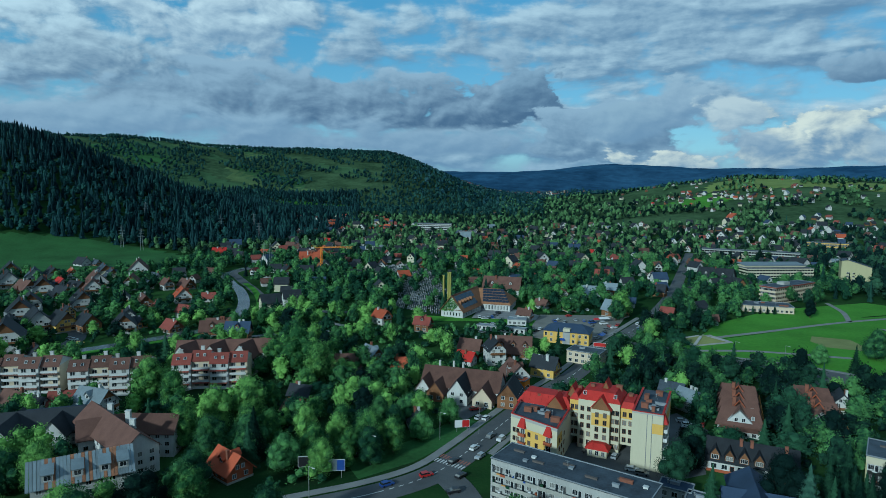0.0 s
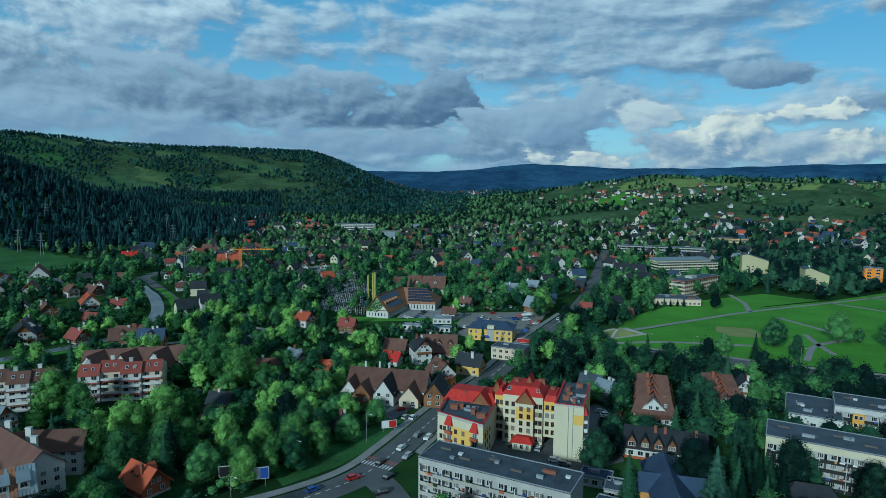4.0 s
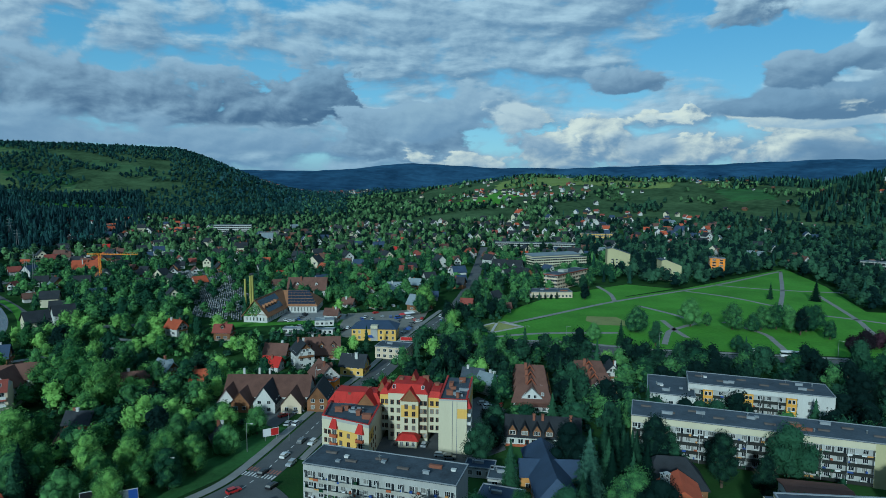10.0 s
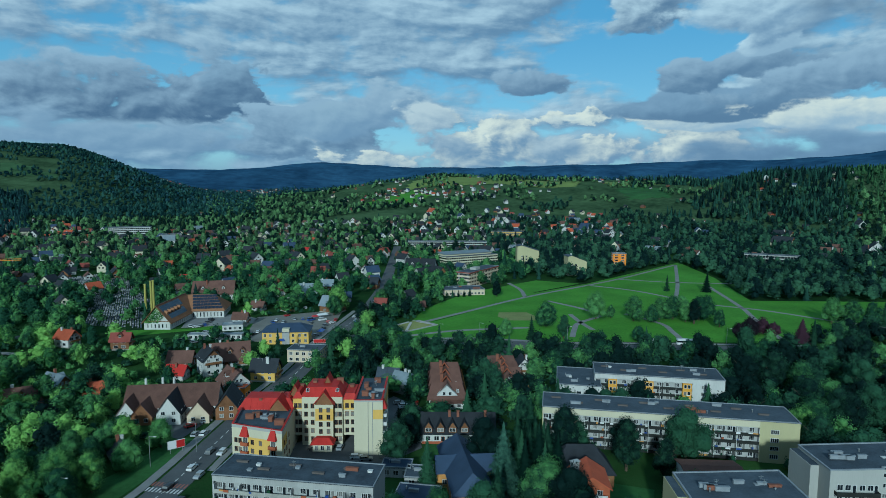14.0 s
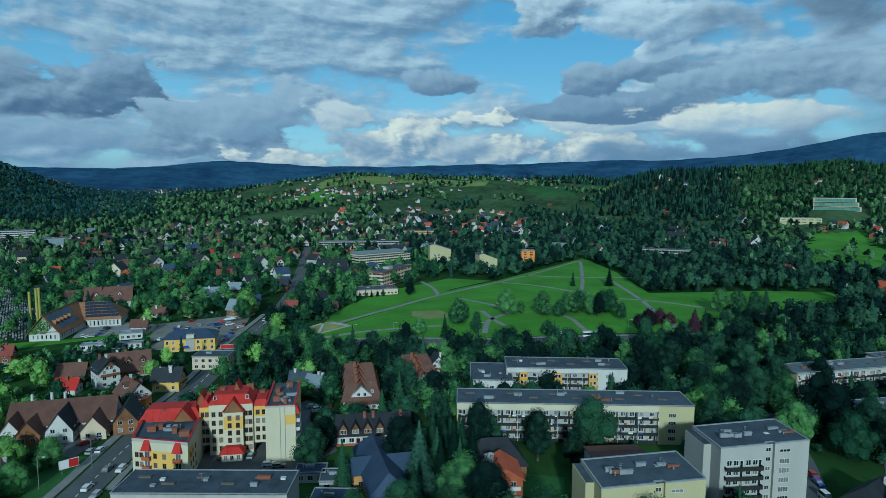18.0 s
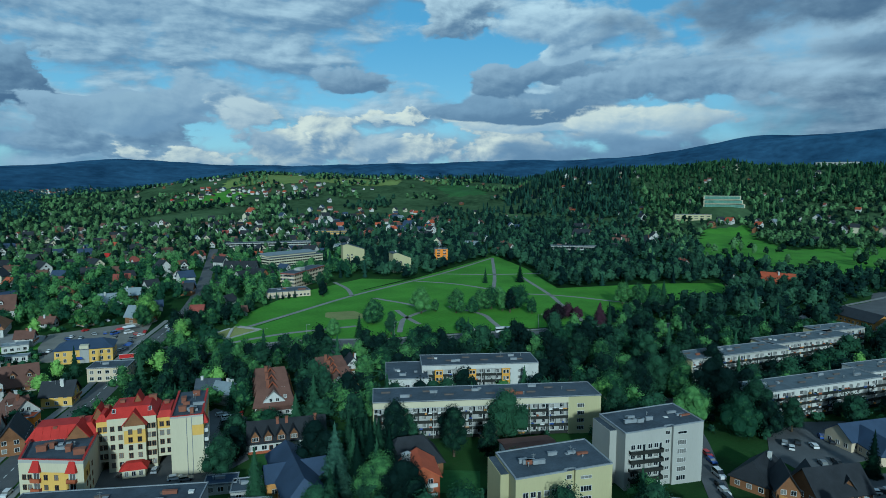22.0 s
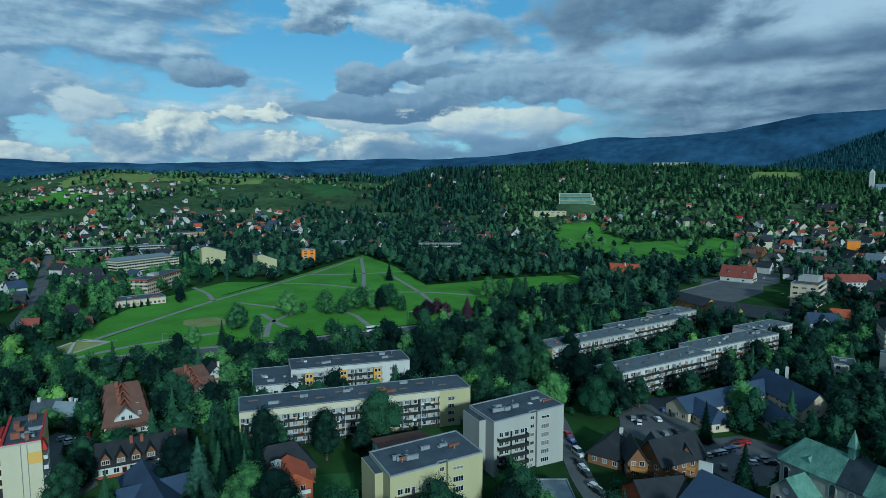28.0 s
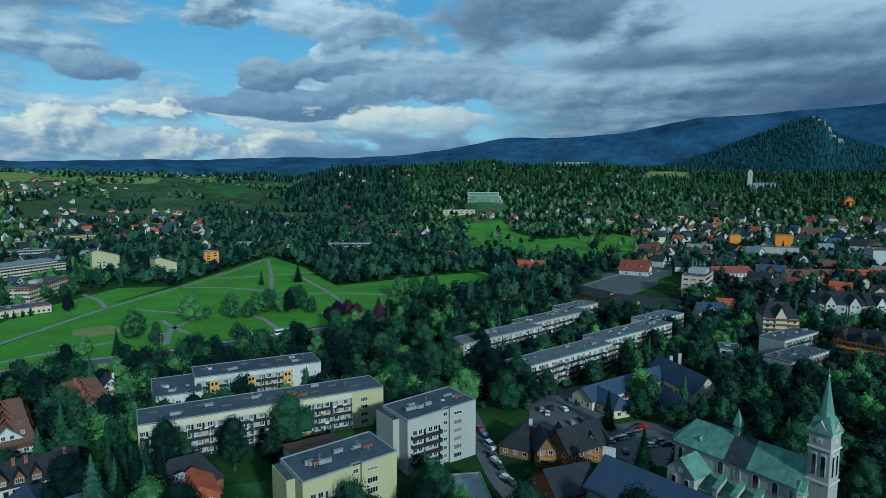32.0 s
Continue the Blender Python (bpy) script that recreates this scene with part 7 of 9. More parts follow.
def yellow_hall():
    t = thing("yellow_hall", pose(56.5, 346, 0, 0, 0, -21), "yellow two-storey hall with blue metal roof", "building")
    keep_clear(56.5, 346, -21, 0, 26, 0, 16)
    part("wall", Geo().box(0, 25.5, 0, 15, 0, 7), WALLS["yellow"], t)
    a = [(-0.8, -0.8, 6.9), (26.3, -0.8, 6.9), (26.3, 15.8, 6.9), (-0.8, 15.8, 6.9)]
    b = [(5, 6.5, 10.4), (20.5, 6.5, 10.4), (20.5, 8.5, 10.4), (5, 8.5, 10.4)]
    part("roof", Geo().solid(a, b), ROOFS["blue"], t)
    part("roof_gable", Geo().solid([(11, -0.4, 7), (15, -0.4, 7), (15, -0.4, 8.8), (11, -0.4, 8.8)], [(11, 4, 7), (15, 4, 7), (15, 4, 8.8), (11, 4, 8.8)]), WALLS["cream"], t)
    part("middle_bay", Geo().box(11, 15, -0.3, 0.2, 0, 7), WALLS["grey"], t)
    windows(t, (0, 0), (25.5, 0), [1.5, 4.5, 8.5, 17, 20.5, 23.8], [1.0, 4.2], 1.2, 1.6)
    windows(t, (0, 15), (0, 0), spread(0.5, 14.5, 4), [1.0, 4.2], 1.2, 1.6)
    windows(t, (25.5, 0), (25.5, 15), spread(0.5, 14.5, 4), [1.0, 4.2], 1.2, 1.6)


yellow_hall()
box_block("shop", 62, 306, -32, 17, 11, 6.2, 2, "beige", "flat-roofed beige shop with signboard", category="shop")
box_block("hangar", 40, 388, -10, 12, 8, 3.5, 1, "white", "low white shed by the church", "steel", category="shed")
box_block("kiosk", 22.5, 268, -30, 11, 8, 4.2, 1, "grey", "low grey flat-roofed building by the car park", "steel", category="building")
box_block("orange_shop", 28.5, 262, -30, 7, 6, 4.6, 1, "orange", "small orange-roofed shop by the car park", "orange", category="shop")
# the stepped hotel in the park
_t = band_block("hotel", 253.2, 466.2, 32.7, 56, 13.5, 12.8, 4, "beige", "four-storey park hotel with ribbon windows", "hotel")
part("roof_rim", Geo().box(-0.3, 56.3, -0.35, -0.2, 12.4, 13.4).box(-0.35, -0.2, -0.3, 13.7, 12.4, 13.4), ROOFS["brickred"], _t, "red-brown roof edge")
part("roof_house", Geo().box(18, 26, 4, 10, 13, 15.4), WALLS["pale"], _t)
for _i in range(4):
    windows(_t, (0, 13.5), (0, 0), [2.4, 5.4, 8.4, 11.4], [1.0 + 3.2 * _i], 1.9, 1.5, 2)
_t = box_block("hotel_annex", 216, 440, -16, 33, 18, 4.6, 1, "beige", "low flat annex of the park hotel", category="hotel")
_t = band_block("school", 300, 606, 6, 70, 26, 9, 3, "cream", "long school with stepped pale roofs", "school")
part("upper_roof", Geo().slab([(2, 8, 11.6), (68, 8, 11.6), (68, 25, 13.2), (2, 25, 13.2)], 0.5), ROOFS["steel"], _t, "pale sloping upper roof")
part("clerestory", Geo().box(3, 67, 9, 24, 9, 11.2), WALLS["cream"], _t)
band_block("office_slab", 600, 466, -53, 55, 12, 14, 4, "pale", "long pale slab block behind the park trees", "building")
_t = thing("park_villa", pose(0, 0, 0), "old timber villa with dark roofs by the park", "house")
wing(_t, 226, 520, 262, 530, 14, 6.5, 5.5, "dark", "grey", zs=(1.2, 3.9))
wing(_t, 250, 514, 247, 530, 8, 7.5, 5.0, "dark", "wood", zs=(1.2, 3.9))


def sloped_block(x, y, turn, label, D, H, W=15.0):
    """A house under one long slope that falls along its front; (x, y) is the foot at the low end."""
    t = thing("sloped_roof_house", pose(x, y, float(land(x, y)), 0, 0, turn), label, "house")
    keep_clear(x, y, turn, -14, W, -2, D)
    f = [(0, 0), (D, 0), (D, H - 0.8), (D * 0.8, H), (0, H - 6)]
    part("wall", Geo().solid([(0, b, z) for b, z in f][::-1], [(W, b, z) for b, z in f][::-1]), WALLS["lemon"], t)
    for b0, b1, z0, z1 in ((-0.5, D * 0.8, H - 6.1, H + 0.1), (D * 0.8, D + 0.5, H + 0.1, H - 0.9)):
        part("roof", Geo().slab([(-0.5, b0, z0), (W + 0.5, b0, z0), (W + 0.5, b1, z1), (-0.5, b1, z1)], -0.3), ROOFS["grey"], t)
    windows(t, (0, D), (0, 0), [D * 0.22, D * 0.42, D * 0.64], [1.2, 4.2, 7.2], 1.7, 1.4)
    windows(t, (0, D), (0, 0), [D * 0.22, D * 0.42], [10.2], 1.7, 1.4)
    windows(t, (0, 0), (W, 0), spread(1, W - 1, 4), [1.2, 4.2, 7.2], 1.6, 1.3)
    part("chimney", Geo().box(W * 0.5, W * 0.5 + 1.6, D * 0.7, D * 0.7 + 1, H - 2, H + 1.6), WALLS["white"], t)


sloped_block(391.9, 562.3, 65, "lemon-walled house with a steep one-sided roof", 24, 23)
sloped_block(394.2, 483.2, 70, "second lemon house with a one-sided roof", 19, 20)
box_block("orange_tower", 449, 508, -34, 14, 12, 17, 6, "orange", "narrow orange-panelled apartment tower", category="apartment block")
# the eastern quarter
_t = box_block("office_block", 508.2, 51.6, -95.3, 17.4, 34, 16.8, 4, "beige", "beige four-storey office block with roof aerials", ww=1.8, step=3.2, category="office")
for _i in range(4):
    part("window_ribbon", Geo().box(17.4, 17.48, 1, 33, 1.2 + 4.1 * _i, 3.2 + 4.1 * _i), GLASS, _t, "dark ribbon of glazing")
for _x in (4, 7, 9.5, 13):
    part("mast", Geo().rod(_x, 20, 17, 27, 0.16).box(_x - 0.4, _x + 0.4, 19.8, 20.2, 23, 26), METAL, _t)
part("roof_house", Geo().box(2, 15, 14, 30, 17, 20.5), WALLS["grey"], _t)


def market():
    t = thing("supermarket", pose(431, 90, 0, 0, 0, -97), "supermarket with a broad dark folded roof", "supermarket")
    keep_clear(431, 90, -97, 0, 46, -2, 42)
    part("wall", Geo().box(0, 44, 0, 38, 0, 5), WALLS["pale"], t)
    for y0, y1, z0, z1 in ((-3, 16, 4.6, 9.0), (40, 16, 4.6, 9.0)):
        q = [(-2, y0, z0), (46, y0, z0), (46, y1, z1), (-2, y1, z1)]
        q = q if y0 < y1 else q[::-1]
        part("roof", Geo().solid(q, [(a, b, c + 0.3) for a, b, c in q]), ROOFS["dark"], t)
    part("emblem", Geo().rod(0, 0, 0, 0.3, 1.8, 1.8, 16), WALLS["yellow"], t, "round yellow sign", pose(20, -3.1, 7.2, 90, 0, 0))
    wing(t, -6, 20, -34, 34, 13, 4.5, 4.5, "dark", "honey", zs=(1.2,))


market()
slab_block("apartment_block", 345.5, -14.5, -29, 34, 13, 3, "lemon flat-roofed block among trees", wall="white", end="lemon", attic=0.9, base=0.6, seed=14, group="lemon blocks")
slab_block("apartment_block", 304.5, -16.0, -29, 34, 13, 3, "second lemon flat-roofed block among trees", wall="white", end="lemon", attic=0.9, base=0.6, seed=15, group="lemon blocks")


def street_range(label, a, b, w, eave, rise, roof, wall, floors, cross=0, hip=0.0, upper="wood"):
    """A town house range whose street front runs from a to b; gabled bays break its roof."""
    t = thing("town_house", pose(0, 0, 0), label, "house", "houses of the main street")
    d = Vector((b[0] - a[0], b[1] - a[1])).normalized()
    nx, ny = -d.y, d.x
    c = lambda p, k: (p[0] + nx * k, p[1] + ny * k)
    ob = wing(t, *c(a, w / 2), *c(b, w / 2), w, eave, rise, roof, wall, zs=tuple(1.2 + 2.9 * i for i in range(floors)), step=3.4, ww=1.4, hip=hip)
    L = math.hypot(b[0] - a[0], b[1] - a[1])
    for i in range(cross):
        u = L * (i + 0.5) / cross
        p = (a[0] + d.x * u, a[1] + d.y * u)
        wing(t, *c(p, -0.7), *c(p, w * 0.5), min(6.0, L / cross * 0.6), eave + 0.2, rise * 0.85, roof, upper, zs=(eave - 1.9,), step=2.4, ww=1.2)
    for i in range(max(1, int(L / 12))):
        u = L * (i + 0.3) / max(1, int(L / 12))
        q = c((a[0] + d.x * u, a[1] + d.y * u), w * 0.56)
        part("chimney", Geo().box(q[0] - 0.6, q[0] + 0.6, q[1] - 0.5, q[1] + 0.5, eave + rise * 0.4, eave + rise + 1.3), BRICKSTACK, t)
    return t, ob, L


street_range("white three-storey house with a red-brown mansard roof", (584, 34), (606, 2), 14, 9.5, 5.0, "brickred", "white", 3, 0, 2.0, "white")
street_range("white town house with blue-grey roof", (622, 0), (624, -24), 13, 9.0, 5.5, "blue", "white", 3, 1)
street_range("pale town house with brown tiled roof", (608, -25), (626, -61), 13, 8.0, 5.0, "brown", "white", 2, 2)
street_range("long beige house with faded orange roof", (627, -63), (648, -104), 13, 8.0, 5.0, "orange", "beige", 2, 2)
_t, _r, _l = street_range("dark-roofed hotel with cream walls and timber balcony rows", (390.3, -5.0), (393.6, -23.0), 22, 13.0, 7.0, "dark", "cream", 4, 1, 5.0, "cream")
for _i in range(4):
    part("balcony", Geo().box(0.4, _l - 0.4, -12.4, -11, 2.6 + 2.9 * _i, 2.75 + 2.9 * _i).box(0.4, _l - 0.4, -12.4, -12.3, 2.75 + 2.9 * _i, 3.7 + 2.9 * _i), WALLS["wood"], _r, "dark timber balcony")
street_range("big pale house with stepped dark roofs", (446, -36), (451, -62), 26, 13.5, 6.0, "dark", "pale", 4, 2, 4.0, "white")
street_range("tall pale house with black roofs", (462, -64), (478, -92), 20, 12.0, 6.0, "dark", "white", 4, 2, 3.0, "white")
_t, _r, _l = street_range("timber guest house with orange flower balconies", (368, -37), (357, -60), 14, 8.5, 6.5, "dark", "honey", 3, 3)
for _i in range(3):
    part("balcony", Geo().box(0.4, _l - 0.4, -8.3, -7, 2.4 + 2.9 * _i, 2.55 + 2.9 * _i).box(0.4, _l - 0.4, -8.3, -8.2, 2.55 + 2.9 * _i, 3.5 + 2.9 * _i), WALLS["orange"] if _i % 2 else WALLS["wood"], _r, "flower-hung timber balcony")
street_range("white house with blue-grey roof in the trees", (420, 31), (426, 17), 12, 6.5, 5.0, "blue", "white", 2, 1, 0, "white")
street_range("dark timber house by the car park", (330, -52), (320, -70), 12, 6.5, 6.5, "dark", "wood", 2, 2)
box_block("low_house", 331.5, 14, -82, 9, 12, 6, 2, "white", "low white flat-roofed house in the trees", category="house")
box_block("orange_block", 880, 22, 100, 13, 14, 22, 7, "orange", "orange and white apartment tower", category="apartment block")
box_block("pale_block", 800, -40, 95, 44, 13, 16, 5, "pale", "pale five-storey apartment slab", category="apartment block")
box_block("orange_block", 900, -38, 95, 20, 12, 22, 6, "orange", "orange-banded apartment block in town", category="apartment block")
box_block("steel_hall", 830, 50, 96, 30, 20, 12, 3, "pale", "pale flat hall with metal roof", "steel", category="building")
box_block("corner_block", 790, -150, 98, 50, 30, 20, 5, "white", "large white corner block", category="building")
# far landmarks
band_block("sanatorium", -52, 1130, -4, 62, 24, 16, 5, "white", "big white sanatorium above the town", "hospital")
box_block("green_hall", 20, 1010, 0, 30, 18, 12, 3, "pale", "pale hall with turquoise end", category="building")
band_block("long_terrace", 330, 790, -26, 110, 16, 10, 3, "pale", "long terrace under blue-grey roofs", "terrace")
band_block("villa_block", 505, 860, -32, 52, 16, 13, 3, "yellow", "yellow villa with red-brown roof", "building")
_t = thing("glass_hotel", pose(1196, 556, float(land(1200, 530)), 0, 0, -67), "white and green glass hotel on the hillside", "hotel")
for _i in range(3):
    part("storey", Geo().box(0, 74 - _i * 4, -_i * 3, 30, _i * 8, _i * 8 + 7), WALLS["cream"], _t)
    part("glazing", Geo().box(2, 72 - _i * 4, -0.6 - _i * 3, -_i * 3, _i * 8 + 1, _i * 8 + 6.4), ROOFS["copper"], _t, "green-tinted glass band")
box_block("hill_hotel", 1090, 560, -48, 66, 14, 13, 3, "lemon", "long lemon hotel at the edge of the wood", category="hotel")
box_block("hill_hospital", 1650, 500, -70, 90, 18, 16, 4, "pale", "long pale hospital on the hill", category="hospital")
_t = thing("far_church", pose(1500, -26, float(land(1500, -26)) - 14, 0, 0, 80), "distant church with a slim white tower", "church")
wing(_t, 0, 0, 46, 0, 26, 10, 14, "steel", "white", zs=(2,))
part("tower", Geo().box(46, 54, -4, 4, 0, 46).solid([(45.5, -4.5, 46), (54.5, -4.5, 46), (54.5, 4.5, 46), (45.5, 4.5, 46)], [(49.9, -0.1, 54), (50.1, -0.1, 54), (50.1, 0.1, 54), (49.9, 0.1, 54)]), WALLS["white"], _t)


# the far town: a few kinds of house, repeated; those far away are one mesh
def far_town():
    rng = random.Random(77)
    kinds = (("dark", "white", 11, 5.2), ("brown", "white", 10, 5), ("dark", "cream", 12, 7.5), ("brickred", "white", 10, 5), ("orange", "white", 11, 5.2), ("red", "white", 10, 5.0), ("blue", "white", 12, 6),
             ("steel", "beige", 12, 5), ("dark", "wood", 10, 4.6), ("brown", "wood", 11, 4.6), ("steel", "white", 15, 8), ("dark", "white", 14, 8))
    built, pts = {}, []
    names = sorted({k[0] for k in kinds}), sorted({k[1] for k in kinds})
    rest = Geo()

    def zone(az, r):
        if az < -14 and r > 640 or r > 1650 and not 12 < az < 46:
            return 0
        if 30 < az < 76 and r < 780:
            return 0
        if 48 < az < 74:
            return 0.04
        if -14 <= az < 2 and r < 640:
            return 0.12
        if -30 < az < -14:
            return 0.5
        if r > 1230:
            return (0.24 if 21 < az < 31 and 1430 < r < 1640 else 0.02) if az < 40 else 0.02
        if r > 860:
            return 0.26 if az < 30 else 0.30 if az > 80 else 0.06
        return 0.8 if az > 80 else 0.55 if az < 30 else 0.14

    def far_house(x, y, turn, k, s):
        """Walls with gables, two roof slabs and a few windows, into the joined mesh."""
        roof, wall, w, e = kinds[k]
        r_, az_ = math.hypot(x, y), math.degrees(math.atan2(x, y))
        s *= 0.62 if r_ > 1250 and r_ < 2500 else 0.85 if az_ < 60 else 1.0
        w, e = w * s, e * s * (1.55 if math.degrees(math.atan2(x, y)) > 76 else 1.2)
        l, h = w * 1.25, w * 0.5
        m = pose(x, y, float(land(x, y)), 0, 0, turn)
        g = gable_body(w, l, -3.0, e, h)
        ms = [len(names[0]) + names[1].index(wall)] * len(g.f)
        for sd in (-1, 1):
            q = [(sd * (w / 2 + 0.8), -l / 2 - 0.8, e - 0.8), (0, -l / 2 - 0.8, e + h), (0, l / 2 + 0.8, e + h), (sd * (w / 2 + 0.8), l / 2 + 0.8, e - 0.8)]
            q = q if sd < 0 else q[::-1]
            g.solid(q, [(a, b, c + 0.3) for a, b, c in q])
            ms += [names[0].index(roof)] * 6
        for a, b in ((w * -0.2, e - 2.2), (w * 0.2, e - 2.2), (0, e + 0.6)):
            g.box(a - 0.8, a + 0.8, -l / 2 - 0.06, -l / 2, b, b + 1.4)
            ms += [len(names[0]) + len(names[1])] * 6
        k0 = len(rest.v)
        rest.v += [tuple(m @ Vector(v)) for v in g.v]
        rest.f += [tuple(i + k0 for i in f) for f in g.f]
        rest.m += ms

    n = 0
    gen = np.random.default_rng(77)
    az, r = gen.uniform(-30, 99, 24000), np.sqrt(gen.uniform(430 ** 2, 2050 ** 2, 24000))
    ok = gen.random(24000) < np.array([zone(a, b) for a, b in zip(az, r)])
    x, y, r = r * np.sin(np.radians(az)), r * np.cos(np.radians(az)), r
    for poly in BARE:
        ok &= ~inside(poly, x, y)
    keep_clear(1196, 556, -67, -4, 80, -80, 32, 2.0)
    for f in FOOT:
        if math.hypot(f[0], f[1]) > 350:
            ok &= np.hypot(x - f[0], y - f[1]) > 30
    taken = np.zeros((0, 2))
    for x, y, r in zip(x[ok].tolist(), y[ok].tolist(), r[ok].tolist()):
        if len(taken) and np.min((taken[:, 0] - x) ** 2 + (taken[:, 1] - y) ** 2) < (22 if r < 900 else 15) ** 2:
            continue
        taken = np.vstack([taken, (x, y)])
        k = rng.choices(range(12), (9, 8, 5, 3, 2, 1, 3, 0.6, 6, 5, 0.5, 4))[0]
        turn = rng.choice((0, 90)) + rng.uniform(-35, 35)
        pts.append((x, y))
        if r > 860 or n >= 34:
            if len(pts) < 1250:
                far_house(x, y, turn, k, rng.uniform(0.7, 1.05) if x > 6 * y else rng.uniform(0.62, 1.0))
                keep_clear(x, y, turn, -5, 5, -6, 6, 3.0)
            continue
        n += 1
        m = pose(x, y, float(land(x, y)), 0, 0, turn)
        if k not in built:
            roof, wall, w, e = kinds[k]
            t = thing("house", m, "%s house with %s roof in the far town" % (WALLNAME[wall], LOOKS[roof]), "house", "houses of the far town")
            l, h = w * 1.25, w * 0.5
            part("wall", gable_body(w, l, -2.0, e, h), WALLS[wall], t)
            gable_roof(t, w, l, e, h, ROOFS[roof], 0.9)
            me = window_mesh(2.0, 1.6)
            for p in ((-w * 0.2, -l / 2, e - 2.2, 0), (w * 0.2, -l / 2, e - 2.2, 0), (w / 2, 0, e - 2.2, 90)):
                ob = new("window", me)
                ob.parent = t
                ob.matrix_basis = pose(*p[:3], 0, 0, p[3])
            part("chimney", Geo().box(-0.6, 0.6, 1, 2.2, e + h * 0.4, e + h + 1.2), BRICKSTACK, t)
            built[k] = t
        else:
            copy_thing(built[k], m)
        keep_clear(x, y, turn, -5, 5, -6, 6, 1.5)
    for a0, a1, r0, r1, m_ in ((1, 15, 2850, 3200, 170), (-27, -13, 1560, 1720, 46), (-12, -4, 1150, 1400, 40), (-20, -9, 700, 850, 22), (19.5, 29.5, 1500, 1660, 34), (30, 42, 1000, 1330, 70)):
        for _ in range(m_):
            a, q = radians(rng.uniform(a0, a1)), rng.uniform(r0, r1)
            far_house(q * math.sin(a), q * math.cos(a), rng.uniform(0, 180), rng.choice((0, 1, 2, 3, 4, 6, 8)), rng.uniform(0.8, 1.15))
            keep_clear(q * math.sin(a), q * math.cos(a), 0, -6, 6, -16, 6, 2.0)
    mats = [ROOFS[a] for a in names[0]] + [WALLS[a] for a in names[1]] + [GLASS]
    tagged(new("far_houses", rest.mesh("far_houses", *mats)), "hundreds of gabled houses of the far town", "houses", kind="stuff")


far_town()

# ---- cars, lamps and other street things ----
CARS = {}


def car(x, y, turn, col, van=False):
    key = (col, van)
    m = pose(x, y, 0.13, 0, 0, turn)
    if key in CARS:
        return copy_thing(CARS[key], m)
    t = thing("van" if van else "car", m, "%s parked %s on the asphalt" % (("white", "silver", "black", "blue", "red", "grey", "yellow")[col], "van" if van else "car"), "van" if van else "car", "cars in the town")
    L, W, H = (5.4, 2.0, 2.3) if van else (4.3, 1.8, 1.45)
    h = 0.95 if not van else 1.25
    side = [(-L / 2, 0.3), (L / 2, 0.3), (L / 2, h * 0.8), (L / 2 - 0.25, h * 0.95), (L * 0.24, h), (-L / 2 + 0.1, h), (-L / 2, h * 0.85)]
    part("body", Geo().solid([(a, W / 2, b) for a, b in side], [(a, -W / 2, b) for a, b in side]), PAINTS[col], t)
    w2 = W / 2 - 0.14
    f0, f1, b0, b1 = L * 0.24, L * 0.09, -L / 2 + 0.15, -L / 2 + 0.55
    part("glazing", Geo().solid([(f0, w2 + 0.08, h), (f0, -w2 - 0.08, h), (b0, -w2 - 0.08, h), (b0, w2 + 0.08, h)][::-1], [(f1, w2, H - 0.06), (f1, -w2, H - 0.06), (b1, -w2, H - 0.06), (b1, w2, H - 0.06)][::-1]), GLASS, t, "dark car glazing")
    part("roof", Geo().box(b1 - 0.05, f1 + 0.05, -w2 - 0.02, w2 + 0.02, H - 0.07, H), PAINTS[col], t)
    for sx in (-1, 1):
        part("wheel_axle", Geo().rod(0, 0, -W / 2 - 0.02, W / 2 + 0.02, 0.32, 0.32, 10), RUBBER, t, "pair of black tyres", pose(sx * L * 0.31, 0, 0.3, 90, 0, 0))
    CARS[key] = t
    return t


def bus(x, y, turn):
    t = thing("coach", pose(x, y, 0.13, 0, 0, turn), "long white coach standing on the park road", "bus", "coaches")
    part("body", Geo().box(-6, 6, -1.25, 1.25, 0.35, 1.6).box(-6, 6, -1.25, 1.25, 2.7, 3.3), PAINTS[0], t)
    part("glazing", Geo().box(-5.9, 5.95, -1.22, 1.22, 1.6, 2.7), GLASS, t, "dark band of coach glazing")
    part("roof_unit", Geo().box(-3, 0, -0.8, 0.8, 3.3, 3.55), PAINTS[0], t)
    for sx in (-3.8, 3.8):
        for sy in (-1.15, 1.15):
            part("wheel", Geo().rod(0, 0, -0.14, 0.14, 0.5, 0.5, 12), RUBBER, t, m=pose(sx, sy, 0.48, 90, 0, 0))


def street_lamp(x, y, turn, h=10.0):
    t = thing("street_lamp", pose(x, y, 0.1, 0, 0, turn), "tall grey metal street lamp beside the road", "street lamp", "street lamps")
    part("pole", Geo().rod(0, 0, 0, h, 0.11, 0.07), METAL, t)
    part("arm", Geo().box(-0.05, 2.0, -0.05, 0.05, h - 0.06, h + 0.04), METAL, t)
    part("lamp_head", Geo().solid([(1.6, -0.16, h - 0.12), (2.5, -0.16, h - 0.06), (2.5, 0.16, h - 0.06), (1.6, 0.16, h - 0.12)], [(1.6, -0.12, h + 0.08), (2.4, -0.1, h + 0.1), (2.4, 0.1, h + 0.1), (1.6, 0.12, h + 0.08)]), TRIM, t)


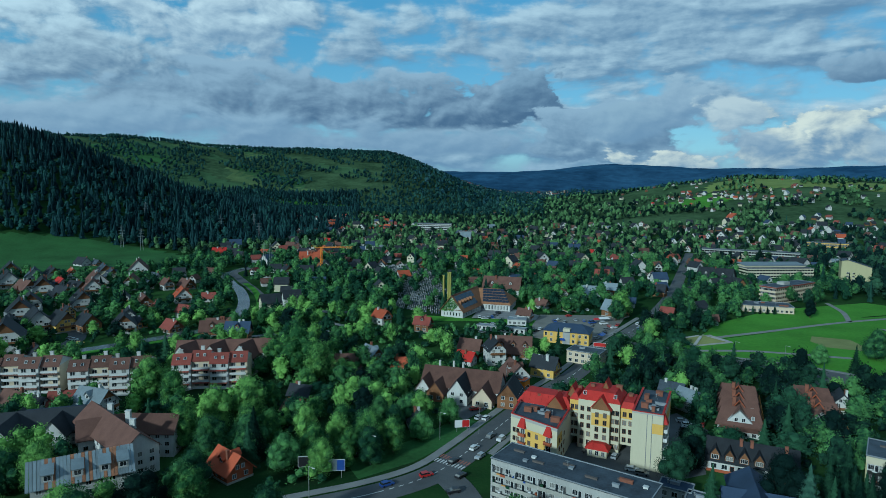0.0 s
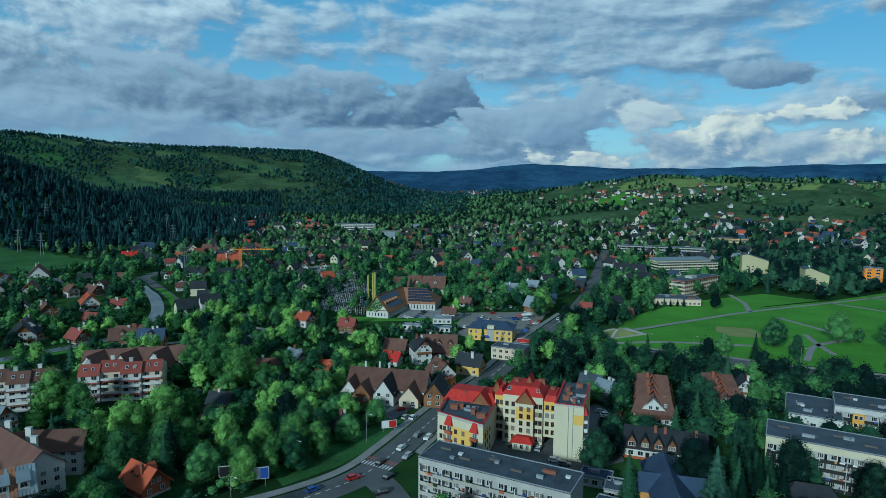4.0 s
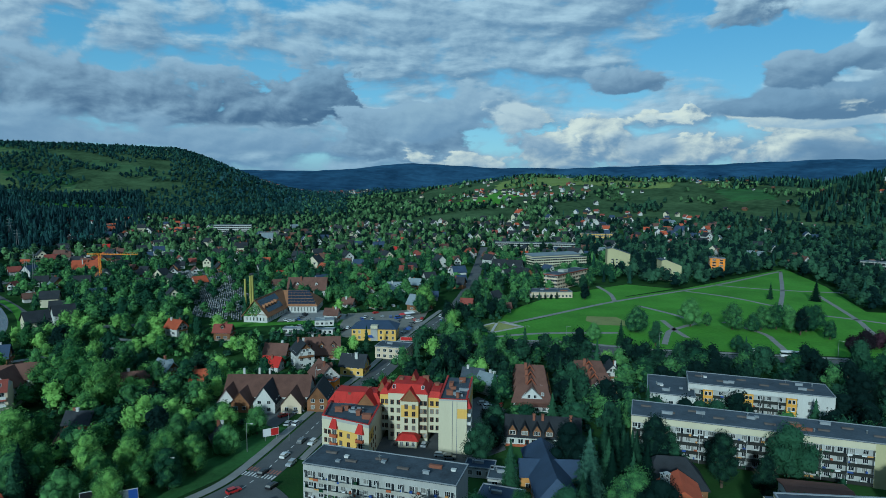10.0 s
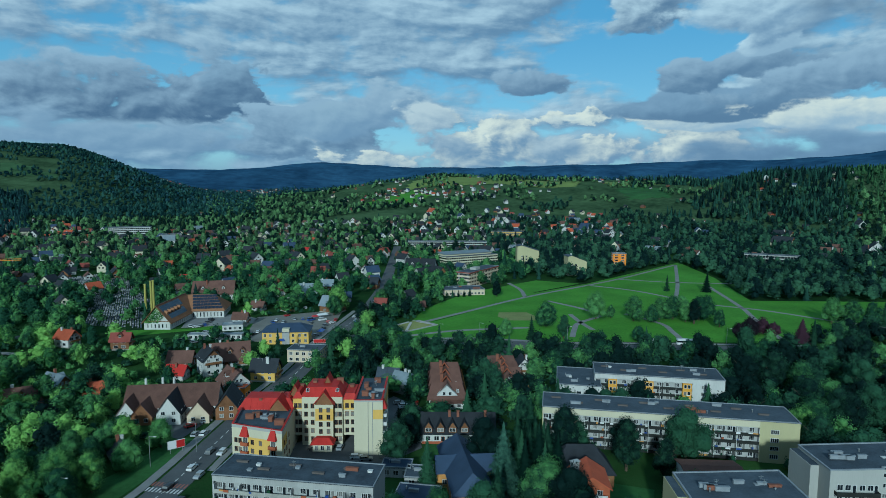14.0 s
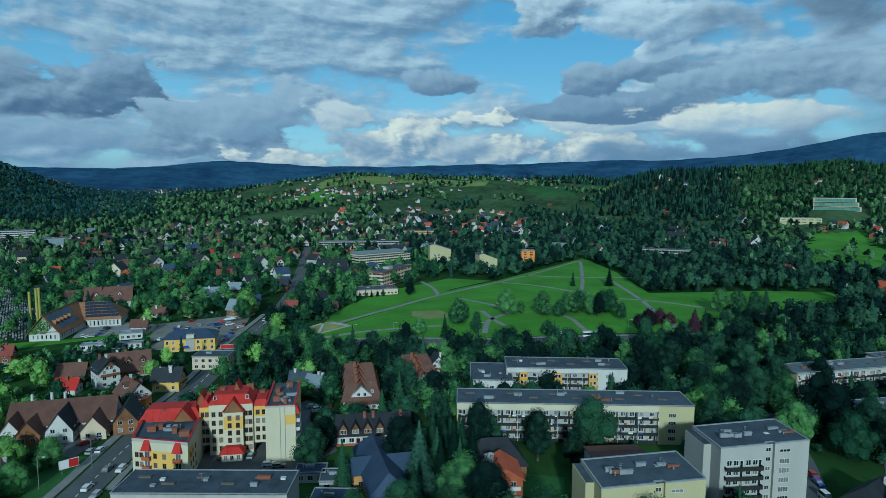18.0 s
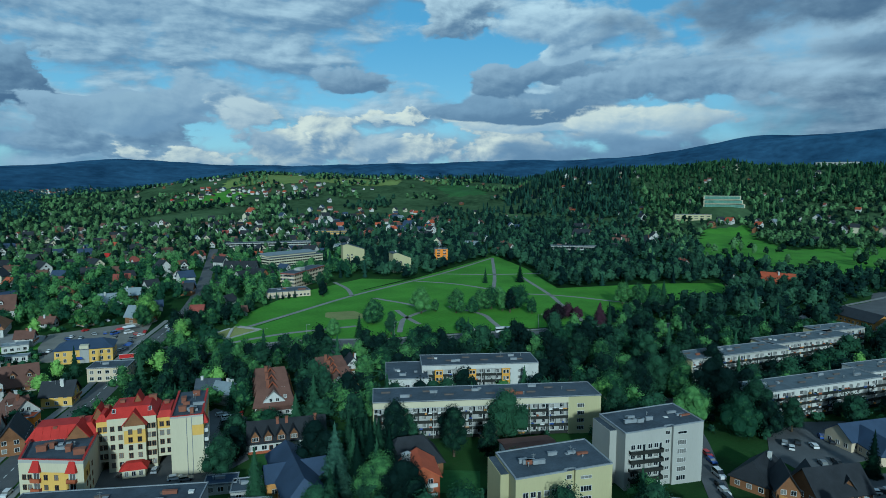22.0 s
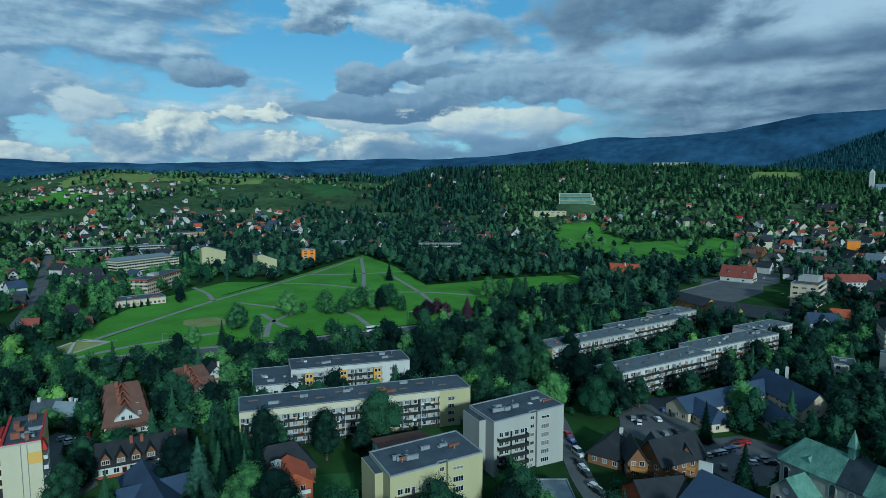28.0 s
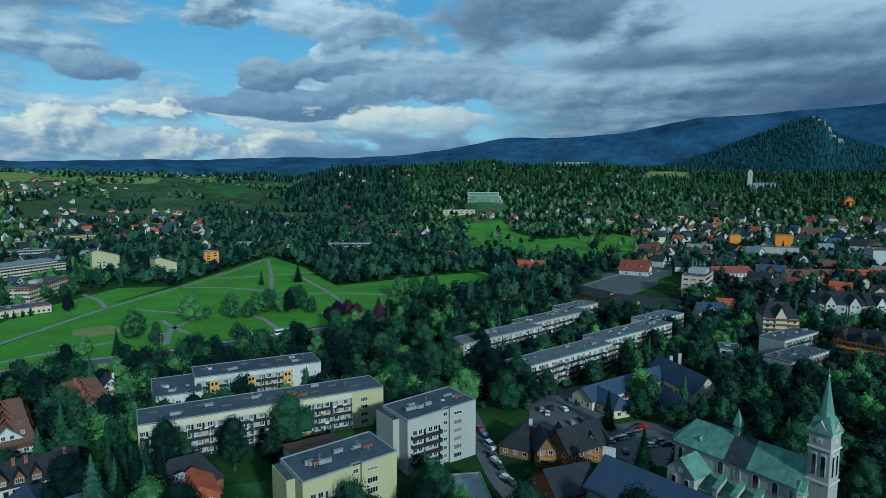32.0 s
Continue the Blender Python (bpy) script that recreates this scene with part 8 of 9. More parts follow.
def billboard(x, y, turn, w, h, label, colours, z=2.4):
    t = thing("billboard", pose(x, y, 0.1, 0, 0, turn), label, "billboard", "billboards")
    for s in (-0.35, 0.35):
        part("post", Geo().rod(s * w, 0.12, 0, z + h * 0.8, 0.1), METAL, t)
    part("board", Geo().box(-w / 2, w / 2, -0.05, 0.1, z, z + h), TRIM, t)
    n = len(colours)
    for i, c in enumerate(colours):
        part("poster_field", Geo().box(-w / 2 + 0.12 + i * (w - 0.24) / n, -w / 2 + 0.12 + (i + 1) * (w - 0.24) / n, -0.08, -0.05, z + 0.15, z + h - 0.15), c, t)


bus(257.7, 252.5, -30)
bus(272.6, 244.6, -30)
for _x, _y, _a in ((-1.5, 207.5, -35), (-23.5, 187.5, -35), (12.5, 213, 145), (27, 262, -35), (46, 282, 145), (-38, 165, -35), (72, 322, -35)):
    street_lamp(_x, _y, _a)
for _x, _y, _a in ((174, 308, -60), (216, 280, -60), (296, 238, -60), (380, 188, -60), (440, 162, -60), (152, 316, -60)):
    street_lamp(_x, _y, _a, 9.0)
billboard(-33.5, 178.0, 8, 7.0, 3.6, "blue landscape poster on a roadside billboard", (PAINTS[3], ROOFS["steel"], PAINTS[3]))
billboard(-42.5, 180.5, 8, 4.5, 3.4, "dark advertising board with unreadable text", (PAINTS[2],))
billboard(6.5, 215.0, 10, 5.5, 2.8, "white and red advertising board by the car park", (PAINTS[0], PAINTS[4]), 1.6)
billboard(84, 318, -20, 11, 2.2, "red shop banner above the yard", (PAINTS[4],), 4.5)


def crane(x, y):
    t = thing("tower_crane", pose(x, y, 0, 0, 0, -6), "orange tower crane above a roof", "crane")
    o = WALLS["orange"]
    for a in (-0.7, 0.7):
        for b in (-0.7, 0.7):
            part("mast_post", Geo().box(a - 0.15, a + 0.15, b - 0.15, b + 0.15, 0, 27), o, t)
    for i in range(13):
        s = 1 if i % 2 else -1
        part("brace", Geo().solid([(-0.7 * s - 0.1, -0.75, 2 * i), (-0.7 * s + 0.1, -0.75, 2 * i), (-0.7 * s + 0.1, -0.65, 2 * i), (-0.7 * s - 0.1, -0.65, 2 * i)], [(0.7 * s - 0.1, -0.75, 2 * i + 2), (0.7 * s + 0.1, -0.75, 2 * i + 2), (0.7 * s + 0.1, -0.65, 2 * i + 2), (0.7 * s - 0.1, -0.65, 2 * i + 2)]), o, t)
    part("jib", Geo().box(-10, 31, -0.2, 0.2, 27.0, 27.4).box(-10, 31, -0.08, 0.08, 28.3, 28.5), o, t)
    for i in range(20):
        part("jib_strut", Geo().box(-9.5 + 2 * i, -9.3 + 2 * i, -0.07, 0.07, 27.4, 28.3), o, t)
    part("counterweight", Geo().box(-10, -7, -1, 1, 25.8, 27.2), WALLS["grey"], t)


crane(-121, 595)


def pylon(x, y):
    z = float(land(x, y))
    t = thing("pylon", pose(x, y, z, 0, 0, 20), "slim lattice power pylon", "pylon", "pylons")
    for s in (-1, 1):
        for k in (-1, 1):
            part("leg", Geo().solid([(s * 1.6 - 0.15, k * 1.6 - 0.15, 0), (s * 1.6 + 0.15, k * 1.6 - 0.15, 0), (s * 1.6 + 0.15, k * 1.6 + 0.15, 0), (s * 1.6 - 0.15, k * 1.6 + 0.15, 0)],
                                    [(s * 0.3 - 0.1, k * 0.3 - 0.1, 27), (s * 0.3 + 0.1, k * 0.3 - 0.1, 27), (s * 0.3 + 0.1, k * 0.3 + 0.1, 27), (s * 0.3 - 0.1, k * 0.3 + 0.1, 27)]), METAL, t)
    for z in (17, 21, 25):
        part("cross_arm", Geo().box(-3.5, 3.5, -0.12, 0.12, z, z + 0.25), METAL, t)


for _x, _y in ((-398, 752), (-372, 748), (-190, 640), (-182, 634), (-330, 900), (-300, 960), (-265, 870), (-430, 880)):
    pylon(_x, _y)


CEMETERY = [(-36, 440), (-4, 416), (0, 516), (-10, 615), (-26, 682), (-56, 676), (-95, 642), (-86, 588), (-42, 566), (-38, 500)]


def cemetery():
    """Rows of small grey gravestones on a slope of paths."""
    rng = random.Random(3)
    poly = CEMETERY
    patch("cemetery_ground", poly, 0.1, GROUND, "grassy cemetery ground between the graves", "cemetery")
    g = Geo()
    for i in range(66):
        for j in range(122):
            x, y = -96 + i * 1.5 + rng.uniform(-0.2, 0.2), 416 + j * 2.2 + rng.uniform(-0.3, 0.3)
            if not inside(poly, x, y) or rng.random() < 0.34:
                continue
            w, h = rng.uniform(0.35, 0.55), rng.uniform(0.4, 1.0)
            g.box(x - w, x + w, y, y + 1.5, 0.1, 0.45, 0 if rng.random() < 0.6 else 1)
            g.box(x - w * 0.9, x + w * 0.9, y + 1.25, y + 1.5, 0.4, 0.4 + h, 0 if rng.random() < 0.5 else 1)
    tagged(new("gravestones", g.mesh("gravestones", GRAVE, ROOFS["grey"])), "dense rows of grey gravestones", "gravestones", kind="stuff")


cemetery()


def park_pavilion():
    """The low grassed dome with pale rays by the park corner."""
    t = thing("park_monument", pose(150, 352, 0, 0, 0, 20), "low grassy mound with pale stone rays", "monument")
    keep_clear(150, 352, 20, -16, 16, -12, 12)
    part("mound", Geo().solid([(-13, -8, 0), (13, -8, 0), (13, 8, 0), (-13, 8, 0)], [(-2, -1, 3), (2, -1, 3), (2, 1, 3), (-2, 1, 3)]), WORN, t)
    for a, b in (((-13, -8), (-2, -1)), ((13, -8), (2, -1)), ((13, 8), (2, 1)), ((-13, 8), (-2, 1))):
        d = Vector((b[0] - a[0], b[1] - a[1], 0)).normalized() * 0.8
        n = Vector((-d.y, d.x, 0))
        q = [(a[0] + n.x, a[1] + n.y, 0.3), (a[0] - n.x, a[1] - n.y, 0.3), (b[0] - n.x, b[1] - n.y, 3.3), (b[0] + n.x, b[1] + n.y, 3.3)]
        part("stone_ray", Geo().slab(q, 0.3), KERB, t)
    part("kerb", Geo().box(-14, 14, -9, -8, 0, 0.6).box(-14, 14, 8, 9, 0, 0.6).box(-14, -13, -8, 8, 0, 0.6).box(13, 14, -8, 8, 0, 0.6), KERB, t)


park_pavilion()


def awning(x, y, turn, w, d, col, label):
    """A canvas stall roof on four posts."""
    t = thing("market_awning", pose(x, y, 0.1, 0, 0, turn), label, "awning", "stalls by the yellow hall")
    part("canopy", Geo().solid([(-w / 2, -d / 2, 2.2), (w / 2, -d / 2, 2.2), (w / 2, d / 2, 2.2), (-w / 2, d / 2, 2.2)], [(-w / 2 + 0.8, -0.1, 3.2), (w / 2 - 0.8, -0.1, 3.2), (w / 2 - 0.8, 0.1, 3.2), (-w / 2 + 0.8, 0.1, 3.2)]), PAINTS[col], t)
    for sx in (-1, 1):
        for sy in (-1, 1):
            part("post", Geo().rod(sx * (w / 2 - 0.15), sy * (d / 2 - 0.15), 0, 2.25, 0.06, 0.06, 6), METAL, t)


awning(92.1, 355.6, 58, 6.0, 4.0, 3, "blue canvas awning over a stall")
awning(66.1, 342.0, -21, 4.5, 3.0, 3, "blue canvas awning over a stall")
awning(105.0, 400.0, 12, 7.0, 4.0, 0, "white canvas awning in the car park")
awning(99.0, 396.5, 12, 4.0, 3.0, 4, "red canvas awning in the car park")

for i, (x, y) in enumerate(((26.2, 404.5), (29.1, 405.6), (31.7, 409.1), (34.5, 415.1), (36.7, 420.3), (23.1, 408.1), (84.7, 415.1), (75.3, 403.0), (86.3, 401.6), (95.9, 394.5), (93.9, 386.3), (97.1, 367.9),
                            (106.3, 381.1), (110.8, 388.3), (102.0, 436.1), (88.6, 353.1), (121.2, 378.0), (134.4, 410.4), (55.7, 370.8), (59.3, 375.5), (104.7, 384.8), (74.0, 299.5), (78.5, 396.0), (72.0, 398.5), (100.5, 376.0))):
    car(x, y, 25 + 35 * (i % 3), (0, 1, 3, 5, 2, 0, 4)[i % 7], van=i in (4, 9))
car(102.8, 391.7, 15, 0, van=True)
car(-16.9, 174.0, 35, 3)
car(-5.4, 180.3, 28, 4)
car(3.1, 189.9, 56, 2)
car(10.3, 200.1, 56, 0)
car(11.8, 193.6, 236, 1)
car(16.6, 210.3, 57, 5)
car(20.0, 207.9, 237, 0)
car(5.3, 180.0, 50, 2)
car(2.8, 170.3, 200, 2)
car(12.1, 236.6, 20, 4)
car(17.7, 239.1, 20, 1)
car(13.2, 227.7, 60, 1)
car(16.0, 227.2, 60, 0)
car(48.4, 197.9, 150, 2)
car(56.4, 194.9, 60, 1)
car(59.2, 185.6, -20, 0)
car(61.5, 182.9, -20, 5)
car(90.5, 226.6, -10, 1)
car(91.2, 222.7, -10, 0)
car(88.9, 218.4, -10, 2)
car(96.5, 222.7, 60, 4)
car(71.1, 351.7, 60, 3)
car(82.2, 372.7, 70, 1)
car(64.7, 362.6, 30, 1)
car(70.4, 365.4, 30, 0)
car(91.7, 399.6, 80, 3)
car(31.1, 388.0, 10, 1)
car(22.5, 365.4, 10, 5)
car(16.0, 372.7, 10, 2)
car(37.8, 422.8, 60, 1)
car(130.1, 396.2, 60, 1)
car(123.1, 383.3, 60, 5)
car(144.2, 422.8, 62, 2)
car(154.0, 436.5, 242, 5)
car(93.9, 332.9, 58, 2)
car(125.0, 392.9, 58, 0)
car(102.5, 488.2, 15, 5)
car(36.1, 262.3, 0, 0, van=True)
car(32.9, 256.4, 0, 1)
car(31.1, 251.5, 15, 0)
car(29.4, 257.2, 90, 0, van=True)
car(-207.8, 336.5, 0, 0)
car(-200.4, 329.4, 10, 6)
car(-211.4, 339.0, 0, 1)
car(-18.4, 205.1, 30, 3)
car(-17.3, 208.4, 30, 0)
car(-31.0, 194.0, 30, 1)
car(-57.2, 197.0, 60, 1)
car(-71.4, 177.5, 40, 1)
car(160.9, 266.1, 30, 3)
car(196.0, 85.7, -125, 4)
car(192.0, 82.4, -125, 3)
car(183.9, 76.5, -125, 0, van=True)
car(177.8, 73.3, -125, 2)
car(174.8, 70.9, -125, 0)
car(171.6, 68.5, -125, 2)
car(165.5, 63.4, -115, 0)
car(163.4, 61.3, -115, 2)
car(224.5, 71.8, 20, 1)
car(222.1, 68.7, 20, 0)
car(228.1, 68.8, 20, 2)
car(229.2, 64.1, 40, 0)
car(240.1, 65.1, 30, 3)
car(237.7, 61.2, 30, 2)
car(216.8, 57.9, 40, 5)
car(221.3, 55.3, 40, 2)
car(204.1, 43.4, 130, 1)
car(206.4, 41.9, 130, 0)
car(208.5, 40.9, 130, 2)
car(210.2, 39.7, 130, 1)
car(211.9, 38.5, 130, 0)
car(214.5, 37.6, 130, 5)
car(216.2, 36.6, 130, 3)
car(219.5, 35.6, 130, 2)
car(222.9, 34.7, 130, 4)
car(225.2, 33.7, 130, 4)
car(201.2, 35.4, 20, 2)
car(209.5, 29.0, 120, 0)
car(214.3, 26.6, 120, 5)
car(213.0, 24.0, 120, 2)
car(215.8, 21.7, 120, 1)
car(264.3, 40.6, 60, 2)
car(268.6, 40.2, 60, 3)
car(487.2, 129.1, -10, 2)
car(498.2, 125.0, -10, 5)
car(610.6, 91.2, 0, 1)
car(627.6, 99.2, 0, 3)
car(613.2, 102.1, 0, 0)
car(611.2, 106.0, 0, 3)
car(638.1, 87.3, 0, 1)
car(553.0, 61.3, 0, 2)
car(540.3, 55.4, 0, 0)
car(561.9, 44.2, 30, 1)
car(569.3, 42.5, 30, 2)
car(302.5, -41.1, 10, 0)
car(301.1, -42.9, 10, 6)
car(306.2, -40.5, 10, 1)
car(402.4, 137.9, -25, 5)
car(375.5, 186.0, -25, 0)
car(385.1, 184.1, -25, 0)
car(368.0, 180.1, -25, 2)
car(382.6, 176.3, -25, 6)
car(335.3, 198.5, -25, 5)
car(318.5, 196.6, -25, 0)
car(278.2, 213.5, -25, 2)
car(1105.0, 104.5, 80, 0)
car(896.1, 109.4, 75, 1)
car(792.0, 92.9, 75, 5)
car(705.4, 88.1, 75, 0)

# ---- trees ----
def leaf_tris(c, n, size, rng):
    """Three-cornered leaf sprays at points c, facing n, of the given sizes."""
    k = len(c)
    u = np.cross(n, rng.normal(size=(k, 3)))
    u /= np.linalg.norm(u, axis=1)[:, None] + 1e-9
    v = np.cross(n, u)
    s = size[:, None]
    asp = rng.uniform(0.6, 1.0, (k, 1))
    return np.stack([c - u * s * 0.5, c - v * s * 0.5 * asp - n * s * 0.15, c + u * s * 0.3 + v * s * 0.35 * asp], 1)


def soup_mesh(name, tris, material, tone=None):
    """A mesh of loose triangles (k, 3, 3); tone: how light each one's tree is."""
    k = len(tris)
    me = bpy.data.meshes.new(name)
    me.vertices.add(3 * k)
    me.vertices.foreach_set("co", tris.ravel())
    me.loops.add(3 * k)
    me.loops.foreach_set("vertex_index", np.arange(3 * k))
    me.polygons.add(k)
    me.polygons.foreach_set("loop_start", np.arange(k) * 3)
    me.materials.append(material)
    me.attributes.new("tone", "FLOAT", "FACE").data.foreach_set("value", np.full(k, 0.5) if tone is None else tone)
    me.update()
    return me


def ball(sub):
    bm = bmesh.new()
    bmesh.ops.create_icosphere(bm, subdivisions=sub, radius=1.0)
    out = np.array([[v.co[:] for v in f.verts] for f in bm.faces])
    bm.free()
    return out


BALLS = {1: ball(1), 2: ball(2), 3: ball(3)}


def rough_ball(sub, rng, amp=0.16):
    """A lumpy ball: corners pushed in and out, alike where they meet."""
    b = BALLS[sub].reshape(-1, 3)
    w = rng.uniform(-1, 1, (3, 3)) * 3.1
    ph = rng.uniform(0, 6.28, 3)
    d = sum(np.sin(b @ w[i] + ph[i]) for i in range(3)) / 3 + 0.5 * np.sin(b @ (w[0] * 2.7) + ph[1])
    return (b * (1 + amp * d)[:, None]).reshape(-1, 3, 3)


def crown(rng, k, H, W, size, low=0.12, lobes=16, sub=2):
    """A crown of overlapping leafy lobes, H high and W wide: closed lumps under a coat of leaf sprays."""
    t = (np.arange(lobes) + rng.uniform(0, 1, lobes)) / lobes
    ang = np.arange(lobes) * 2.399 + rng.uniform(-0.5, 0.5, lobes)
    lr = W * rng.uniform(0.16, 0.27, lobes) * (1.1 - 0.35 * t)
    z = H * (low + 0.05 + (0.78 - low) * t)
    prof = np.sin(np.pi * np.clip(0.22 + 0.70 * t, 0, 1)) ** 0.7
    rad = np.maximum(W / 2 * prof * rng.uniform(0.55, 1.05, lobes) - lr * 0.8, 0)
    cen = np.stack([rad * np.cos(ang), rad * np.sin(ang), z], 1)
    cen[0], lr[0] = (0, 0, H * 0.52), W * 0.34
    cen[-1], lr[-1] = (0, 0, H * 0.80), W * 0.25
    lump = [rough_ball(sub if i else max(1, sub - 1), rng) * (lr[i] * 0.72) * np.array([1, 1, 1.0 if i else min(1.6, H * 0.42 / lr[0])]) + cen[i] for i in range(lobes)]
    w = lr ** 2
    i = rng.choice(lobes, k, p=w / w.sum())
    n = rng.normal(size=(k, 3))
    n[:, 2] += 0.45
    n /= np.linalg.norm(n, axis=1)[:, None]
    p = cen[i] + n * (lr[i] * rng.uniform(0.70, 1.18, k))[:, None]
    n = n + rng.normal(size=(k, 3)) * 0.6
    n /= np.linalg.norm(n, axis=1)[:, None]
    return np.concatenate(lump + [leaf_tris(p, n, rng.uniform(0.6, 1.3, k) * size, rng)])


def spruce(rng, k, H, W, size, sides=9, tiers=12, low=0.06):
    """A conifer: a stack of ragged skirts under drooping sprays."""
    out = []
    for j in range(tiers):
        t0, t1 = j / tiers, min(1.0, (j + 1.7) / tiers)
        r0 = W / 2 * (1 - t0) ** 0.9 * 0.78
        a = np.arange(sides) * 2 * np.pi / sides + j * 0.7
        rr = r0 * rng.uniform(0.72, 1.1, sides)
        z = H * (low + (1 - low) * t0) - 0.25 * rr
        ring = np.stack([rr * np.cos(a), rr * np.sin(a), z], 1)
        top = np.tile([[0, 0, H * (low + (1 - low) * t1)]], (sides, 1))
        out.append(np.stack([ring, np.roll(ring, -1, 0), top], 1))
    t = 1 - np.sqrt(rng.uniform(0, 1, k))
    tq = (np.floor(t * tiers) + rng.uniform(0, 0.5, k)) / tiers
    ang = rng.uniform(0, 2 * np.pi, k)
    rr = W / 2 * (1 - tq) ** 0.9 * (1 + 0.16 * np.sin(ang * 5 + np.floor(t * tiers) * 2.1)) * rng.uniform(0.70, 1.05, k)
    p = np.stack([rr * np.cos(ang), rr * np.sin(ang), H * (low + (1 - low) * tq) - 0.28 * rr], 1)
    n = np.stack([np.cos(ang) * 0.6, np.sin(ang) * 0.6, np.full(k, 0.8)], 1) + rng.normal(size=(k, 3)) * 0.22
    n /= np.linalg.norm(n, axis=1)[:, None]
    out.append(leaf_tris(p, n, rng.uniform(0.6, 1.25, k) * size * (0.55 + 0.6 * (1 - tq)), rng))
    return np.concatenate(out)


def trunk_geo(H, r, rng, limbs=5, top=0.75):
    g = Geo()
    g.rod(0, 0, -0.3, H * 0.3, r, r * 0.8, 7).rod(0, 0, H * 0.3, H * top, r * 0.8, r * 0.25, 7)
    for i in range(limbs):
        a, z0 = rng.uniform(0, 6.28), H * rng.uniform(0.28, 0.5)
        L = H * rng.uniform(0.18, 0.3)
        dx, dy = math.cos(a), math.sin(a)
        q = r * 0.35
        lo = [(dx * r * 0.3 - dy * q, dy * r * 0.3 + dx * q, z0), (dx * r * 0.3 + dy * q, dy * r * 0.3 - dx * q, z0), (dx * r * 0.3, dy * r * 0.3, z0 + 2 * q)]
        e = (dx * L, dy * L, z0 + L * 0.9)
        g.solid(lo, [(e[0] - dy * 0.05, e[1] + dx * 0.05, e[2]), (e[0] + dy * 0.05, e[1] - dx * 0.05, e[2]), (e[0], e[1], e[2] + 0.1)])
    return g


TREES = {}


def tree_kinds():
    rng = np.random.default_rng(5)
    def add(key, n, H, W, leaf, kind, k, size, label, low=0.12):
        out = []
        for i in range(n):
            h, w = H * rng.uniform(0.9, 1.1), W * rng.uniform(0.88, 1.12)
            if kind == "broad":
                tri = crown(rng, k, h, w, size, low, 15 + i * 3, 2)
                tg = trunk_geo(h, 0.028 * h, rng)
            else:
                tri = spruce(rng, k, h, w, size, 12)
                tg = trunk_geo(h, 0.018 * h, rng, 0, 0.93)
            out.append((soup_mesh("crown", tri, leaf), tg.mesh("trunk", TRUNK)))
        TREES[key] = (out, label, "tree" if kind == "broad" else "conifer")
    add("broad", 4, 13.5, 12, LEAF[0], "broad", 8600, 0.42, "spreading green broadleaf tree among the houses")
    add("fresh", 3, 13.5, 11.5, LEAF[1], "broad", 8600, 0.42, "broadleaf tree with sunlight painted into bright fresh green")
    add("deep", 3, 16.5, 13, LEAF[2], "broad", 8600, 0.46, "tall broadleaf tree with shade painted into dark green")
    add("oval", 2, 16, 9, LEAF[2], "broad", 6400, 0.48, "slender oval green tree by the flats", 0.1)
    add("bush", 2, 4.5, 5, LEAF[0], "broad", 700, 0.42, "rounded green garden shrub", 0.1)
    add("copper", 2, 12, 12, LEAF[3], "broad", 2600, 0.75, "dark purple copper beech on the lawn", 0.12)
    add("spruce", 3, 17, 7.5, NEEDLE, "spruce", 4600, 0.50, "dark green conical spruce")
    add("spruce_copper", 1, 15, 12.5, LEAF[3], "spruce", 3600, 0.6, "dark purple conical beech on the lawn")
    add("blue", 1, 21, 11.5, BLUENEEDLE, "spruce", 9000, 0.55, "large blue-green spruce in a garden")


tree_kinds()
TCOUNT = [0]


def tree(key, x, y, s=1.0, z=None, turn=None):
    kinds, label, cat = TREES[key]
    TCOUNT[0] += 1
    crown, trunk = kinds[TCOUNT[0] % len(kinds)]
    a = (TCOUNT[0] * 2.399) % 6.283 if turn is None else turn
    z = float(land(x, y)) if z is None else z
    sx = s * (0.92 + 0.16 * ((TCOUNT[0] * 0.618) % 1))
    t = thing("spruce" if "spruce" in label else "tree", Matrix.LocRotScale((x, y, z), Euler((0, 0, a)), (sx, sx, s)), label, cat, "town trees")
    part("trunk", trunk, None, t)
    part("crown", crown, None, t)
    SET_TREES.append((x, y))


SET_TREES = []
# single trees that stand out
tree("blue", 90.8, 146.0, 1.0)
for x, y, s in ((-68, 276, 1.75), (-56, 266, 1.5), (-80, 283, 1.4), (-117, 236, 1.45), (-106, 232, 1.3), (-82, 212, 1.4), (-72, 220, 1.3), (-88, 198, 1.2)):
    tree("fresh", x, y, s)
for x, y, s in ((313, 244, 0.80), (323, 244, 1.00), (334, 244, 0.90), (333, 236, 0.80)):
    tree("copper", x, y, s)
tree("spruce_copper", 337, 221, 1.0)
for x, y, s in ((227, 317, 1.25), (270, 320, 1.30), (289, 305, 1.30), (281, 318, 0.70), (254, 263, 0.70), (306, 299, 1.10), (317, 298, 1.25), (319, 289, 1.10), (298, 298, 0.90), (342, 292, 1.10), (330, 288, 1.25), (326, 268, 0.90), (337, 309, 1.00), (403, 245, 1.20), (413, 238, 1.20), (422, 231, 1.20), (191, 307, 0.80)):
    tree("broad", x, y, s)
for x, y, s in ((218, 286, 1.00), (319, 282, 1.00)):
    tree("oval", x, y, s)
for x, y, s in ((399, 383, 0.80), (427, 366, 1.10), (415, 250, 1.20), (200, 293, 0.80), (428, 226, 1.20)):
    tree("spruce", x, y, s)
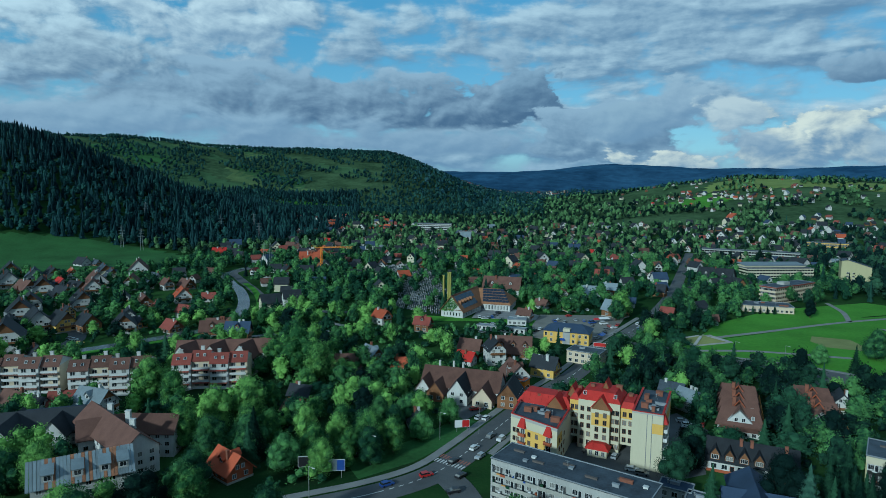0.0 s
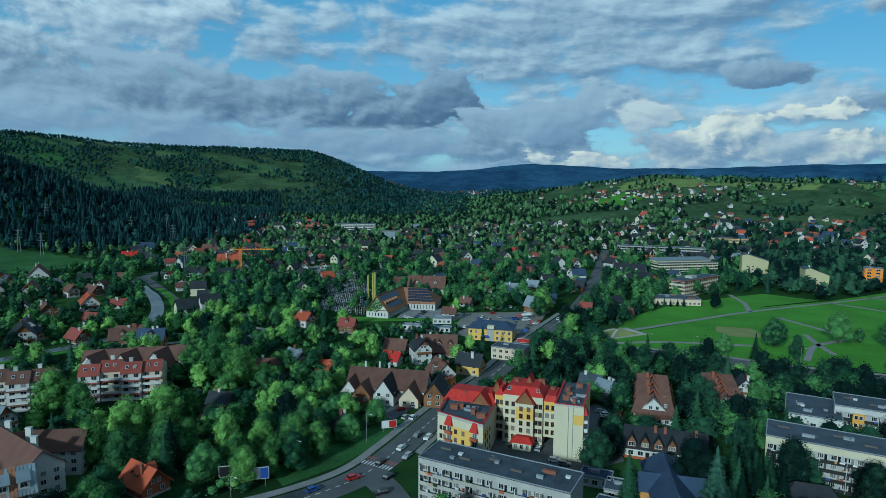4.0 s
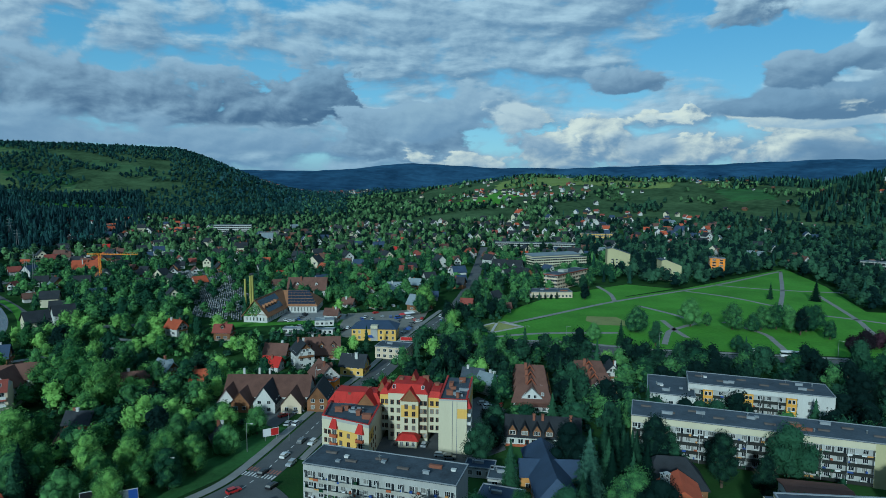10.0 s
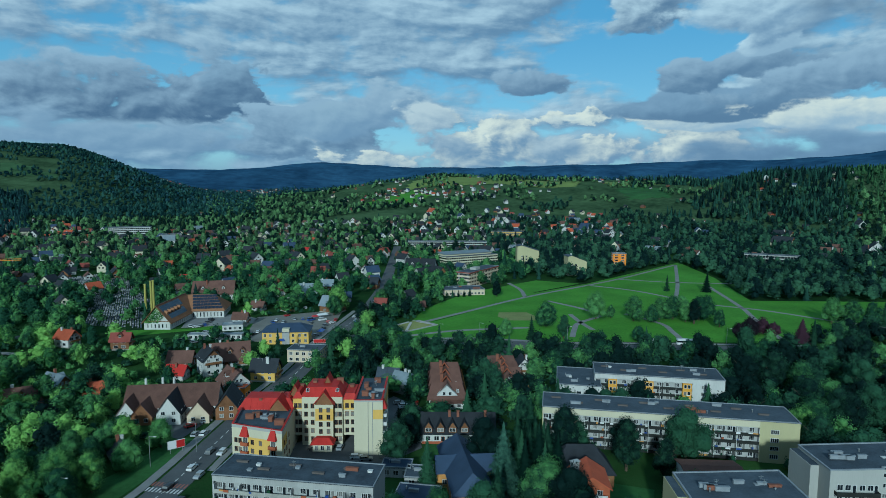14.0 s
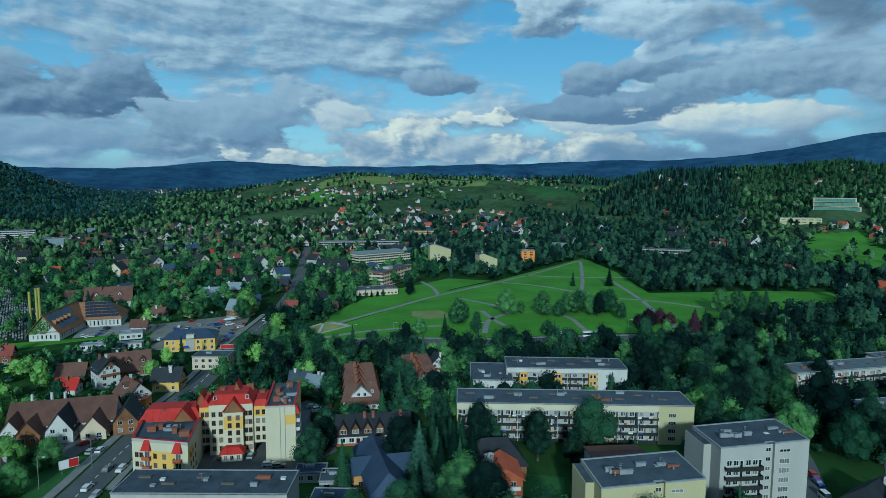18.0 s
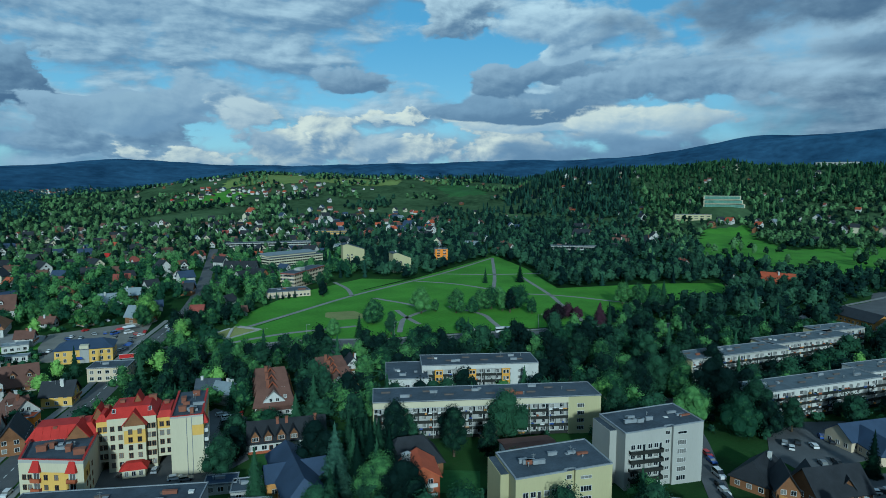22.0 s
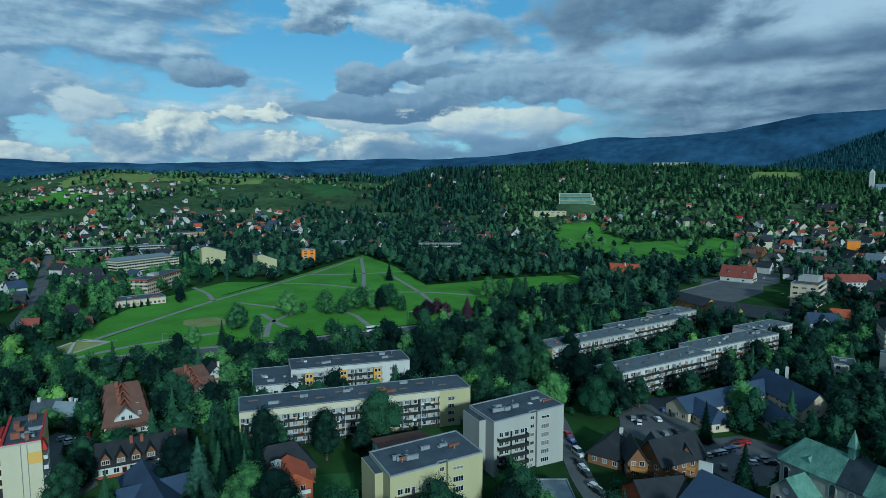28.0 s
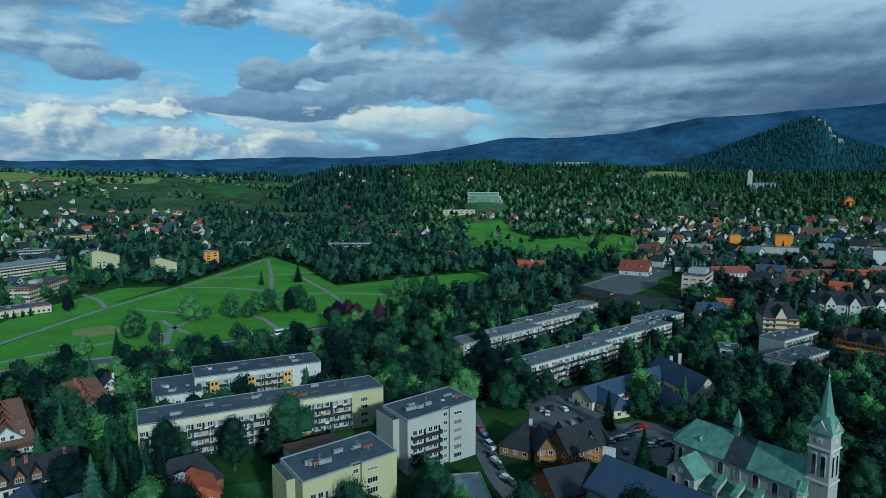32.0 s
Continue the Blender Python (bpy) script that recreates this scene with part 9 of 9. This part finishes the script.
for i, (x, y, s) in enumerate(((220, 85, 1.20), (237, 98, 1.25), (240, 106, 1.20), (241, 117, 1.25), (237, 127, 1.20), (222, 130, 1.10), (232, 140, 1.20), (258, 130, 1.20), (262, 145, 1.20), (208, 130, 1.15), (272, 119, 1.20), (235, 86, 1.10), (220, 103, 1.10), (244, 172, 1.20), (228, 173, 1.10), (248, 162, 1.20))):
    tree("deep" if i % 3 else "broad", x, y, s)
for x, y, s in ((199, 128, 1.25), (192, 118, 1.0), (186, 109, 0.9)):
    tree("fresh" if s > 1.2 else "deep", x, y, s)
for i, (x, y) in enumerate(((108, 165), (113, 162), (110, 151), (104, 147), (103, 138), (97, 144), (99, 137), (108, 143), (112, 156), (106, 155), (101, 152), (115, 168), (219, 45), (197, 18), (184, 27))):
    tree("spruce", x, y, 0.85 + 0.07 * (i % 4))
for x, y, s in ((133, 141, 1.0), (139, 131, 0.95), (204, 150, 0.8)):
    tree("oval", x, y, s)
for x, y, s in ((152, 84, 0.6), (217, 138, 1.2), (224, 128, 1.1), (228, 78, 0.9), (238, 74, 0.8), (70, 177, 0.9), (78, 186, 0.8), (82, 192, 0.75), (84, 199, 0.7)):
    tree("deep", x, y, s)


for i, (x, y) in enumerate(((-18, 214), (-9, 223), (-27, 205), (-31, 193), (-24, 221), (-36, 200), (-8, 208), (-17, 197), (-24, 189), (-31, 183), (-13, 224), (-36, 209), (2, 222), (-42, 190), (-50, 184))):
    tree("fresh" if i % 2 else "broad", x, y, 0.8 + 0.07 * (i % 3))


for i, (x, y, s) in enumerate(((155.2, 422.7, 0.9), (165.5, 432.0, 1.1), (168.6, 417.2, 1.0), (167.6, 398.2, 0.7), (176.8, 403.9, 0.75), (182.6, 401.5, 0.6), (178.2, 451.3, 1.1), (253.0, 420.8, 0.8), (255.4, 525.1, 1.1),
                               (275.7, 463.1, 0.9), (190, 446, 0.9), (160, 410, 0.7), (286, 470, 1.0), (200, 470, 1.1), (226, 484, 1.0))):
    tree("deep" if i % 2 else "broad", x, y, s)
for i in range(9):
    tree("spruce", 193.9 + 5.0 * i, 433.5 - 0.3 * i, 0.34 + 0.03 * (i % 3))
for x, y, s in ((120, 414, 1.55), (114, 404, 1.1), (75.7, 450.4, 1.2), (65.5, 464.6, 1.1), (92.6, 429.1, 1.0)):
    tree("fresh" if s > 1.3 else "broad", x, y, s)


def gable_ivy():
    rng = np.random.default_rng(3)
    u, w = rng.uniform(-7.6, 4.5, 900), rng.uniform(0.0, 1.0, 900)
    z = 4.2 + w * (14.2 - 4.2 - np.abs(u) * 1.18)
    k = z > 3.6 + np.maximum(0, u) * 1.1
    u, z = u[k], z[k]
    p = np.stack([u, -0.15 - rng.uniform(0, 0.25, len(u)), z], 1)
    n = np.stack([rng.normal(size=len(u)) * 0.5, np.full(len(u), -1.0), rng.normal(size=len(u)) * 0.5 + 0.3], 1)
    n /= np.linalg.norm(n, axis=1)[:, None]
    part("ivy", soup_mesh("ivy", leaf_tris(p, n, rng.uniform(0.6, 1.1, len(u)), rng), LEAF[1]), None, SANCTUARY, "green ivy climbing over the gable", pose(4.6, 409, 0, 0, 0, -25.5))


gable_ivy()
NEAR = 212.0


def scatter():
    rng = np.random.default_rng(11)
    def sample(r0, r1, a0, a1, step):
        R = r1 * 1.02
        gx, gy = np.meshgrid(np.arange(-R, R, step), np.arange(-R, R, step))
        x, y = gx.ravel() + rng.uniform(-0.45, 0.45, gx.size) * step, gy.ravel() + rng.uniform(-0.45, 0.45, gx.size) * step
        r, az = np.hypot(x, y), np.degrees(np.arctan2(x, y))
        k = (r > r0) & (r < r1) & (az > a0) & (az < a1)
        return x[k], y[k], r[k], az[k]

    def free(x, y):
        ok = np.ones(len(x), bool)
        for p in BARE:
            xs, ys = [q[0] for q in p], [q[1] for q in p]
            w = ok & (x > min(xs)) & (x < max(xs)) & (y > min(ys)) & (y < max(ys))
            if w.any():
                ok[w] &= ~inside(p, x[w], y[w])
        for cx, cy, a, x0, x1, y0, y1 in FOOT:
            u, v = (x - cx) * math.cos(a) + (y - cy) * math.sin(a), -(x - cx) * math.sin(a) + (y - cy) * math.cos(a)
            ok &= ~((u > x0) & (u < x1) & (v > y0) & (v < y1))
        return ok

    def blobs(x, y, L, seed):
        return np.array([noise.noise((a / L + seed, b / L, seed * 1.7)) for a, b in zip(x, y)])

    # near the houses: single trees
    x, y, r, az = sample(112, 440, -41, 103, 9.3)
    k = free(x, y)
    x, y, r, az = x[k], y[k], r[k], az[k]
    dens = np.clip(0.85 + 0.9 * blobs(x, y, 45, 3.0), 0.3, 1.0)
    dens = np.where((az < -15) & (r > 300), dens * 0.62, dens)
    dens = np.where((az > -8) & (az < 14) & (r > 250), dens * 0.48, dens)
    for poly, d in WOODS:
        dens = np.where(inside(poly, x, y), d, dens)
    k = rng.random(len(x)) < dens
    x, y, r, az = x[k], y[k], r[k], az[k]
    done = np.array(SET_TREES)
    rest = {"fresh": [], "broad": [], "deep": [], "spruce": [], "bush": []}
    for a, b, ang, rr in zip(x, y, az, r):
        if np.min(np.hypot(done[:, 0] - a, done[:, 1] - b)) < 6:
            continue
        u = rng.random()
        # sunlight and cloud shade put into leaf colour: fresh west, dark east
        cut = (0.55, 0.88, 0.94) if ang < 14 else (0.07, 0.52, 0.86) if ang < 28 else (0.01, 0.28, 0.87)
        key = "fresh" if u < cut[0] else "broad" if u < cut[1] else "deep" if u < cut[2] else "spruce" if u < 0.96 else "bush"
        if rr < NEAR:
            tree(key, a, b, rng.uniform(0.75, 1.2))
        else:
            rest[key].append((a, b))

    def mass(name, x, y, kind, k, H, W, size, leaf, label, lobes=7, sub=1, low=0.10):
        """Many trees in one mesh."""
        if not len(x):
            return
        z = land(x, y)
        n = len(x)
        base = np.array([spruce(rng, k, H, W, size, 6, 8 if k > 100 else 5) if kind == "spruce" else crown(rng, k, H, W, size, low, lobes, sub) for _ in range(12)])
        T = base[rng.integers(0, 12, n)]
        hs, ws = rng.uniform(0.65, 1.15, n)[:, None, None], rng.uniform(0.82, 1.25, n)[:, None, None]
        a = rng.uniform(0, 6.283, n)[:, None, None]
        X, Y = T[..., 0] * np.cos(a) - T[..., 1] * np.sin(a), T[..., 0] * np.sin(a) + T[..., 1] * np.cos(a)
        T = np.stack([X * ws + x[:, None, None], Y * ws + y[:, None, None], T[..., 2] * hs + z[:, None, None]], -1).reshape(-1, 3, 3)
        tagged(new(name, soup_mesh(name, T, leaf, np.repeat(rng.random(n), len(T) // n))), label, "woods", kind="stuff")

    for key, kind, k, H, W, size, leaf, label in (("fresh", "broad", 620, 12, 10.5, 0.85, LEAF[1], "garden trees in bright sun-painted green"), ("broad", "broad", 620, 12, 11, 0.85, LEAF[0], "green garden and street trees"),
                                                  ("deep", "broad", 640, 13.5, 13, 0.95, LEAF[2], "tall trees in dark shade-painted green"), ("spruce", "spruce", 300, 16, 7, 1.1, NEEDLE, "dark garden spruces"), ("bush", "broad", 80, 4, 5, 0.8, LEAF[0], "garden shrubs")):
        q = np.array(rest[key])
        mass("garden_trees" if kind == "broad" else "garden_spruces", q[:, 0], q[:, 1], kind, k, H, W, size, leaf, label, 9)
    # shrubs, hedges and saplings that fill the ground between the trees
    x, y, r, az = sample(112, 440, -41, 103, 6.4)
    k = free(x, y) & (rng.random(len(x)) < np.clip(0.72 + 1.1 * blobs(x, y, 25, 14.0), 0.15, 1.0))
    # sun and shade on the shrubs come from two leaf colours
    sun_tinted = (blobs(x, y, 40, 17.0) > 0.05) & (az < 20)
    mass("undergrowth", x[k & sun_tinted], y[k & sun_tinted], "broad", 30, 3.2, 5.6, 0.9, LEAF[0], "green hedges and shrubs between the trees", 3, 1, 0.0)
    mass("undergrowth", x[k & ~sun_tinted], y[k & ~sun_tinted], "broad", 30, 3.4, 5.8, 0.95, LEAF[2], "undergrowth in shade-darkened green between the trees", 3, 1, 0.0)
    # town and park trees farther off
    x, y, r, az = sample(440, 760, -41, 103, 10.0)
    k = free(x, y) & (rng.random(len(x)) < np.clip(0.92 + 0.9 * blobs(x, y, 60, 5.0), 0.3, 1.0))
    k &= ~((az < -14) & (r < 660) & (rng.random(len(x)) < 0.4))
    k &= ~((az > -6) & (az < 28) & (rng.random(len(x)) < 0.28))
    con = rng.random(len(x)) < np.where(az > 28, 0.10, 0.05)
    # trees this far east take the leaf colour with shade painted in
    dark = az > 34
    mass("town_trees", x[k & ~con & ~dark], y[k & ~con & ~dark], "broad", 150, 12.5, 12.5, 1.5, LEAF[0], "dense green town trees between houses", 6)
    mass("park_trees", x[k & ~con & dark], y[k & ~con & dark], "broad", 130, 15, 13.5, 1.7, MIDLEAF, "tall trees in shade-darkened green round the park", 6)
    mass("town_spruces", x[k & con], y[k & con], "spruce", 50, 16, 7, 1.8, FARNEEDLE, "dark spruces among the town trees")
    x, y, r, az = sample(760, 1450, -41, 103, 12.5)
    k = free(x, y) & (rng.random(len(x)) < np.clip(0.95 + 0.8 * blobs(x, y, 80, 6.0), 0.4, 1.0))
    hill = (az < -9) & (r > 840 + 4 * np.maximum(0, -20 - az)) & (land(x, y) > 4)
    k &= ~hill
    grassy = (az > 15) & (az < 53) & (r > 1230) & (blobs(x, y, 130, 9.0) > -0.02)
    k &= ~grassy
    con = rng.random(len(x)) < 0.07
    mass("distant_trees", x[k & ~con & (az < 30)], y[k & ~con & (az < 30)], "broad", 40, 12.5, 13, 2.2, FARLEAF, "green trees filling the far town", 4)
    # these trees get the lighter leaf colour to paint a sun patch
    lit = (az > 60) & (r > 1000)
    mass("distant_trees", x[k & ~con & lit], y[k & ~con & lit], "broad", 34, 13, 13, 2.4, FARLEAF, "trees painted sunlit below the wooded hill", 4)
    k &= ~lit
    # eastern town trees, cloud shade in their leaf colour too
    mass("distant_woods", x[k & ~con & (az >= 30)], y[k & ~con & (az >= 30)], "broad", 34, 14, 14, 2.6, MIDLEAF, "trees in shade-darkened green filling the eastern town", 4)
    mass("distant_spruces", x[k & con], y[k & con], "spruce", 12, 17, 8, 2.8, FARNEEDLE, "dark spruces in the far town")
    # a few trees among the graves
    x, y, r, az = sample(430, 660, -8, 2, 15)
    k = (rng.random(len(x)) < 0.6) & inside(CEMETERY, x, y)
    mass("cemetery_trees", x[k], y[k], "broad", 130, 11, 9, 1.5, LEAF[0], "trees standing between the graves", 6)
    # loose trees over the golf meadow
    x, y, r, az = sample(735, 1080, 60, 86, 22)
    k = rng.random(len(x)) < 0.30
    mass("meadow_trees", x[k], y[k], "broad", 70, 14, 13, 1.8, FARLEAF, "loose trees standing on the meadow")
    # dark wood on the western hill, cloud shade and haze painted into its leaves
    x, y, r, az = sample(840, 1900, -41, -8, 10)
    k = (land(x, y) > 4) & (r > 840) & ((r < 1380) | (az > -20)) & free(x, y)
    k &= rng.random(len(x)) < 0.92
    con = k & ((rng.random(len(x)) < 0.5) | (land(x, y) > 110))
    mass("hill_forest", x[con], y[con], "spruce", 14, 21, 12, 3.6, WESTNEEDLE, "dark spruce forest on the western hillside")
    mass("hill_forest", x[k & ~con], y[k & ~con], "broad", 20, 15, 13, 3.0, DUSKLEAF, "dark broadleaf trees among the spruces", 4)
    # belts of trees on the long ridge
    x, y, r, az = sample(1450, 2900, -41, 9, 16)
    k = (blobs(x, y, 170, 2.0) + 0.5 * blobs(x, y, 60, 4.0) > np.where(az > -6, -0.30, 0.03)) | ((r < 1900) & (az > -26)) | (r > 2740)
    k &= rng.random(len(x)) < 0.9
    k |= (blobs(x * 0.20, y + 0.9 * x, 70, 12.0) > 0.24) & (rng.random(len(x)) < 0.9)
    mass("ridge_trees", x[k], y[k], "broad", 6, 14, 15, 4.6, RIDGELEAF, "belts of dark trees across the hill pastures", 3)
    # eastern hills: wooded hill and pastures with hedges
    x, y, r, az = sample(1050, 1950, 43, 103, 12)
    k = (land(x, y) > 26) & (rng.random(len(x)) < 0.8) & free(x, y) & ((az < 72) | (r > 1350)) & (az + 0.012 * (r - 1300) + 14 * blobs(x, y, 90, 21.0) > 51)
    # sun patch on the shoulder is made by the lighter leaf colour
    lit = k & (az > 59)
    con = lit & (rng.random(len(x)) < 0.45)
    mass("wooded_hill", x[con], y[con], "spruce", 10, 18, 11.5, 3.4, SUNNEEDLE, "spruce wood painted sunlit on the hill's shoulder")
    mass("wooded_hill", x[lit & ~con], y[lit & ~con], "broad", 16, 13, 13, 3.0, SUNNEEDLE, "broadleaf trees painted sunlit on the hill's shoulder", 4)
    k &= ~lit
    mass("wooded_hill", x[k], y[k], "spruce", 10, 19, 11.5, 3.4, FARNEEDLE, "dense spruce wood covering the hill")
    x, y, r, az = sample(1450, 2500, 5, 50, 17)
    k = (blobs(x, y, 110, 7.0) > 0.14) | (r > 2250) | (az < 11)
    mass("pasture_trees", x[k], y[k], "broad", 8, 12, 13, 3.8, FARLEAF, "clumps of trees on the eastern pastures", 4)
    # crag spruces carry distance haze in their needle colour
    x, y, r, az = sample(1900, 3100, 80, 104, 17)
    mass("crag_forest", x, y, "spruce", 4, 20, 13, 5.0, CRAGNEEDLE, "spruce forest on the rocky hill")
    # valley woods, blued in colour for the haze over them
    x, y, r, az = sample(1950, 3300, -3, 84, 34)
    k = rng.random(len(x)) < 0.8
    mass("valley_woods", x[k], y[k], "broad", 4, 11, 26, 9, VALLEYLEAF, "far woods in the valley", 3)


WOODS = [
    ([(-46, 264), (9, 264), (34, 307), (28, 398), (-31, 398), (-57, 329)], 0.20),  # houses along the main road
    ([(34, 307), (75, 354), (126, 416), (96, 456), (36, 398)], 0.30),
    ([(-62, 205), (-95, 240), (-80, 300), (-20, 300), (10, 280), (-10, 245), (-30, 205)], 0.75),      # gardens behind the verge
    ([(-100, 150), (-84, 190), (-100, 215), (-62, 235), (-22, 195), (-48, 140)], 0.95),               # big trees left of the road
    ([(-125, 395), (-100, 470), (-150, 560), (-60, 560), (-10, 470), (-30, 400), (-70, 380)], 0.95),  # the wood by the river
    ([(60, 262), (100, 330), (128, 312), (168, 292), (150, 250), (110, 235)], 0.95),                  # trees before the park
    ([(205, 150), (240, 200), (300, 195), (372, 168), (330, 120), (240, 140), (215, 125)], 0.95),     # trees behind the long block
    ([(215, 130), (222, 96), (236, 82), (300, 75), (330, 92), (260, 125)], 0.9),
    ([(250, 22), (330, 20), (345, -40), (230, -60), (196, -10)], 0.95),                               # the dark trees round the church
    ([(430, 320), (520, 276), (560, 240), (700, 300), (760, 420), (600, 470), (500, 410)], 0.95),     # wood in the park
]
scatter()
